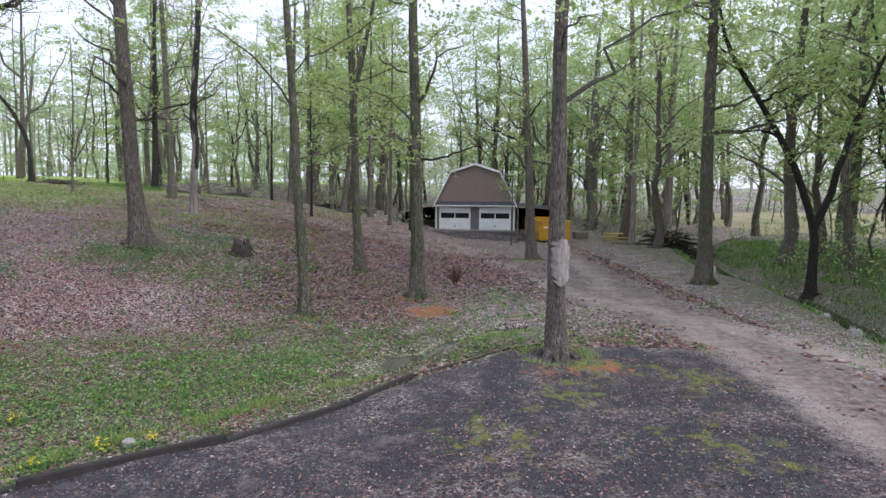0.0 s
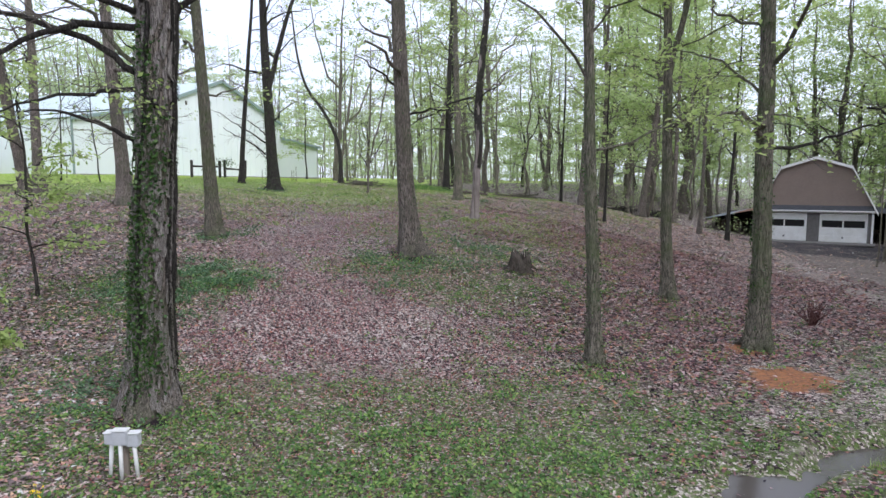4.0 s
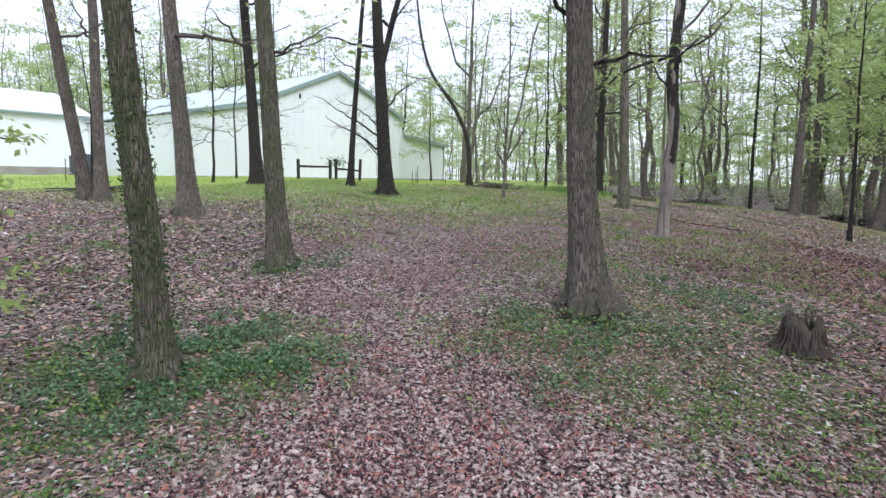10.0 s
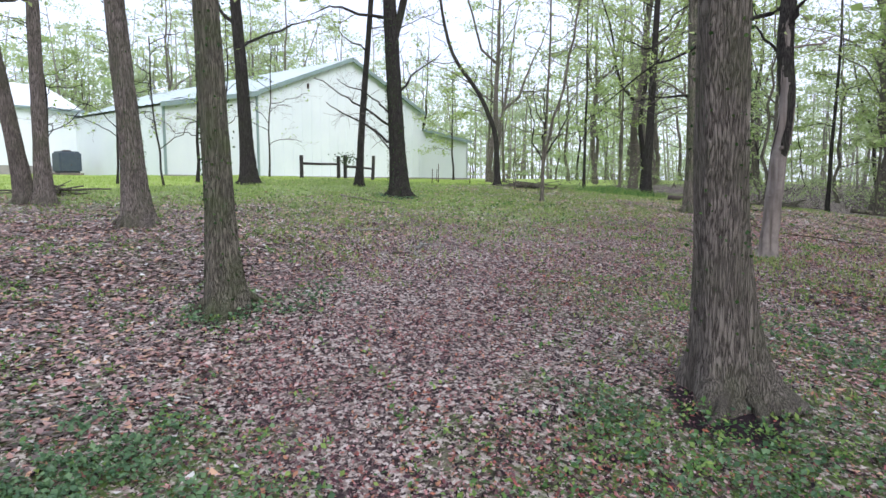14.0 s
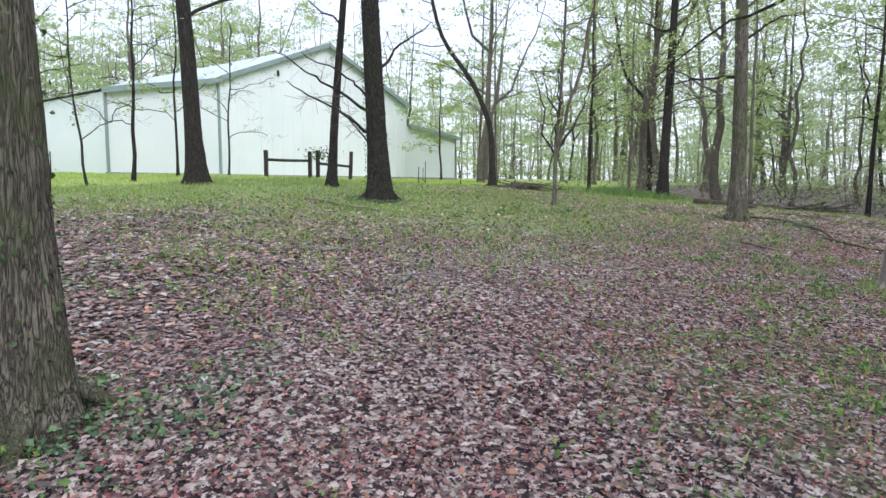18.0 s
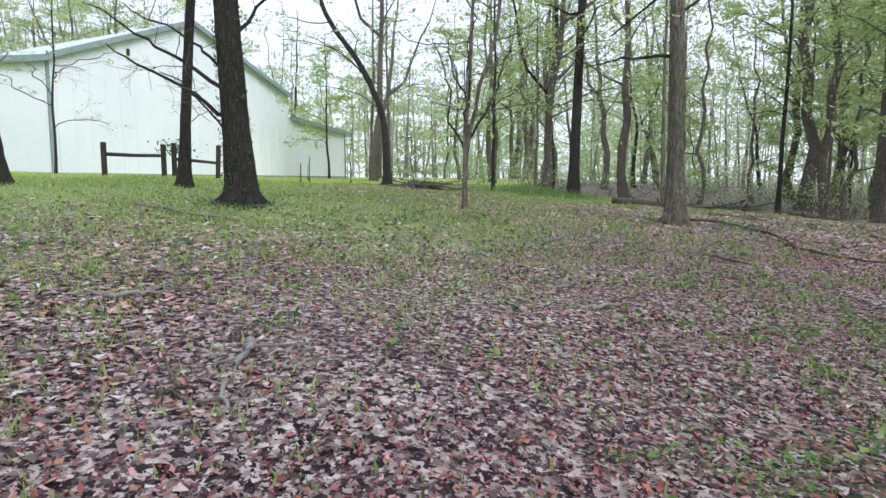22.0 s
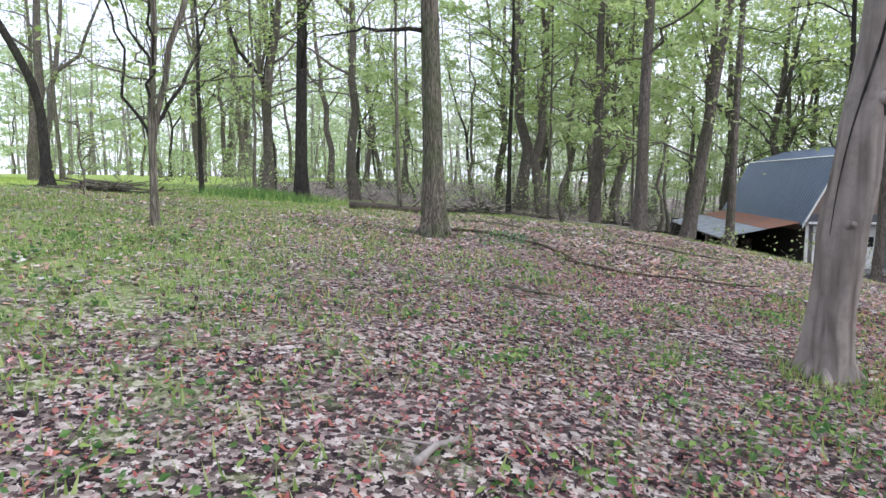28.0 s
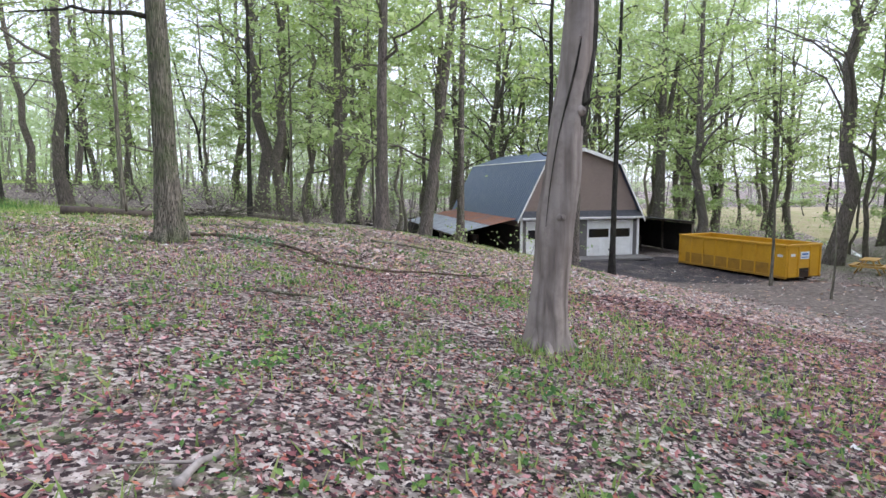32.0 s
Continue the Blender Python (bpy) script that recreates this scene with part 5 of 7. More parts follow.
def garage():
    """A two-door garage under a barn-shaped roof, with an open lean-to on each side."""
    g = thing("garage", pose(3.66, 58.93, -0.36, 0, 0, -7.0), "brown two-door garage with a barn-shaped roof and white trim", "garage")
    W, D, EA, KX, KZ, AZ = 3.64, 14.0, 2.40, 2.2, 5.40, 6.12
    # walls
    part("side_wall", box(0.16, D, EA, -W + 0.08, D / 2, 0, 0.005), g, mat=SIDING)
    part("side_wall", box(0.16, D, EA, W - 0.08, D / 2, 0, 0.005), g, mat=SIDING)
    part("back_wall", prism([(-W, 0), (W, 0), (W, EA), (KX, KZ), (0, AZ), (-KX, KZ), (-W, EA)], 0.14, D - 0.14), g, mat=SIDING)
    part("gable_wall", prism([(-W, 2.52), (W, 2.52), (KX, KZ - 0.05), (0, AZ - 0.06), (-KX, KZ - 0.05)], 0.14, 0.0), g, mat=SIDING)
    gable = [(0, AZ - 0.08), (KX, KZ - 0.06), (W, 2.55)]
    z = 2.62
    while z < AZ - 0.25:
        half = np.interp(z + 0.16, [2.55, KZ - 0.06, AZ - 0.08], [W, KX, 0.1]) - 0.06
        part("siding_board", prism([(-half, z), (half, z), (half, z + 0.155), (-half, z + 0.155)], 0.022, -0.024), g, mat=SIDING)
        z += 0.17
    part("lintel", box(2 * W, 0.16, 0.40, 0, 0.08, 2.12, 0.005), g, mat=WHITE)
    for x0, x1 in ((-W, -3.33), (-0.40, 0.40), (3.33, W)):
        part("pier", box(x1 - x0, 0.2, 2.13, (x0 + x1) / 2, 0.1, 0, 0.008), g, "grey block pier", mat=BRICK_GREY)
    for s in (-1, 1):
        part("corner_trim", box(0.14, 0.06, 2.45, s * (W - 0.02), -0.03, 0, 0.006), g, "white corner board", mat=WHITE)
    # shingled skirt over the doors
    slab("skirt_roof", (-W - 0.05, -0.42, 2.30), (W + 0.05, -0.42, 2.30), (W + 0.05, -0.02, 2.66), (-W - 0.05, -0.02, 2.66), 0.05, g, SHINGLE, "dark shingled skirt roof")
    part("skirt_trim", box(2 * W + 0.14, 0.04, 0.09, 0, -0.44, 2.22, 0.004), g, "white fascia board", mat=WHITE)
    # doors
    for s in (-1, 1):
        cx = s * 1.865
        dr = part("garage_door", box(2.86, 0.05, 1.06, cx, 0.12, 0.02, 0.006), g, "closed white sectional door", mat=WHITE)
        for z0, h in ((0.04, 0.50), (0.56, 0.50)):
            for k in range(4):
                part("door_panel", box(0.60, 0.02, h - 0.12, cx - 1.05 + 0.70 * k, 0.088, z0 + 0.06, 0.01), dr, mat=WHITE)
        part("top_section", box(2.86, 0.05, 0.50, cx, 0.12, 1.58, 0.006), dr, mat=WHITE)
        for k in (-1, 0, 1):
            part("window_bar", box(0.12 if k else 0.09, 0.05, 0.50, cx + k * 1.37, 0.12, 1.08, 0.004), dr, mat=WHITE)
        for k in (-1, 1):
            part("window_pane", box(1.28, 0.012, 0.48, cx + k * 0.685, 0.125, 1.09, 0), dr, "dark window glass", mat=GLASS_DARK)
        part("door_handle", box(0.10, 0.04, 0.12, cx, 0.07, 0.30, 0.01), dr, "dark pull handle", mat=TARRED)
        part("door_frame", box(0.10, 0.05, 2.10, cx - 1.42, 0.05, 0, 0.004), g, mat=WHITE)
        part("door_frame", box(0.10, 0.05, 2.10, cx + 1.42, 0.05, 0, 0.004), g, mat=WHITE)
    part("ceiling_dark", box(2 * W - 0.3, D - 0.4, 0.06, 0, D / 2, 2.3, 0), g, mat=WOOD_OLD)
    # roof
    o = 0.25
    for s in (-1, 1):
        lowp, kink = (s * (W + 0.28), EA - 0.28), (s * (KX + 0.04), KZ + 0.04)
        f0, f1 = (-o, D + o)
        ends = (f0, f1) if s > 0 else (f1, f0)
        ribbed("lower_roof", (lowp[0], ends[0], lowp[1]), (lowp[0], ends[1], lowp[1]), (kink[0], ends[1], kink[1]), (kink[0], ends[0], kink[1]), 46, g, ROOF_BLUE, "steep blue-grey corrugated roof")
        ribbed("upper_roof", (kink[0], ends[0], kink[1] + 0.02), (kink[0], ends[1], kink[1] + 0.02), (0, ends[1], AZ + 0.06), (0, ends[0], AZ + 0.06), 46, g, ROOF_BLUE, "low upper slope of blue-grey metal")
        for (xa, za), (xb, zb) in ((lowp, kink), (kink, (0, AZ + 0.04))):
            slab("rake_board", (xa, -o - 0.02, za - 0.16), (xb, -o - 0.02, zb - 0.16), (xb, -o - 0.02, zb + 0.03), (xa, -o - 0.02, za + 0.03), 0.04, g, WHITE, "white rake board")
        slab("kink_trim", (kink[0] + s * 0.03, f0, kink[1] + 0.02), (kink[0] + s * 0.03, f1, kink[1] + 0.02), (kink[0] - s * 0.05, f1, kink[1] + 0.07), (kink[0] - s * 0.05, f0, kink[1] + 0.07), 0.02, g, WHITE, "pale flashing at the roof's bend")
    # open lean-tos
    for s, out, lowz, mat_, lab, y0, y1 in ((-1, 3.95, 1.46, RUST, "rusty patched tin lean-to roof", 0.15, 13.6), (1, 4.2, 1.85, SHINGLE, "dark lean-to roof", 0.3, 13.4)):
        xa, xb = s * (W + 0.01), s * (W + out)
        e = (y0, y1) if s > 0 else (y1, y0)
        if s < 0:
            xm, zm = xb + (xa - xb) * 0.55, lowz + (2.26 - lowz) * 0.55
            ribbed("lean_to_roof", (xb, e[0], lowz), (xb, e[1], lowz), (xm, e[1], zm), (xm, e[0], zm), 40, g, TIN_GREY, "blue-grey lower lean-to sheets")
            ribbed("lean_to_roof", (xm, e[0], zm + 0.02), (xm, e[1], zm + 0.02), (xa, e[1], 2.28), (xa, e[0], 2.28), 40, g, mat_, "rusty red upper lean-to sheets")
        else:
            ribbed("lean_to_roof", (xb, e[0], lowz), (xb, e[1], lowz), (xa, e[1], 2.26), (xa, e[0], 2.26), 24, g, mat_, lab)
        for yy in np.linspace(y0 + 0.2, y1 - 0.2, 5):
            part("post", box(0.11, 0.11, lowz + 0.15, s * (W + out - 0.2), yy, -0.12, 0.01), g, "weathered post", mat=WOOD_OLD)
        part("beam", box(0.09, y1 - y0, 0.16, s * (W + out - 0.2), (y0 + y1) / 2, lowz - 0.12, 0.01), g, mat=WOOD_OLD)
        part("back_boarding", box(out - 0.3, 0.05, 1.75, s * (W + out / 2), y1 - 0.1, -0.1, 0.005), g, "dark back boarding", mat=TARRED)
        part("inner_boarding", box(0.04, y1 - y0, 1.9, s * (W + 0.04), (y0 + y1) / 2, -0.1, 0.005), g, "dark boards under the lean-to", mat=TARRED)
        if s:
            part("side_boarding", box(0.05, (y1 - y0) * (0.95 if s > 0 else 0.6), 1.8 if s > 0 else 1.4, s * (W + out - 0.12), (y0 + y1) / 2 if s > 0 else y1 - (y1 - y0) * 0.3, -0.1, 0.005), g, "dark side boarding", mat=TARRED)
    part("apron", box(7.6, 1.5, 0.14, 0, -0.75, -0.10, 0.03), g, "dark worn concrete apron", mat=BRICK_GREY)
    return g


garage()

# ---- yellow container ----
YELLOW = material("yellow_steel", (0.62, 0.33, 0.018), 0.45, grain=((1.3, (0.48, 0.24, 0.015), 0.6), (14.0, (0.30, 0.15, 0.02), 0.35)), bump=0.08, bump_scale=30)
# a darker, mottled yellow for the lower panels, bottom rails and floor
YELLOW_DARK = material("dark_yellow_steel", (0.36, 0.185, 0.020), 0.6, grain=((2.5, (0.22, 0.115, 0.022), 0.8), (22.0, (0.45, 0.24, 0.02), 0.4)))
STEEL_DARK = material("dark_steel", (0.05, 0.045, 0.04), 0.6, metal=0.6, grain=((8.0, (0.16, 0.07, 0.03), 0.5),))
STICKER = material("white_sticker", (0.75, 0.76, 0.78), 0.5)
STICKER_BLUE = material("blue_print", (0.10, 0.20, 0.45), 0.5)


def container():
    L, W, H = 6.7, 2.25, 1.66
    x0, y0 = 8.17, 49.05
    t = thing("roll_off_container", pose(x0, y0, floor_at(8.5, 51) - 0.01, 0, 0, 2.0), "yellow steel roll-off waste container on the yard", "container")
    part("floor_plate", box(W - 0.1, L - 0.1, 0.10, W / 2, L / 2, 0.16, 0.01), t, mat=YELLOW_DARK)
    for x in (0.03, W - 0.03):
        part("side_wall", box(0.05, L, H - 0.2, x, L / 2, 0.2, 0.008), t, "yellow steel side", mat=YELLOW)
        s = -1 if x < 1 else 1
        part("lower_panel", box(0.03, L - 1.3, 0.52, x + s * 0.035, L / 2 + 0.15, 0.26, 0.012), t, "darker lower panel", mat=YELLOW_DARK)
        part("top_rail", box(0.13, L, 0.11, x + s * 0.02, L / 2, H - 0.06, 0.015), t, mat=YELLOW)
        part("bottom_rail", box(0.10, L, 0.10, x + s * 0.02, L / 2, 0.14, 0.012), t, mat=YELLOW_DARK)
        for yy in np.linspace(0.06, L - 0.06, 9):
            part("rib", box(0.05, 0.09, H - 0.3, x + s * 0.045, yy, 0.22, 0.01), t, mat=YELLOW)
    for y in (0.03, L - 0.03):
        part("end_wall", box(W, 0.05, H - 0.2, W / 2, y, 0.2, 0.008), t, "yellow steel end", mat=YELLOW)
        part("end_rail", box(W + 0.06, 0.12, 0.11, W / 2, y, H - 0.06, 0.015), t, mat=YELLOW)
    for x in (0.10, 0.74, 1.50, W - 0.10):
        part("end_rib", box(0.09, 0.06, H - 0.3, x, -0.02, 0.22, 0.01), t, mat=YELLOW)
    part("hook_recess", box(0.62, 0.04, 0.42, 1.12, -0.005, 0.18, 0.01), t, "dark hook recess", mat=STEEL_DARK)
    part("hook_bar", rod((0.86, -0.06, 0.48), (1.38, -0.06, 0.48), 0.025), t, mat=STEEL_DARK)
    sign = part("sign_plate", box(0.58, 0.012, 0.34, 1.12, -0.035, 1.02, 0.004), t, "white printed sign", mat=STICKER)
    part("print_bar", box(0.40, 0.006, 0.09, 1.12, -0.043, 1.20, 0), sign, "blue print", mat=STICKER_BLUE)
    part("print_bar", box(0.44, 0.006, 0.04, 1.12, -0.043, 1.08, 0), sign, "blue print", mat=STICKER_BLUE)
    part("sticker", box(0.28, 0.012, 0.12, 0.36, -0.032, 1.16, 0.002), t, "small white sticker", mat=STICKER)
    part("sticker", box(0.012, 0.28, 0.12, -0.005, 0.35, 1.12, 0.002), t, "small white sticker", mat=STICKER)
    for x in (0.35, W - 0.35):
        for y in (0.4, L - 0.4):
            part("roller", rod((x - 0.12, y, 0.09), (x + 0.12, y, 0.09), 0.09, 14), t, "steel ground roller", mat=STEEL_DARK)
    for x in (0.55, W - 0.55):
        part("skid_rail", box(0.12, L - 0.2, 0.12, x, L / 2, 0.06, 0.01), t, mat=STEEL_DARK)
    return t


container()

# ---- white barn ----
METAL_WHITE = material("white_sheet_metal", (0.77, 0.82, 0.83), 0.4, grain=((0.25, (0.68, 0.75, 0.77), 0.7), (3.0, (0.73, 0.78, 0.79), 0.4)))
TRIM_GREEN = material("grey_green_trim", (0.22, 0.30, 0.29), 0.5, grain=((2.0, (0.30, 0.37, 0.36), 0.5),))
ROOF_PALE = material("pale_green_roofing", (0.52, 0.62, 0.62), 0.45, grain=((0.4, (0.44, 0.55, 0.56), 0.7),))


def wall_sheet(name, outline, x, parent, mat, ribs=None):
    """A gable-end sheet at x: the outline is in y, z."""
    bm = prism(outline, 0.16)
    bmesh.ops.transform(bm, matrix=Matrix(((0, -1, 0, x), (1, 0, 0, 0), (0, 0, 1, 0), (0, 0, 0, 1))), verts=bm.verts[:])
    bmesh.ops.recalc_face_normals(bm, faces=bm.faces[:])
    return part(name, bm, parent, mat=mat)


def barn():
    X, BZ = -44.5, 4.2
    b = thing("barn", pose(0, 0, 0), "large white metal barn with a gable end and lean-to wings", "barn")
    main = [(42.0, BZ), (58.4, BZ), (58.4, 9.85), (50.2, 13.05), (42.0, 9.85)]
    wall_sheet("gable_wall", main, X, b, METAL_WHITE)
    wall_sheet("wing_wall", [(35.7, BZ), (41.99, BZ), (41.99, 9.70), (35.7, 8.50)], X, b, METAL_WHITE)
    wall_sheet("wing_wall", [(58.41, BZ), (64.9, BZ), (64.9, 7.85), (58.41, 8.45)], X, b, METAL_WHITE)
    for k in range(20):
        y = 42.4 + 0.82 * k
        top = 9.85 + 3.2 * (1 - abs(y - 50.2) / 8.2) - 0.12
        part("wall_rib", box(0.035, 0.05, top - BZ - 0.1, X + 0.015, y, BZ + 0.1, 0), b, mat=METAL_WHITE)
    D = 30
    for y0, z0, y1, z1 in ((42.0, 9.9, 50.2, 13.1), (58.4, 9.9, 50.2, 13.1), (35.5, 8.5, 42.0, 9.78), (65.1, 7.88, 58.4, 8.52)):
        a, d = ((X + 0.3, y0, z0), (X - D, y0, z0)) if y0 > y1 else ((X - D, y0, z0), (X + 0.3, y0, z0))
        c, e = ((a[0], y1, z1), (d[0], y1, z1))
        ribbed("roof_sheet", d, a, c, e, 40, b, ROOF_PALE, "pale ribbed metal roof", 0.03)
        slab("rake_trim", (X + 0.34, y0, z0 - 0.22), (X + 0.34, y1, z1 - 0.22), (X + 0.34, y1, z1 + 0.06), (X + 0.34, y0, z0 + 0.06), 0.06, b, TRIM_GREEN, "grey-green rake trim")
    for y in (35.7, 64.9):
        zt = 8.4 if y < 50 else 7.8
        part("side_wall", box(D, 0.14, zt - BZ, X - D / 2, y + (0.1 if y < 50 else -0.1), BZ, 0), b, mat=METAL_WHITE)
    for y, zt in ((42.0, 9.8), (35.75, 8.4)):
        part("downpipe", box(0.10, 0.14, zt - BZ, X + 0.06, y, BZ, 0.01), b, "grey-green corner post", mat=TRIM_GREEN)
    part("footing", box(0.2, 29.3, 0.42, X + 0.02, 50.3, BZ - 0.1, 0.01), b, "dark footing strip", mat=CONCRETE)
    part("wall_lamp", box(0.12, 0.14, 0.36, X + 0.06, 46.2, 10.5, 0.02), b, "small dark wall lamp", mat=STEEL_DARK)
    # the long low wing that runs off beside it
    w = thing("long_shed", pose(0, 0, 0), "long low white metal shed with a pale roof", "shed")
    part("wall", box(0.16, 34, 4.3, -56.0, 19.0, 4.65, 0), w, mat=METAL_WHITE)
    part("wall", box(12, 0.16, 4.3, -62.0, 36.0, 4.65, 0), w, mat=METAL_WHITE)
    ribbed("roof_sheet", (-55.7, 2, 8.95), (-55.7, 36.2, 8.95), (-62, 36.2, 11.2), (-62, 2, 11.2), 44, w, METAL_WHITE, "white ribbed metal roof", 0.03)
    ribbed("roof_sheet", (-68.3, 36.2, 8.95), (-68.3, 2, 8.95), (-62, 2, 11.2), (-62, 36.2, 11.2), 44, w, METAL_WHITE, "white ribbed metal roof", 0.03)
    part("gutter", box(0.16, 34.2, 0.16, -55.62, 19.1, 8.80, 0.02), w, "dark eaves gutter", mat=TRIM_GREEN)
    part("footing", box(0.2, 34, 0.7, -55.98, 19.0, 4.5, 0.01), w, "dark footing strip", mat=CONCRETE)
    for k in range(20):
        part("wall_rib", box(0.03, 0.05, 3.5, -55.91, 3.5 + 1.65 * k, 5.3, 0), w, mat=METAL_WHITE)


barn()

# ---- small things on the slope ----


def edging():
    """Old timbers laid end to end along the gravel, and a thin hose that runs on from them."""
    pts = [(-7.6, 7.05), (-5.84, 8.53), (-3.5, 10.08), (-1.68, 11.85), (-0.57, 13.40)]
    rng = np.random.default_rng(9)
    for (xa, ya), (xb, yb) in zip(pts, pts[1:]):
        d = math.hypot(xb - xa, yb - ya)
        x, y = (xa + xb) / 2, (ya + yb) / 2
        t = thing("edging_timber", pose(x, y, floor_at(x, y) - 0.09, 0, math.degrees(math.atan2(floor_at(xa, ya) - floor_at(xb, yb), d)), math.degrees(math.atan2(yb - ya, xb - xa))), "dark weathered landscape timber edging the gravel", "timber", "edging timbers")
        bm = box(d + 0.03, 0.11, 0.18, bevel=0.02, segments=2)
        for v in bm.verts:
            v.co += Vector(rng.normal(size=3) * 0.004)
        part("beam", bm, t, mat=TARRED)
        for k in (-0.4, 0.4):
            part("spike", rod((k * d, 0, 0.185), (k * d, 0, 0.20), 0.012), t, "rusty spike head", mat=STEEL_DARK)
    line = np.array([(-0.55, 13.45), (0.3, 14.15), (1.2, 14.85), (2.0, 15.45), (2.6, 15.75)])
    B = Build()
    tube(B, [(x, y, floor_at(x, y) + 0.022) for x, y in np.stack([np.interp(np.linspace(0, 4, 24), range(5), line[:, k]) for k in (0, 1)], 1)], [0.022] * 24, 8, True)
    tagged(new("drain_hose", B.mesh("drain_hose", TARRED)), "thin black drain hose lying along the gravel", "hose")


edging()
water_sheet("puddle", np.concatenate([[HOLLOW[0] * 2 - HOLLOW[1]], np.stack([np.interp(np.linspace(0, 5, 16), range(6), HOLLOW[:, k]) for k in (0, 1)], 1), [HOLLOW[-1] * 2 - HOLLOW[-2]]]), [0.62] * 18, -0.49, WET, "long shallow muddy puddle reflecting the pale sky")


PVC = material("grey_white_plastic", (0.62, 0.63, 0.62), 0.5, grain=((6.0, (0.48, 0.48, 0.45), 0.6),))
METER = material("grey_enamel", (0.42, 0.44, 0.46), 0.45, grain=((8.0, (0.32, 0.33, 0.34), 0.5),))


def pedestal():
    x, y = -9.25, 11.55
    t = thing("utility_pedestal", pose(x, y, floor_at(x, y), 0, 0, 28) @ Matrix.Scale(0.88, 4), "utility pedestal of grey boxes on white pipes beside the ivy tree", "pedestal")
    part("post", box(0.10, 0.10, 0.82, 0, 0.10, -0.05, 0.008), t, "weathered wooden post", mat=WOOD_OLD)
    for k, (px, py, tilt) in enumerate(((-0.17, 0.02, -0.05), (0.0, -0.06, 0.0), (0.19, 0.0, 0.05))):
        part("pipe", rod((px + tilt, py, -0.05), (px, py, 0.64), 0.032, 10), t, "white plastic pipe", mat=PVC)
    for px, py, w, z, h in ((-0.19, 0.02, 0.15, 0.60, 0.19), (0.0, -0.03, 0.24, 0.60, 0.24), (0.19, 0.01, 0.20, 0.56, 0.22)):
        b = part("meter_box", box(w, 0.14, h, px, py, z, 0.015, 2), t, "grey utility box", mat=METER)
        part("lid", box(w + 0.02, 0.16, 0.025, px, py, z + h - 0.004, 0.008), b, mat=PVC)


pedestal()


ROTTEN = material("rotten_wood", (0.070, 0.050, 0.042), 0.9, grain=((6.0, (0.022, 0.017, 0.015), 0.85), (2.0, (0.105, 0.085, 0.070), 0.6), (25.0, (0.060, 0.075, 0.035), 0.35)), bump=0.9, bump_scale=18, stretch=(1, 1, 0.3))


def stump():
    x, y = -7.78, 25.4
    rng = np.random.default_rng(3)
    t = thing("tree_stump", pose(x, y, floor_at(x, y) - 0.05), "rotten dark tree stump with a jagged top among leaves", "stump")
    B, sides = Build(), 22
    a = np.arange(sides) * 2 * math.pi / sides
    rings = []
    jag = 0.56 + 0.10 * np.sin(3 * a + 1) + 0.07 * np.sin(7 * a) + rng.uniform(-0.11, 0.11, sides)
    for f, r in ((0, 0.42), (0.12, 0.36), (0.3, 0.33), (0.6, 0.31), (1.0, 0.30)):
        rr = r * (1 + 0.10 * np.cos(6 * a + 0.7) + rng.normal(size=sides) * 0.03)
        rings.append(np.stack([rr * np.cos(a), rr * np.sin(a), f * jag], 1))
    rr = 0.20 * (1 + rng.normal(size=sides) * 0.06)
    rings.append(np.stack([rr * np.cos(a), rr * np.sin(a), jag * 0.72], 1))
    rings.append(np.stack([0.05 * np.cos(a), 0.05 * np.sin(a), np.full(sides, 0.3)], 1))
    m = len(rings)
    B.add(np.concatenate(rings), [(i * sides + j, i * sides + (j + 1) % sides, (i + 1) * sides + (j + 1) % sides, (i + 1) * sides + j) for i in range(m - 1) for j in range(sides)])
    part("shell", B.mesh("shell", ROTTEN), t)
    for k in range(7):
        g = rng.uniform(0, 6.28)
        part("splinter", rod((0.27 * math.cos(g), 0.27 * math.sin(g), 0.3), (0.25 * math.cos(g), 0.25 * math.sin(g), 0.56 + rng.uniform(0, 0.2)), 0.05, 5, 0.02), t, mat=ROTTEN)
    B = Build()
    for g in rng.uniform(0, 6.28, 70):
        w = rng.normal() * 0.15
        tube(B, [(0.30 * math.cos(g), 0.30 * math.sin(g), rng.uniform(0.3, 0.6)), (0.40 * math.cos(g + w), 0.40 * math.sin(g + w), 0.22), (0.62 * math.cos(g + 2 * w), 0.62 * math.sin(g + 2 * w), 0.06)], [0.012, 0.012, 0.006], 4)
    tagged(part("root_tangle", B.mesh("root_tangle", ROTTEN), t, "stringy rotten roots"), kind="stuff")


stump()


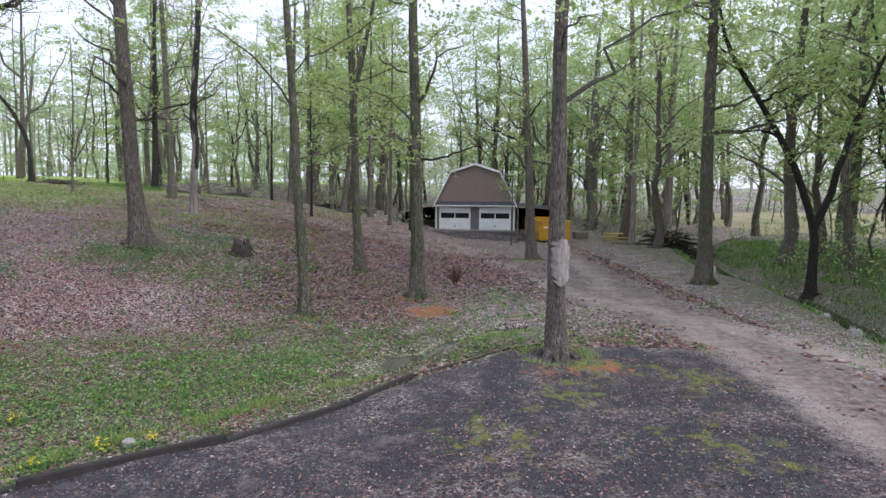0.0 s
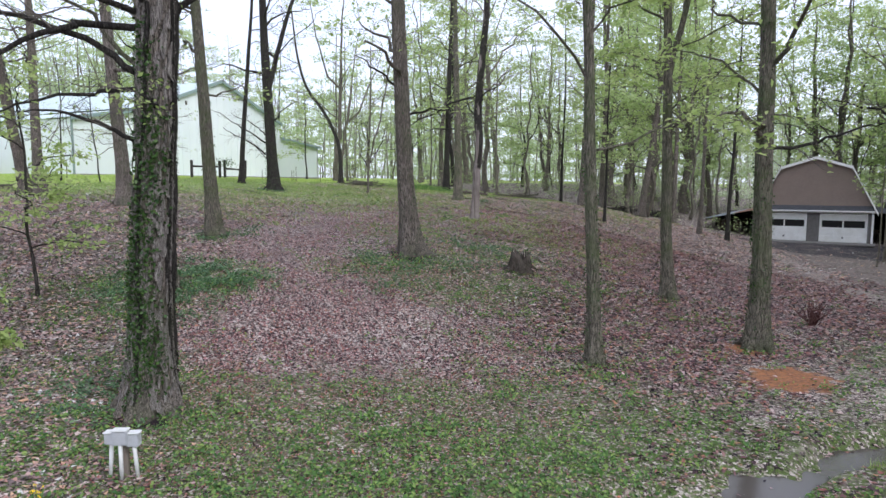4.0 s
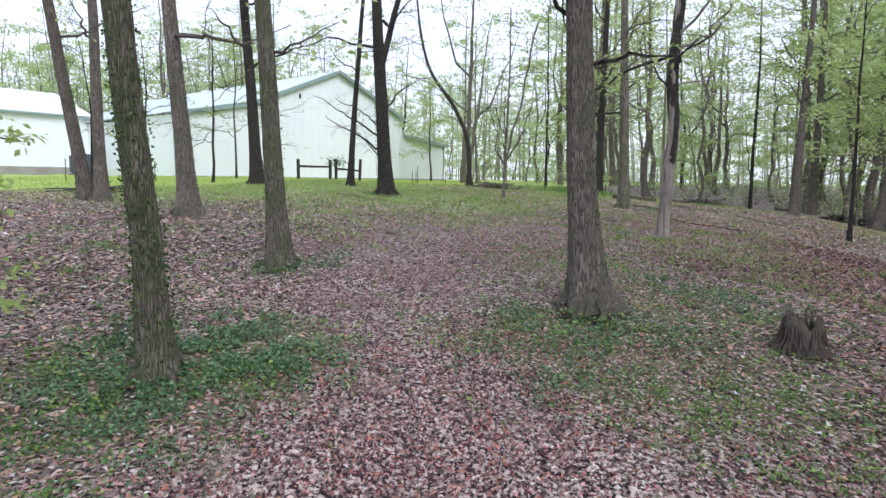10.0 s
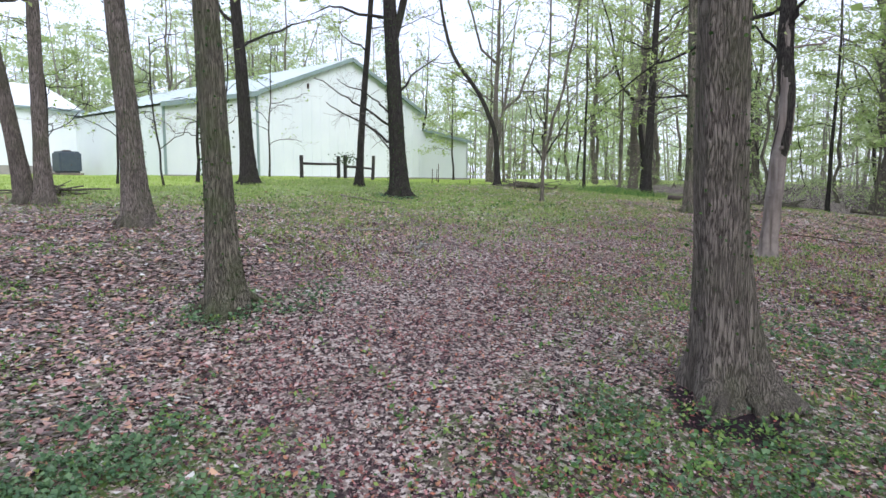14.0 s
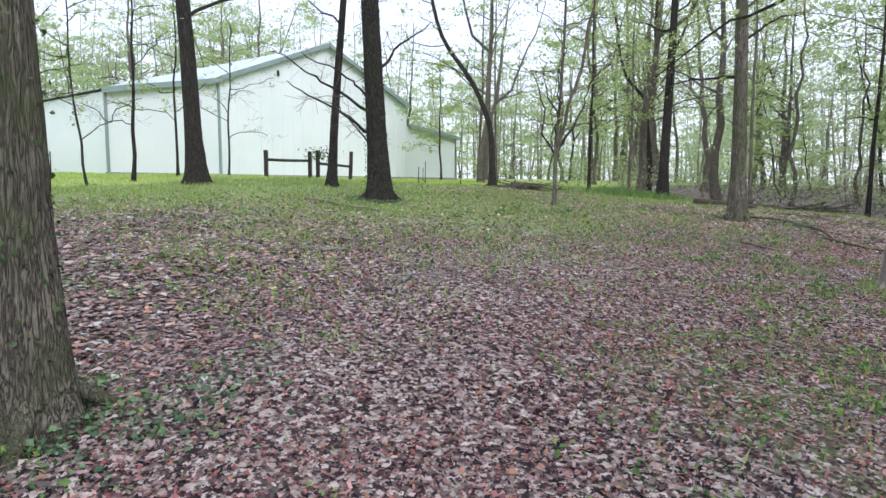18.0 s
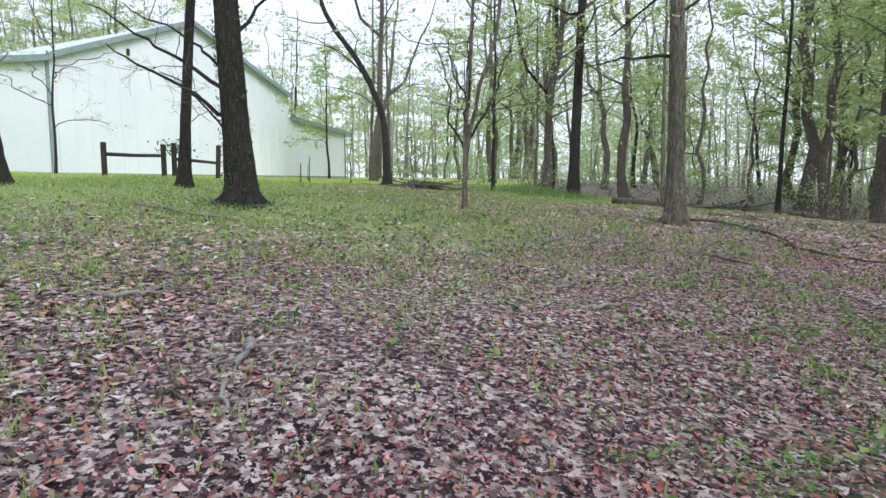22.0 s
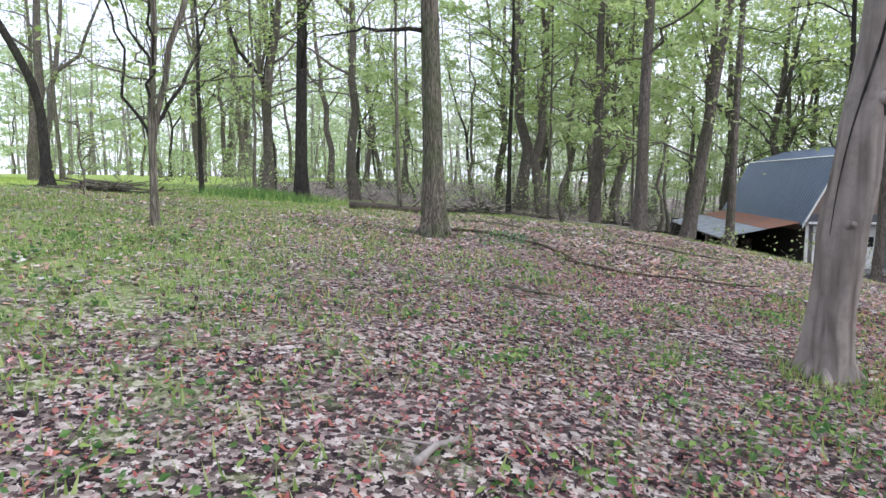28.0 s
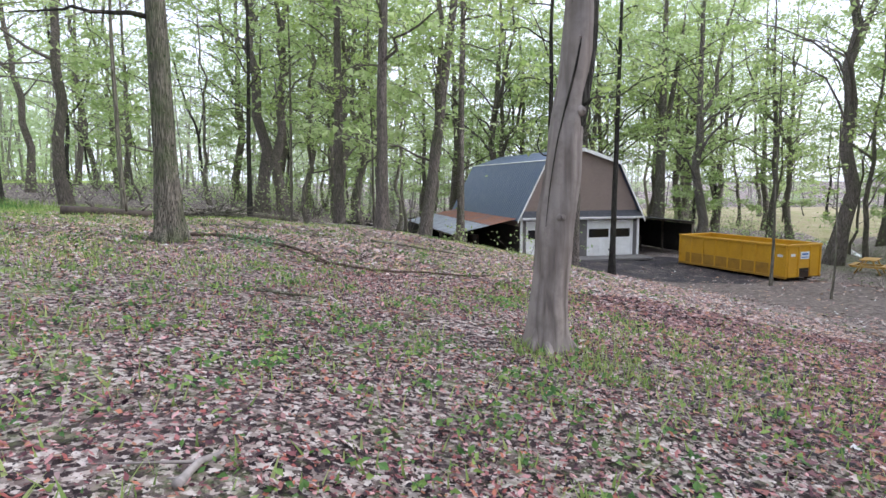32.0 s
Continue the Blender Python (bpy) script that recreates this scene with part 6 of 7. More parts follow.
def rail_fence():
    t = thing("rail_fence", pose(0, 0, 0), "short dark wooden rail fence on the grass", "fence")
    posts = [(-36.55, 39.02, 1.25, 0), (-35.95, 41.1, 1.25, 0), (-35.9, 41.55, 1.35, 0), (-36.5, 44.3, 1.5, 5)]
    for x, y, h, tilt in posts:
        bm = box(0.15, 0.15, h + 0.2, 0, 0, 0, 0.012)
        bmesh.ops.transform(bm, matrix=pose(x, y, floor_at(x, y) - 0.2, -tilt, 0, 12), verts=bm.verts[:])
        part("post", bm, t, mat=TARRED)
    for (xa, ya, _, _), (xb, yb, _, _), h in ((posts[0], posts[1], 0.82), (posts[2], posts[3], 0.72)):
        B = Build()
        tube(B, [(xa, ya, floor_at(xa, ya) + h), ((xa + xb) / 2, (ya + yb) / 2, floor_at(xa, ya) + h - 0.02), (xb, yb, floor_at(xb, yb) + h)], [0.07, 0.065, 0.06], 8, True)
        part("rail", B.mesh("rail", TARRED), t)
    rng = np.random.default_rng(2)
    B = Build()
    c = np.array((-35.8, 41.6, floor_at(-35.8, 41.6) + 1.15)) + rng.normal(size=(220, 3)) * np.array([0.25, 0.4, 0.18])
    leaves(B, c, 0.07, rng, 0.3)
    tagged(part("vine", B.mesh("vine", LEAF_IVY), t, "green vine on the post"), kind="stuff")


rail_fence()


def wire_stakes():
    for x, y, h in ((-39.5, 27.0, 1.2), (-37.5, 30.4, 1.1), (-41.5, 23.2, 1.2), (-34.6, 48.2, 1.3), (-33.9, 50.6, 1.2), (-36.6, 46.4, 0.9), (-38.6, 53.0, 1.0), (-33.3, 46.0, 1.0)):
        t = thing("fence_stake", pose(x, y, floor_at(x, y) - 0.1), "thin dark metal fence stake on the grass strip", "stake", "wire fence stakes")
        part("stake", rod((0, 0, 0), (0.03, 0, h), 0.022, 6), t, mat=STEEL_DARK)
        part("plate", box(0.09, 0.012, 0.16, 0, 0, 0.10, 0.003), t, mat=STEEL_DARK)


wire_stakes()


def log(xa, ya, xb, yb, r, mat, label, seed, lift=0.0):
    rng = np.random.default_rng(seed)
    k = 8
    t = thing("fallen_log", pose(0, 0, 0), label, "log")
    line = np.array([(xa + (xb - xa) * f, ya + (yb - ya) * f, 0) for f in np.linspace(0, 1, k)])
    line[:, :2] += rng.normal(size=(k, 2)) * 0.04
    line[:, 2] = terrain(line[:, 0], line[:, 1]) + r * 0.75 + lift
    B = Build()
    lob = 1 + rng.normal(size=(k, 12)) * 0.06
    tube(B, line, r * np.linspace(1.0, 0.8, k), 12, True, lob)
    part("trunk", B.mesh("trunk", mat), t)
    for q in range(3):
        p = line[rng.integers(1, k - 1)]
        e = p + np.array([rng.normal() * 0.4, rng.normal() * 0.4, 0.3])
        part("branch_stub", rod(p, e, r * 0.3, 6, r * 0.12), t, mat=mat)


log(-20.3, 48.4, -18.0, 49.1, 0.15, ROTTEN, "dark rotting fallen log at the wood's edge", 1)
log(-16.6, 45.2, -15.0, 44.8, 0.05, BARK_WOOD, "dark half-buried log in the leaves", 2)
log(-30.2, 49.9, -27.0, 48.6, 0.10, BARK_DARK, "thin dark log lying in the grass", 3)
log(-12.4, 52.0, -10.2, 51.0, 0.10, BARK_GREY, "pale bare log on the slope", 4)
log(-14.0, 63.0, -11.5, 64.5, 0.16, BARK_WOOD, "grey fallen trunk inside the woods", 5)


def stick(name, pts, r, mat, label, seed):
    """A crooked branch that lies on the ground, with side twigs."""
    rng = np.random.default_rng(seed)
    pts = np.asarray(pts, float)
    k = 6 * (len(pts) - 1) + 1
    f = np.linspace(0, len(pts) - 1, k)
    line = np.stack([np.interp(f, range(len(pts)), pts[:, 0]), np.interp(f, range(len(pts)), pts[:, 1]), np.zeros(k)], 1)
    line[:, :2] += rng.normal(size=(k, 2)) * 0.02
    line[:, 2] = terrain(line[:, 0], line[:, 1]) + r * 1.1 + np.abs(rng.normal(size=k)) * 0.015
    t = thing(name, pose(0, 0, 0), label, "branch")
    B = Build()
    tube(B, line, np.linspace(r, r * 0.4, k), 7, True)
    part("bough", B.mesh("bough", mat), t)
    for q in range(max(2, k // 6)):
        p = line[rng.integers(1, k - 1)]
        e = p + np.array([rng.normal() * 0.35, rng.normal() * 0.35, rng.uniform(-0.02, 0.12)])
        e[2] = max(e[2], floor_at(e[0], e[1]) + 0.02)
        part("side_twig", rod(p, e, r * 0.4, 5, 0.005), t, mat=mat)
    return t


FALLEN = bark("fallen_bark", (0.200, 0.140, 0.110), (0.050, 0.036, 0.030), (0.11, 0.10, 0.075), 0.4, 20.0)
PALE_WOOD = material("pale_lichened_wood", (0.25, 0.25, 0.22), 0.9, grain=((7.0, (0.13, 0.115, 0.10), 0.8), (30.0, (0.32, 0.33, 0.30), 0.5)), bump=0.4, bump_scale=30)
stick("fallen_branch", [(-16.9, 42.3), (-16.0, 42.0), (-14.9, 41.4), (-14.55, 40.4), (-14.35, 39.7)], 0.040, FALLEN, "long crooked fallen branch running out from the tree's foot", 1)
stick("fallen_branch", [(-14.6, 39.9), (-13.6, 39.4), (-12.2, 39.2), (-11.2, 39.3)], 0.028, FALLEN, "forked end of a fallen branch in the leaves", 2)
stick("fallen_branch", [(-27.2, 33.2), (-25.6, 33.0), (-24.3, 33.3)], 0.04, BARK_GREY, "pale fallen stick in the grass by the ivy tree", 3)
stick("fallen_branch", [(-15.9, 36.6), (-15.2, 36.3)], 0.03, BARK_WOOD, "short stick on the fallen leaves", 4)
stick("fallen_branch", [(-18.87, 27.97), (-18.72, 27.75), (-18.62, 27.53)], 0.045, PALE_WOOD, "pale broken stick on the leaves", 5)
stick("fallen_branch", [(-18.38, 26.91), (-18.24, 27.14), (-18.20, 27.44)], 0.014, BARK_WOOD, "thin long stick on the leaves", 6)
stick("fallen_branch", [(-12.6, 43.4), (-11.5, 42.5), (-10.4, 42.2)], 0.035, BARK_WOOD, "thin dead branch on the open slope", 7)
stick("fallen_branch", [(-16.7, 31.3), (-16.5, 31.65)], 0.03, BARK_GREY, "short pale stick among brown leaves", 8)
stick("fallen_branch", [(-20.97, 28.06), (-20.81, 28.30), (-20.66, 28.59)], 0.03, PALE_WOOD, "weathered stick on the leaves", 9)
stick("fallen_branch", [(-11.9, 15.2), (-12.2, 16.4), (-13.0, 17.2)], 0.018, BARK_WOOD, "thin twisted stick below the leaning tree", 10)

stick("fallen_branch", [(-18.47, 27.26), (-18.06, 26.89)], 0.022, PALE_WOOD, "pale broken stick on the leaves", 21)
stick("fallen_branch", [(-18.24, 27.70), (-18.15, 27.96)], 0.014, PALE_WOOD, "thin pale stick on the leaves", 22)
stick("fallen_branch", [(-19.19, 28.00), (-18.95, 28.22)], 0.016, BARK_WOOD, "thin grey stick on the leaves", 23)
stick("fallen_branch", [(-18.71, 26.88), (-18.70, 27.05)], 0.035, BARK_WOOD, "short broken branch on the leaves", 24)

def brush(x, y, rx, ry, h, count, seed, label, mat=None):
    """A heap of dead sticks."""
    rng = np.random.default_rng(seed)
    t = thing("brush_pile", pose(x, y, floor_at(x, y)), label, "brush pile")
    B = Build()
    for _ in range(count):
        c = np.array([rng.normal() * rx * 0.5, rng.normal() * ry * 0.5, 0])
        c[2] = floor_at(x + c[0], y + c[1]) - floor_at(x, y) + rng.uniform(0.02, h) * math.exp(-(c[0] / rx) ** 2 - (c[1] / ry) ** 2)
        d = rng.normal(size=3) * np.array([0.7, 0.7, 0.14])
        tube(B, bend(c - d, c + d, 0.05, 4, rng), [0.03, 0.026, 0.02, 0.01], 5)
    part("dead_wood", B.mesh("dead_wood", mat or BARK_DARK), t)
    tagged(t.children[0], kind="stuff")


brush(-16.3, 51.6, 0.9, 0.5, 0.3, 70, 1, "low heap of dead brown brush on the slope", BARK_WOOD)
brush(-29.0, 49.6, 1.8, 0.9, 0.35, 70, 2, "scattered heap of dead branches below the bent tree", BARK_WOOD)
brush(17.8, 46.5, 2.4, 1.6, 1.3, 220, 3, "big dark brush heap behind the yard")
brush(-9.6, 58.5, 1.2, 0.8, 0.5, 60, 4, "tangle of dead wood on the falling slope")
brush(-34.5, 26.2, 0.8, 0.5, 0.22, 26, 5, "small heap of dead branches by the grass strip", BARK_WOOD)
RED_TWIG = material("reddish_twigs", (0.11, 0.045, 0.040), 0.85, grain=((8.0, (0.07, 0.03, 0.028), 0.6),))


def shrub(x, y, h, seed, label):
    """A small bare bush: many thin upright stems from one foot."""
    rng = np.random.default_rng(seed)
    t = thing("bare_shrub", pose(x, y, floor_at(x, y) - 0.02), label, "shrub")
    B = Build()
    for _ in range(46):
        w = np.array([rng.normal() * 0.35, rng.normal() * 0.35, rng.uniform(0.5, 1.0)]) * h
        line = bend((rng.normal() * 0.05, rng.normal() * 0.05, 0), w, 0.02, 5, rng)
        tube(B, line, [0.012, 0.010, 0.008, 0.006, 0.004], 4)
        for q in (2, 3):
            tube(B, [line[q], line[q] + rng.normal(size=3) * 0.16 * h + (0, 0, 0.1 * h)], [0.006, 0.003], 3)
    tagged(part("stems", B.mesh("stems", RED_TWIG), t), kind="stuff")


shrub(0.8, 26.9, 0.75, 7, "small reddish bare shrub by the track")
brush(-7.6, 61.5, 1.4, 1.0, 0.6, 70, 6, "heap of dead wood under the trees")

# ---- things round the yard ----
def crate(x, y, rz, w, d, h, mat, label):
    t = thing("pallet_crate", pose(x, y, floor_at(x, y), 0, 0, rz), label, "crate")
    for k in range(4):
        for s in (-1, 1):
            part("slat", box(w, 0.02, h / 4 - 0.03, 0, s * d / 2, k * h / 4 + 0.03, 0.004), t, mat=mat)
            part("end_slat", box(0.02, d - 0.03, h / 4 - 0.03, s * w / 2, 0, k * h / 4 + 0.03, 0.004), t, mat=mat)
    for sx in (-1, 1):
        for sy in (-1, 1):
            part("corner_post", box(0.06, 0.06, h, sx * (w / 2 - 0.045), sy * (d / 2 - 0.045), 0, 0.005), t, mat=mat)
    part("lid", box(w + 0.04, d + 0.04, 0.03, 0, 0, h, 0.006), t, mat=mat)


crate(12.3, 53.6, 10, 1.1, 0.8, 0.55, WOOD_OLD, "grey weathered slatted crate at the yard's edge")
PINE = material("yellow_pine", (0.50, 0.30, 0.075), 0.6, grain=((5.0, (0.36, 0.20, 0.05), 0.6),), stretch=(1, 1, 1))


def bench():
    x, y = 14.0, 49.3
    t = thing("picnic_table", pose(x, y, floor_at(x, y), 0, 0, 25), "small yellow wooden picnic table beside the trees", "table")
    for k in range(5):
        part("top_board", box(1.5, 0.13, 0.035, 0, -0.28 + 0.14 * k, 0.70, 0.006), t, mat=PINE)
    for s in (-1, 1):
        part("seat_board", box(1.5, 0.24, 0.035, 0, s * 0.66, 0.42, 0.006), t, mat=PINE)
    for sx in (-0.55, 0.55):
        for s in (-1, 1):
            part("leg", rod((sx, s * 0.55, 0), (sx, s * 0.18, 0.70), 0.035, 4), t, mat=PINE)
        part("cross_bar", box(0.05, 1.5, 0.09, sx, 0, 0.33, 0.006), t, mat=PINE)


bench()


TANK_BLUE = material("dark_blue_grey_plastic", (0.045, 0.062, 0.085), 0.55, grain=((3.0, (0.07, 0.085, 0.10), 0.6),))


def tank():
    t = thing("water_tank", pose(-53.0, 33.9, floor_at(-53, 33.9)), "dark blue-grey square tank beside the white shed", "tank")
    part("body", box(1.3, 1.3, 1.35, 0, 0, 0.12, 0.12, 3), t, mat=TANK_BLUE)
    part("lid", rod((0, 0, 1.45), (0, 0, 1.55), 0.25, 16), t, mat=STEEL_DARK)
    for s in (-0.4, 0, 0.4):
        part("cage_bar", box(1.36, 0.05, 0.05, 0, s, 0.6 + s, 0.01), t, mat=STEEL_DARK)
    part("pallet", box(1.4, 1.4, 0.13, 0, 0, 0, 0.01), t, mat=WOOD_OLD)


tank()


def barrel(x, y, label):
    t = thing("barrel", pose(x, y, floor_at(x, y)), label, "barrel")
    B = Build()
    z = [0, 0.03, 0.28, 0.30, 0.32, 0.56, 0.58, 0.60, 0.86, 0.88]
    tube(B, [(0, 0, q) for q in z], [0.28, 0.29, 0.285, 0.30, 0.285, 0.285, 0.30, 0.285, 0.29, 0.28], 20, True)
    part("drum", B.mesh("drum", STEEL_DARK), t)


for bx, by in ((8.6, 61.4), (9.3, 61.2), (7.9, 61.9), (-1.5, 62.4), (-2.4, 61.9)):
    barrel(bx, by, "dark metal drum under the garage's lean-to")

# young bare trees by the grass strip and thin leafy ones near the path
for k, (sx, sy, sr, sh, rate_, lab) in enumerate((
    (-35.06, 32.1, 0.09, 8.0, 0.3, "slim bare young tree by the grass strip"), (-36.6, 29.4, 0.06, 7.0, 0.6, "slim bare young tree by the grass strip"), (-34.3, 30.2, 0.05, 6.0, 0.3, "thin bare sapling at the slope's top"),
    (-37.4, 35.2, 0.07, 8.0, 2.0, "slim young tree with a few leaves before the barn"), (-38.8, 38.6, 0.06, 7.0, 0.4, "thin bare young tree before the barn"), (-36.0, 26.6, 0.06, 6.5, 0.5, "slim bare young tree by the grass strip"),
    (-40.5, 57.5, 0.10, 9.0, 9.0, "young leafy tree before the barn's low wing"), (-39.7, 61.4, 0.16, 15.0, 1.5, "straight young tree beside the barn"), (-37.6, 60.4, 0.13, 14.0, 1.0, "straight young tree beside the barn"),
    (-17.4, 15.6, 0.05, 5.0, 5.0, "bent sapling with yellow-green new leaves"), (-14.6, 12.4, 0.035, 3.0, 9.0, "low sapling with bright yellow-green leaves"), (-27.6, 46.0, 0.03, 2.4, 0.2, "thin dead sapling in the grass"),
    (-27.6, 54.2, 0.12, 13.0, 2.0, "thin tree at the woodland's edge"), (-25.8, 55.5, 0.10, 12.0, 3.0, "thin tree at the woodland's edge"),
    (-19.3, 54.6, 0.12, 13.0, 3.0, "thin tree at the woodland's edge"), (-14.6, 57.0, 0.14, 15.0, 3.0, "slim tree at the woodland's edge"), (-12.6, 58.8, 0.10, 13.0, 3.0, "slim pale tree on the wooded slope"), (-8.9, 57.3, 0.08, 13.0, 4.0, "thin pale tree on the wooded slope"))):
    tree("sapling", sx, sy, sr, sh, (0.25 * math.sin(k * 2.1), 0.25 * math.cos(k * 1.7)), 200 + k, BARK_DARK if k < 6 or k % 3 == 0 else BARK_WOOD, lab, max(0.25 * sh, 0.3), 9, rate=rate_, reach=min(2.6, sh * 0.36), flare=0.3, wob=0.05, leaf=0.09)

# ---- leaves, weeds and grass on the ground ----
VIEW_LINE = np.array([(-2, 8), (-9, 17.5), (-14.5, 25), (-16.5, 31), (-15.5, 36)], float)


def mask_at(name, x, y):
    """A mask of the ground, read at places."""
    i = np.clip(np.searchsorted(gx, x) - 1, 0, nx - 2)
    j = np.clip(np.searchsorted(gy, y) - 1, 0, ny - 2)
    return MASKS[name][j, i]


def patchy(x, y, size, seed):
    """Soft uneven patches between 0 and 1."""
    r, out = np.random.default_rng(seed), 0
    for k in range(5):
        a, f = r.uniform(0, 6.283), (1.0 + 0.6 * k) / size
        out = out + np.sin((x * math.cos(a) + y * math.sin(a)) * f * 2 + r.uniform(0, 6.283) + 1.5 * np.sin(y * f + k))
    return 1 / (1 + np.exp(-out))


def scatter(count, lo, hi, seed):
    r = np.random.default_rng(seed)
    return r, r.uniform(lo[0], hi[0], count), r.uniform(lo[1], hi[1], count)


def litter():
    """Fallen leaves: lobed near the path, plain further off."""
    rng, x, y = scatter(2150000, (-36, -5), (10, 56), 21)
    d, _ = along(VIEW_LINE, x, y)
    d = d + rng.normal(size=len(d)) * 0.8
    dens = np.where(d < 4.5, 1.0, np.where(d < 12, 0.62, 0.30)) * 0.9
    bare = np.clip(mask_at("lawn", x, y) * 1.1, 0, 1) + 0.76 * (mask_at("gravel", x, y) > 0.5) + 0.95 * np.clip((mask_at("dirt", x, y) + 0.7 * (patchy(x, y, 0.7, 17) - 0.5) - 0.25) * 2, 0, 1) + 0.8 * (mask_at("yard", x, y) > 0.5) + 0.6 * (mask_at("rut", x, y) > 0.4) + 0.9 * (mask_at("clay", x, y) > 0.45) + (along(HOLLOW, x, y)[0] < 0.5) + 0.5 * swell(x, y, -2.2, 16.5, 2.6) + 0.35 * swell(x, y, 2.5, 24, 3) + 0.45 * np.clip(mask_at("weeds", x, y) - 0.3, 0, 1)
    bare = bare + 0.7 * np.clip(1.3 * mask_at("humus", x, y), 0, 1) + 0.75 * np.clip(1.4 * swell(x, y, 3.2, 19.5, 2.6), 0, 1)
    keep = rng.uniform(0, 1, len(x)) < dens * np.clip(1 - bare, 0.02, 1) * (0.55 + 0.6 * patchy(x, y, 2.5, 4))
    x, y, d = x[keep], y[keep], d[keep]
    stony = mask_at("gravel", x, y) > 0.5
    near = (d < 4.5) & ~stony
    shape = np.array([(-0.5, 0), (-0.12, 0.24), (0.12, 0.13), (0.5, 0.05), (0.10, -0.25), (-0.22, -0.15)])
    k, m = int(near.sum()), len(shape)
    size = 0.026 + 0.060 * rng.beta(1.3, 2.8, k)
    g = rng.uniform(0, 6.283, k)
    tip = rng.normal(size=(k, 2)) * 0.28
    curl = rng.uniform(-0.1, 0.62, k)
    px, py = shape[:, 0][None] * size[:, None], shape[:, 1][None] * size[:, None] * rng.uniform(0.8, 1.25, k)[:, None]
    lx, ly = px * np.cos(g)[:, None] - py * np.sin(g)[:, None], px * np.sin(g)[:, None] + py * np.cos(g)[:, None]
    lz = lx * tip[:, :1] + ly * tip[:, 1:] + curl[:, None] * (px ** 2 + 2.5 * py ** 2) / size[:, None]
    lz = lz - lz.min(1)[:, None] + 0.004 + rng.uniform(0, 0.03, k)[:, None]
    vx, vy = lx + x[near][:, None], ly + y[near][:, None]
    v = np.stack([vx, vy, lz + terrain(vx, vy)], -1).reshape(-1, 3)
    o = (np.arange(k) * m)[:, None]
    tris = np.array([(0, 1, 5), (1, 2, 5), (2, 4, 5), (2, 3, 4)])
    B = Build()
    B.v.append(v)
    B.f.extend((o[:, :, None] + tris[None]).reshape(-1, 3).tolist())
    B.n = len(v)
    me = B.mesh("fallen_leaves", LEAF_DEAD, False)
    me.materials.append(LEAF_RED)
    red = rng.uniform(0, 1, k) < 0.12 + 0.30 * (y[near] > 26) + 0.55 * swell(x[near], y[near], -9.6, 17.0, 3.2) + 0.25 * patchy(x[near], y[near], 2.0, 12) ** 2
    me.polygons.foreach_set("material_index", np.repeat(red, 4).astype(np.int32))
    tagged(new("fallen_leaves", me), "brown and tan fallen oak leaves carpeting the slope", "leaves", kind="stuff")
    B = Build()
    xf, yf = x[~near], y[~near]
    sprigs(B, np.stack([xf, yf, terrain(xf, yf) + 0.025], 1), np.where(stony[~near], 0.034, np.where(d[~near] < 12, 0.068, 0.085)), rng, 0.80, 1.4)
    # leaves further off take the sheen-lightened colour, except on the east slope
    me = B.mesh("scattered_leaves", LEAF_SHEEN, False)
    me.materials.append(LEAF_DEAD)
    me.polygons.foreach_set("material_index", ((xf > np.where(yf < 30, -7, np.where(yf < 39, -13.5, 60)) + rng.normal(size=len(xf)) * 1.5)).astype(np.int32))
    tagged(new("scattered_leaves", me), "scattered brown fallen leaves further off", "leaves", kind="stuff")


def weeds():
    """Low green plants in patches."""
    rng, x, y = scatter(260000, (-32, 4), (12, 52), 31)
    w = np.clip(mask_at("weeds", x, y) - 0.16, 0, 1) * 1.5 * np.maximum(np.where(patchy(x, y, 0.8, 8) > 0.5, 1.0, 0.12) * (0.35 + 0.65 * patchy(x, y, 3.0, 9)), np.clip(mask_at("weeds", x, y) * 2.5 - 2.1, 0, 1)) * (along(HOLLOW, x, y)[0] > 0.5)
    d, _ = along(VIEW_LINE, x, y)
    w = w * np.where(d < 12, 1.0, 0.4) * (mask_at("gravel", x, y) < 0.5) * (mask_at("dirt", x, y) < 0.5)
    keep = rng.uniform(0, 1, len(x)) < w * 0.5
    x, y = x[keep], y[keep]
    reps = rng.integers(5, 13, len(x))
    cx, cy = np.repeat(x, reps), np.repeat(y, reps)
    big = np.repeat(rng.uniform(0.6, 1.5, len(x)), reps)
    cx, cy = cx + rng.normal(size=len(cx)) * 0.07 * big, cy + rng.normal(size=len(cy)) * 0.07 * big
    B = Build()
    leaves(B, np.stack([cx, cy, terrain(cx, cy) + 0.015 + rng.uniform(0, 0.07, len(cx)) * big], 1), 0.034 * big, rng, 0.55, 1.5)
    tagged(new("weeds", B.mesh("weeds", LEAF_WEED, False)), "small green weeds growing through the leaves", "weeds", kind="stuff")


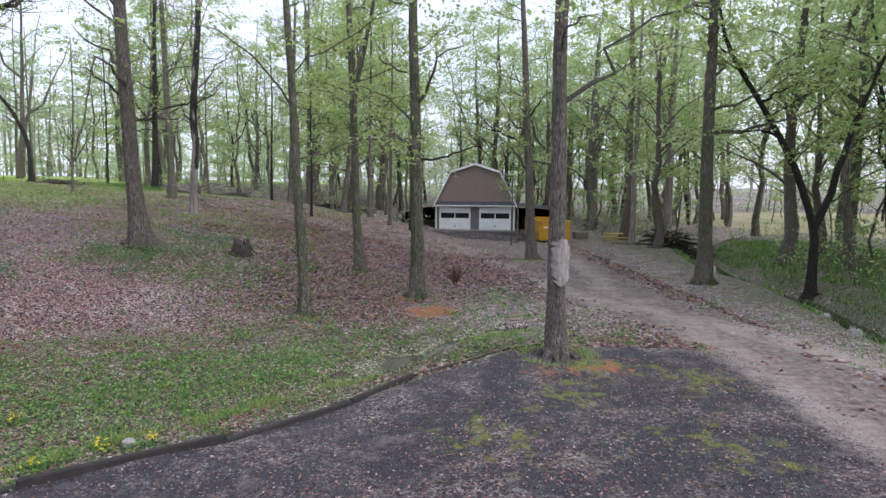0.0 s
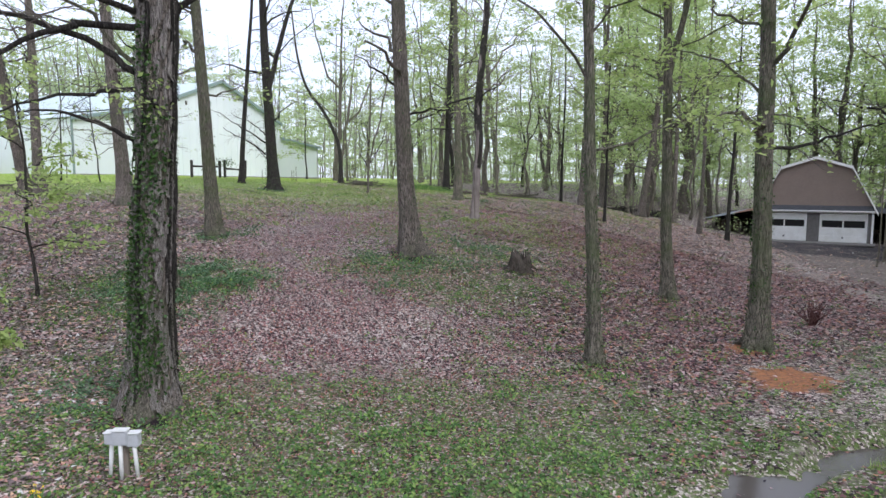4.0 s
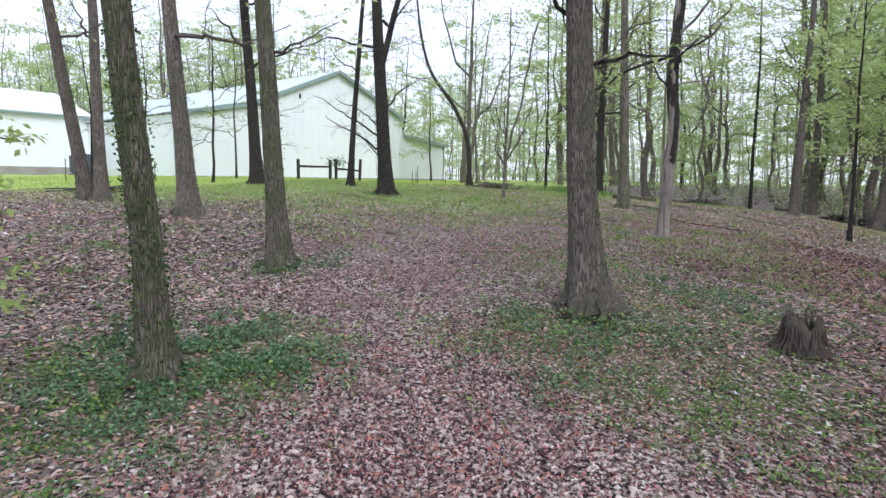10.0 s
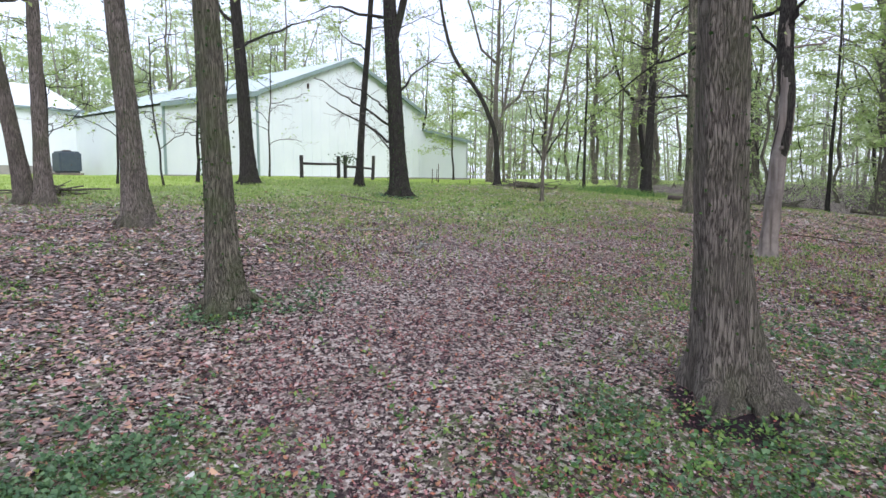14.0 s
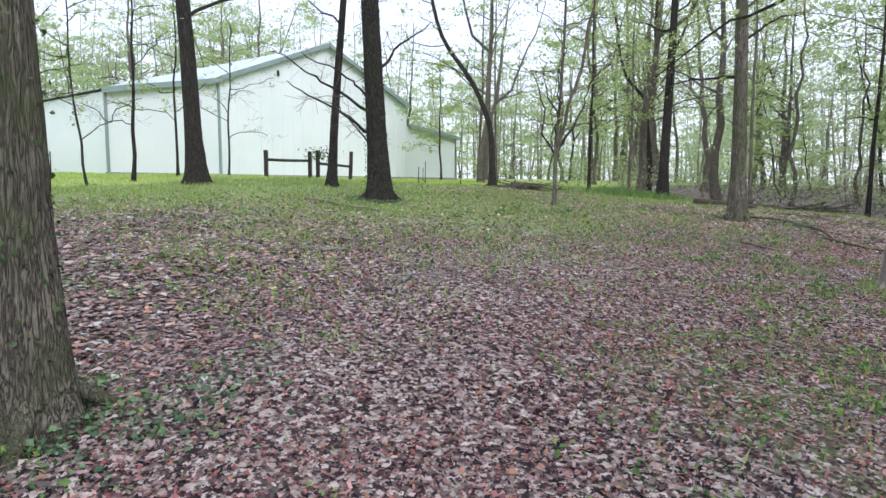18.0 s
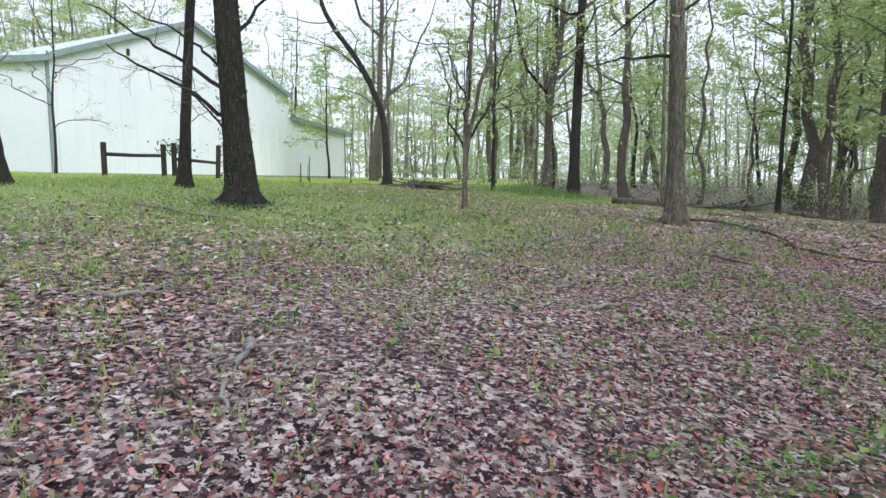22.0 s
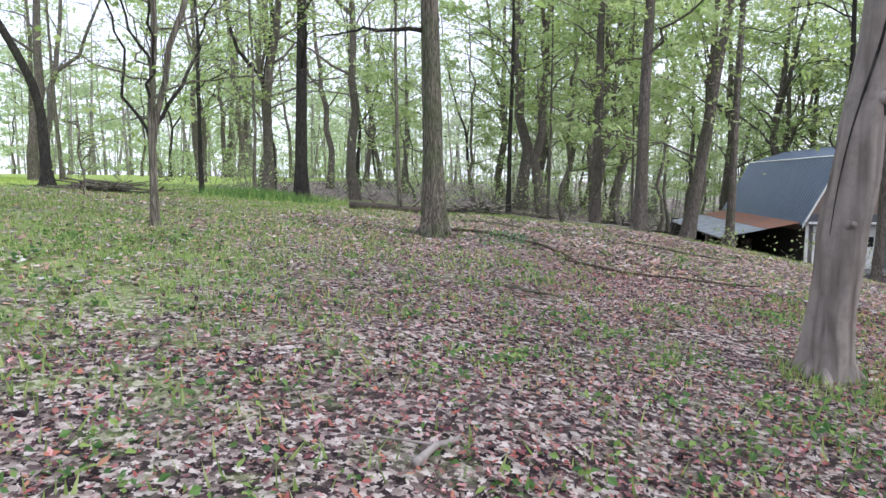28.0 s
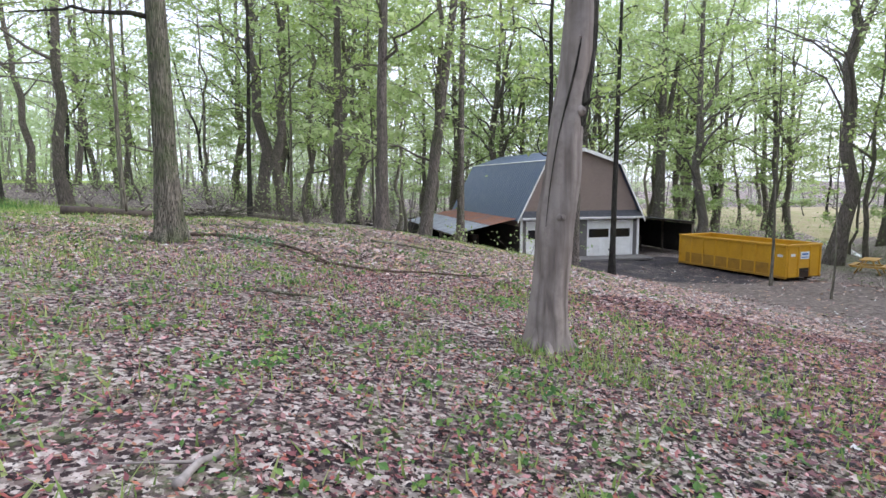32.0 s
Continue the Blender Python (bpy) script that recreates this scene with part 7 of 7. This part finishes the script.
TRAIL = ((-15.2, 18.6, 0.9, 1.0), (-14.1, 19.2, 0.7, 1.0), (-15.7, 17.2, 0.9, 0.9), (-14.2, 17.2, 0.7, 0.6), (-17.0, 18.2, 0.6, 0.5), (-15.9, 19.6, 0.6, 0.8), (-13.3, 15.4, 0.5, 0.4), (-11.2, 21.5, 0.7, 0.22), (-10.4, 22.0, 0.7, 0.22), (-11.5, 22.9, 0.6, 0.22), (-10.7, 23.3, 0.7, 0.22), (-10.0, 24.0, 0.6, 0.25), (-10.6, 27.7, 1.0, 0.2), (-9.6, 24.6, 0.9, 0.2), (-18.2, 22.5, 0.5, 0.9), (-17.4, 23.5, 0.5, 0.4), (-12.4, 23.2, 0.5, 0.4), (-9.2, 27.6, 0.9, 0.4), (-12.0, 13.2, 0.9, 0.6), (-15.5, 41.6, 0.6, 0.3), (-26.0, 35.0, 0.6, 0.8))


def trailing_ivy():
    """Low trailing evergreen leaves that cover the ground round some trees."""
    rng = np.random.default_rng(71)
    xs, ys = [], []
    for cx, cy, r, full in TRAIL:
        k = int(3600 * r * r * full)
        xs.append(cx + rng.normal(size=k) * r * 0.75), ys.append(cy + rng.normal(size=k) * r * 0.75)
    x, y = np.concatenate(xs), np.concatenate(ys)
    keep = patchy(x, y, 0.5, 33) > 0.3
    x, y = x[keep], y[keep]
    B = Build()
    leaves(B, np.stack([x, y, terrain(x, y) + 0.03 + rng.uniform(0, 0.09, len(x))], 1), 0.05, rng, 0.6, 1.25)
    tagged(new("trailing_ivy", B.mesh("trailing_ivy", LEAF_TRAIL, False)), "low trailing blue-green ivy spreading round the trees", "ivy", kind="stuff")


def blades(name, x, y, high, wide, seed, label, mat):
    r = np.random.default_rng(seed)
    k = len(x)
    a, h = r.uniform(0, 6.283, k), high * r.uniform(0.5, 1.4, k)
    lean_ = r.normal(size=(k, 2)) * 0.4 * h[:, None]
    z = terrain(x, y)
    w = wide * r.uniform(0.6, 1.3, k)
    v = np.stack([np.stack([x - w * np.cos(a), y - w * np.sin(a), z - 0.01], 1), np.stack([x + w * np.cos(a), y + w * np.sin(a), z - 0.01], 1), np.stack([x + lean_[:, 0], y + lean_[:, 1], z + h], 1)], 1).reshape(-1, 3)
    B = Build()
    B.v.append(v)
    B.f.extend((np.arange(k)[:, None] * 3 + np.arange(3)[None]).tolist())
    B.n = len(v)
    tagged(new(name, B.mesh(name, mat, False)), label, "grass", kind="stuff")


def grass():
    r, x, y = scatter(260000, (-46, 18), (-14, 60), 41)
    m = mask_at("lawn", x, y)
    keep = r.uniform(0, 1, len(x)) < np.clip(m - 0.1, 0, 1) * 0.8 * (mask_at("mown", x, y) < 0.6) * (0.15 + patchy(x, y, 1.6, 3))
    blades("lawn_grass", x[keep], y[keep], 0.11, 0.014, 1, "bright green grass on the hilltop", GRASS)
    r, x, y = scatter(60000, (-46, 20), (-33, 62), 42)
    keep = r.uniform(0, 1, len(x)) < mask_at("mown", x, y) * 0.8
    blades("mown_grass", x[keep], y[keep], 0.07, 0.022, 6, "short yellow-green mown grass before the barn", GRASS_MOWN)
    r, x, y = scatter(150000, (-33, 25), (-5, 56), 43)
    keep = r.uniform(0, 1, len(x)) < 0.9 * np.where(patchy(x, y, 1.1, 14) > 0.55, 1.0, 0.15) * patchy(x, y, 5.0, 15) * np.clip(along(VIEW_LINE, x, y)[0] / 5, 0.15, 1)
    blades("thin_grass", x[keep], y[keep], 0.095, 0.014, 4, "thin pale grass pushing through the leaves", GRASS)
    # tufts along the timbers, round the puddles and at some trees' feet
    xs, ys = [], []
    spots = [(-5.9 + 5.3 * f - 0.35, 8.7 + 4.9 * f + 0.35) for f in np.clip(r.choice((0.08, 0.2, 0.42, 0.55, 0.83), 120) + r.normal(size=120) * 0.05, 0, 1)] + [(0.6 + 1.9 * f, 16.1 + 1.5 * f) for f in r.uniform(0, 1, 26)]
    spots += [(2.8 + 0.8 * math.cos(q), 14.8 + 0.8 * math.sin(q)) for q in r.uniform(0, 6.28, 26)] + [(-12.9 + r.normal() * 0.7, 33.6 + r.normal() * 0.5) for _ in range(26)] + [(5.5 + r.normal() * 0.45, 36.2 + r.normal() * 0.45) for _ in range(40)]
    spots += [(q, w) for q, w in zip(r.uniform(-22, -8, 36), r.uniform(30, 44, 36))] + [(-23.5 + 3.4 * r.normal() * 0.5, 51.6 + r.normal() * 0.5) for _ in range(150)] + [(-20 + r.normal(), 54.5 + r.normal() * 0.6) for _ in range(80)]
    for sx, sy in spots:
        k = int(r.integers(10, 34))
        xs.append(sx + r.normal(size=k) * 0.10), ys.append(sy + r.normal(size=k) * 0.10)
    blades("grass_tufts", np.concatenate(xs), np.concatenate(ys), 0.11, 0.009, 2, "tufts of bright green grass", GRASS)
    k = 3600
    x, y = -24.2 + r.normal(size=k) * 1.1, 51.8 + r.normal(size=k) * 0.8
    blades("tall_grass", x, y, 0.36, 0.016, 5, "clump of tall dark green grass at the wood's edge", LEAF_WEED)
    # rank growth on the creek's far bank
    r, x, y = scatter(60000, (11.5, 8), (33, 52), 51)
    bank = along(CREEK, x, y)[0]
    beyond = x > np.interp(y, CREEK[:, 1], CREEK[:, 0])
    keep = (bank > 1.0) & (patchy(x, y, 2.2, 5) > 0.3) & (beyond | ((bank < 1.9) & (patchy(x, y, 1.3, 6) > 0.6)))
    blades("bank_grass", x[keep], y[keep], 0.30, 0.022, 3, "rank green growth on the creek bank", LEAF_WEED)


def undergrowth():
    """Low leafy brush below the woods' edge and on the creek bank."""
    rng = np.random.default_rng(61)
    st, lf = Build(), Build()
    n_ = 0
    while n_ < 330:
        x, y = rng.uniform(-42, 34), rng.uniform(14, 92)
        if not may_stand(x, y) or y < 20 and x < 0:
            continue
        n_ += 1
        h, z = rng.uniform(0.7, 2.6), floor_at(x, y)
        for _ in range(5):
            e = np.array([x + rng.normal() * 0.5 * h, y + rng.normal() * 0.5 * h, z + h * rng.uniform(0.6, 1.1)])
            tube(st, bend((x, y, z - 0.05), e, 0.06, 4, rng), [0.016, 0.012, 0.008, 0.004], 3)
        k = rng.integers(40, 120)
        c = np.array((x, y, z + h * 0.65)) + rng.normal(size=(k, 3)) * np.array([0.5, 0.5, 0.28]) * h
        c[:, 2] = np.maximum(c[:, 2], z + 0.05)
        leaves(lf, c, 0.085, rng, 0.5)
    tagged(new("undergrowth_stems", st.mesh("undergrowth_stems", TWIG)), "thin brown stems of woodland brush", "brush", kind="stuff")
    tagged(new("undergrowth_leaves", lf.mesh("undergrowth_leaves", LEAF_WOOD)), "light green leaves of woodland brush", "brush", kind="stuff")


def gravel_stones():
    """Small dark and pale stones that lie loose on the gravel."""
    rng, x, y = scatter(60000, (-8, 2), (8, 16), 81)
    keep = (mask_at("gravel", x, y) > 0.5) & (rng.uniform(0, 1, len(x)) < 0.35 + 0.65 * patchy(x, y, 0.9, 19))
    x, y = x[keep], y[keep]
    k = len(x)
    r, a = 0.010 + 0.020 * rng.beta(1.2, 3.5, k), rng.uniform(0, 6.283, k)
    corner = a[:, None] + np.array([0.0, 2.1, 4.2])[None] + rng.normal(size=(k, 3)) * 0.3
    z = terrain(x, y)
    foot = np.stack([x[:, None] + r[:, None] * np.cos(corner), y[:, None] + r[:, None] * np.sin(corner), np.repeat(z[:, None] - 0.003, 3, 1)], -1)
    tip = np.stack([x, y, z + r * rng.uniform(0.5, 1.0, k)], -1)[:, None, :]
    B = Build()
    B.v.append(np.concatenate([foot, tip], 1).reshape(-1, 3))
    B.f.extend(((np.arange(k) * 4)[:, None, None] + np.array([(0, 1, 3), (1, 2, 3), (2, 0, 3)])[None]).reshape(-1, 3).tolist())
    B.n = 4 * k
    tagged(new("gravel_stones", B.mesh("gravel_stones", STONE, False)), "loose dark and pale gravel stones", "gravel", kind="stuff")


STONE = leafy("gravel_stone", (0.02, 0.019, 0.024), (0.085, 0.080, 0.088), (0.36, 0.34, 0.33), 0.0, 0.8)
litter()
gravel_stones()
weeds()
trailing_ivy()
grass()
undergrowth()

PETAL = material("yellow_petals", (0.80, 0.56, 0.02), 0.6)


def flowers(x, y, seed):
    rng = np.random.default_rng(seed)
    t = thing("flower_clump", pose(x, y, floor_at(x, y)), "small clump of yellow flowers in the weeds", "flower", "yellow flowers")
    a, b = Build(), Build()
    for _ in range(9):
        p = rng.normal(size=2) * 0.08
        h = rng.uniform(0.10, 0.22)
        tube(a, [(p[0] * 0.4, p[1] * 0.4, 0), (*p, h)], [0.006, 0.004], 4)
        leaves(b, np.array([(*p, h)]) + rng.normal(size=(5, 3)) * 0.012, 0.026, rng, 0.6, 1.2)
    c = rng.normal(size=(20, 3)) * np.array([0.09, 0.09, 0.02]) + np.array([0, 0, 0.06])
    leaves(a, c, 0.05, rng, 0.4)
    tagged(part("stalk_tuft", a.mesh("stalk_tuft", LEAF_WEED), t), kind="stuff")
    tagged(part("petals", b.mesh("petals", PETAL), t, "yellow petals"), kind="stuff")


for k, (fx, fy) in enumerate(((-7.4, 10.9), (-6.4, 8.7), (-5.9, 9.0), (-5.2, 9.6), (-8.0, 10.2), (-9.7, 10.6), (-4.6, 9.9))):
    flowers(fx, fy, 300 + k)


def rock(x, y, s, seed, label):
    bm = bmesh.new()
    bmesh.ops.create_icosphere(bm, subdivisions=3, radius=s)
    for v in bm.verts:
        q = noise.noise(v.co * (2.2 / s) + Vector((seed, 0, 0)))
        v.co *= 1 + 0.35 * q
        v.co.z *= 0.7
    me = bpy.data.meshes.new("rock")
    bm.to_mesh(me)
    bm.free()
    me.materials.append(CONCRETE)
    ob = tagged(new("rock", me), label, "rock")
    ob.location = (x, y, floor_at(x, y) + s * 0.3)


rock(-4.95, 9.85, 0.11, 3, "pale stone in the grass beside the timber edging")
for k in range(9):
    q = 0.32 * k
    rock(13.6 + 0.55 * math.sin(k * 1.9) + 0.12 * k, 15.5 + 1.1 * k, 0.22 + 0.08 * math.sin(k * 2.7), k + 5, "grey stone at the creek's edge")
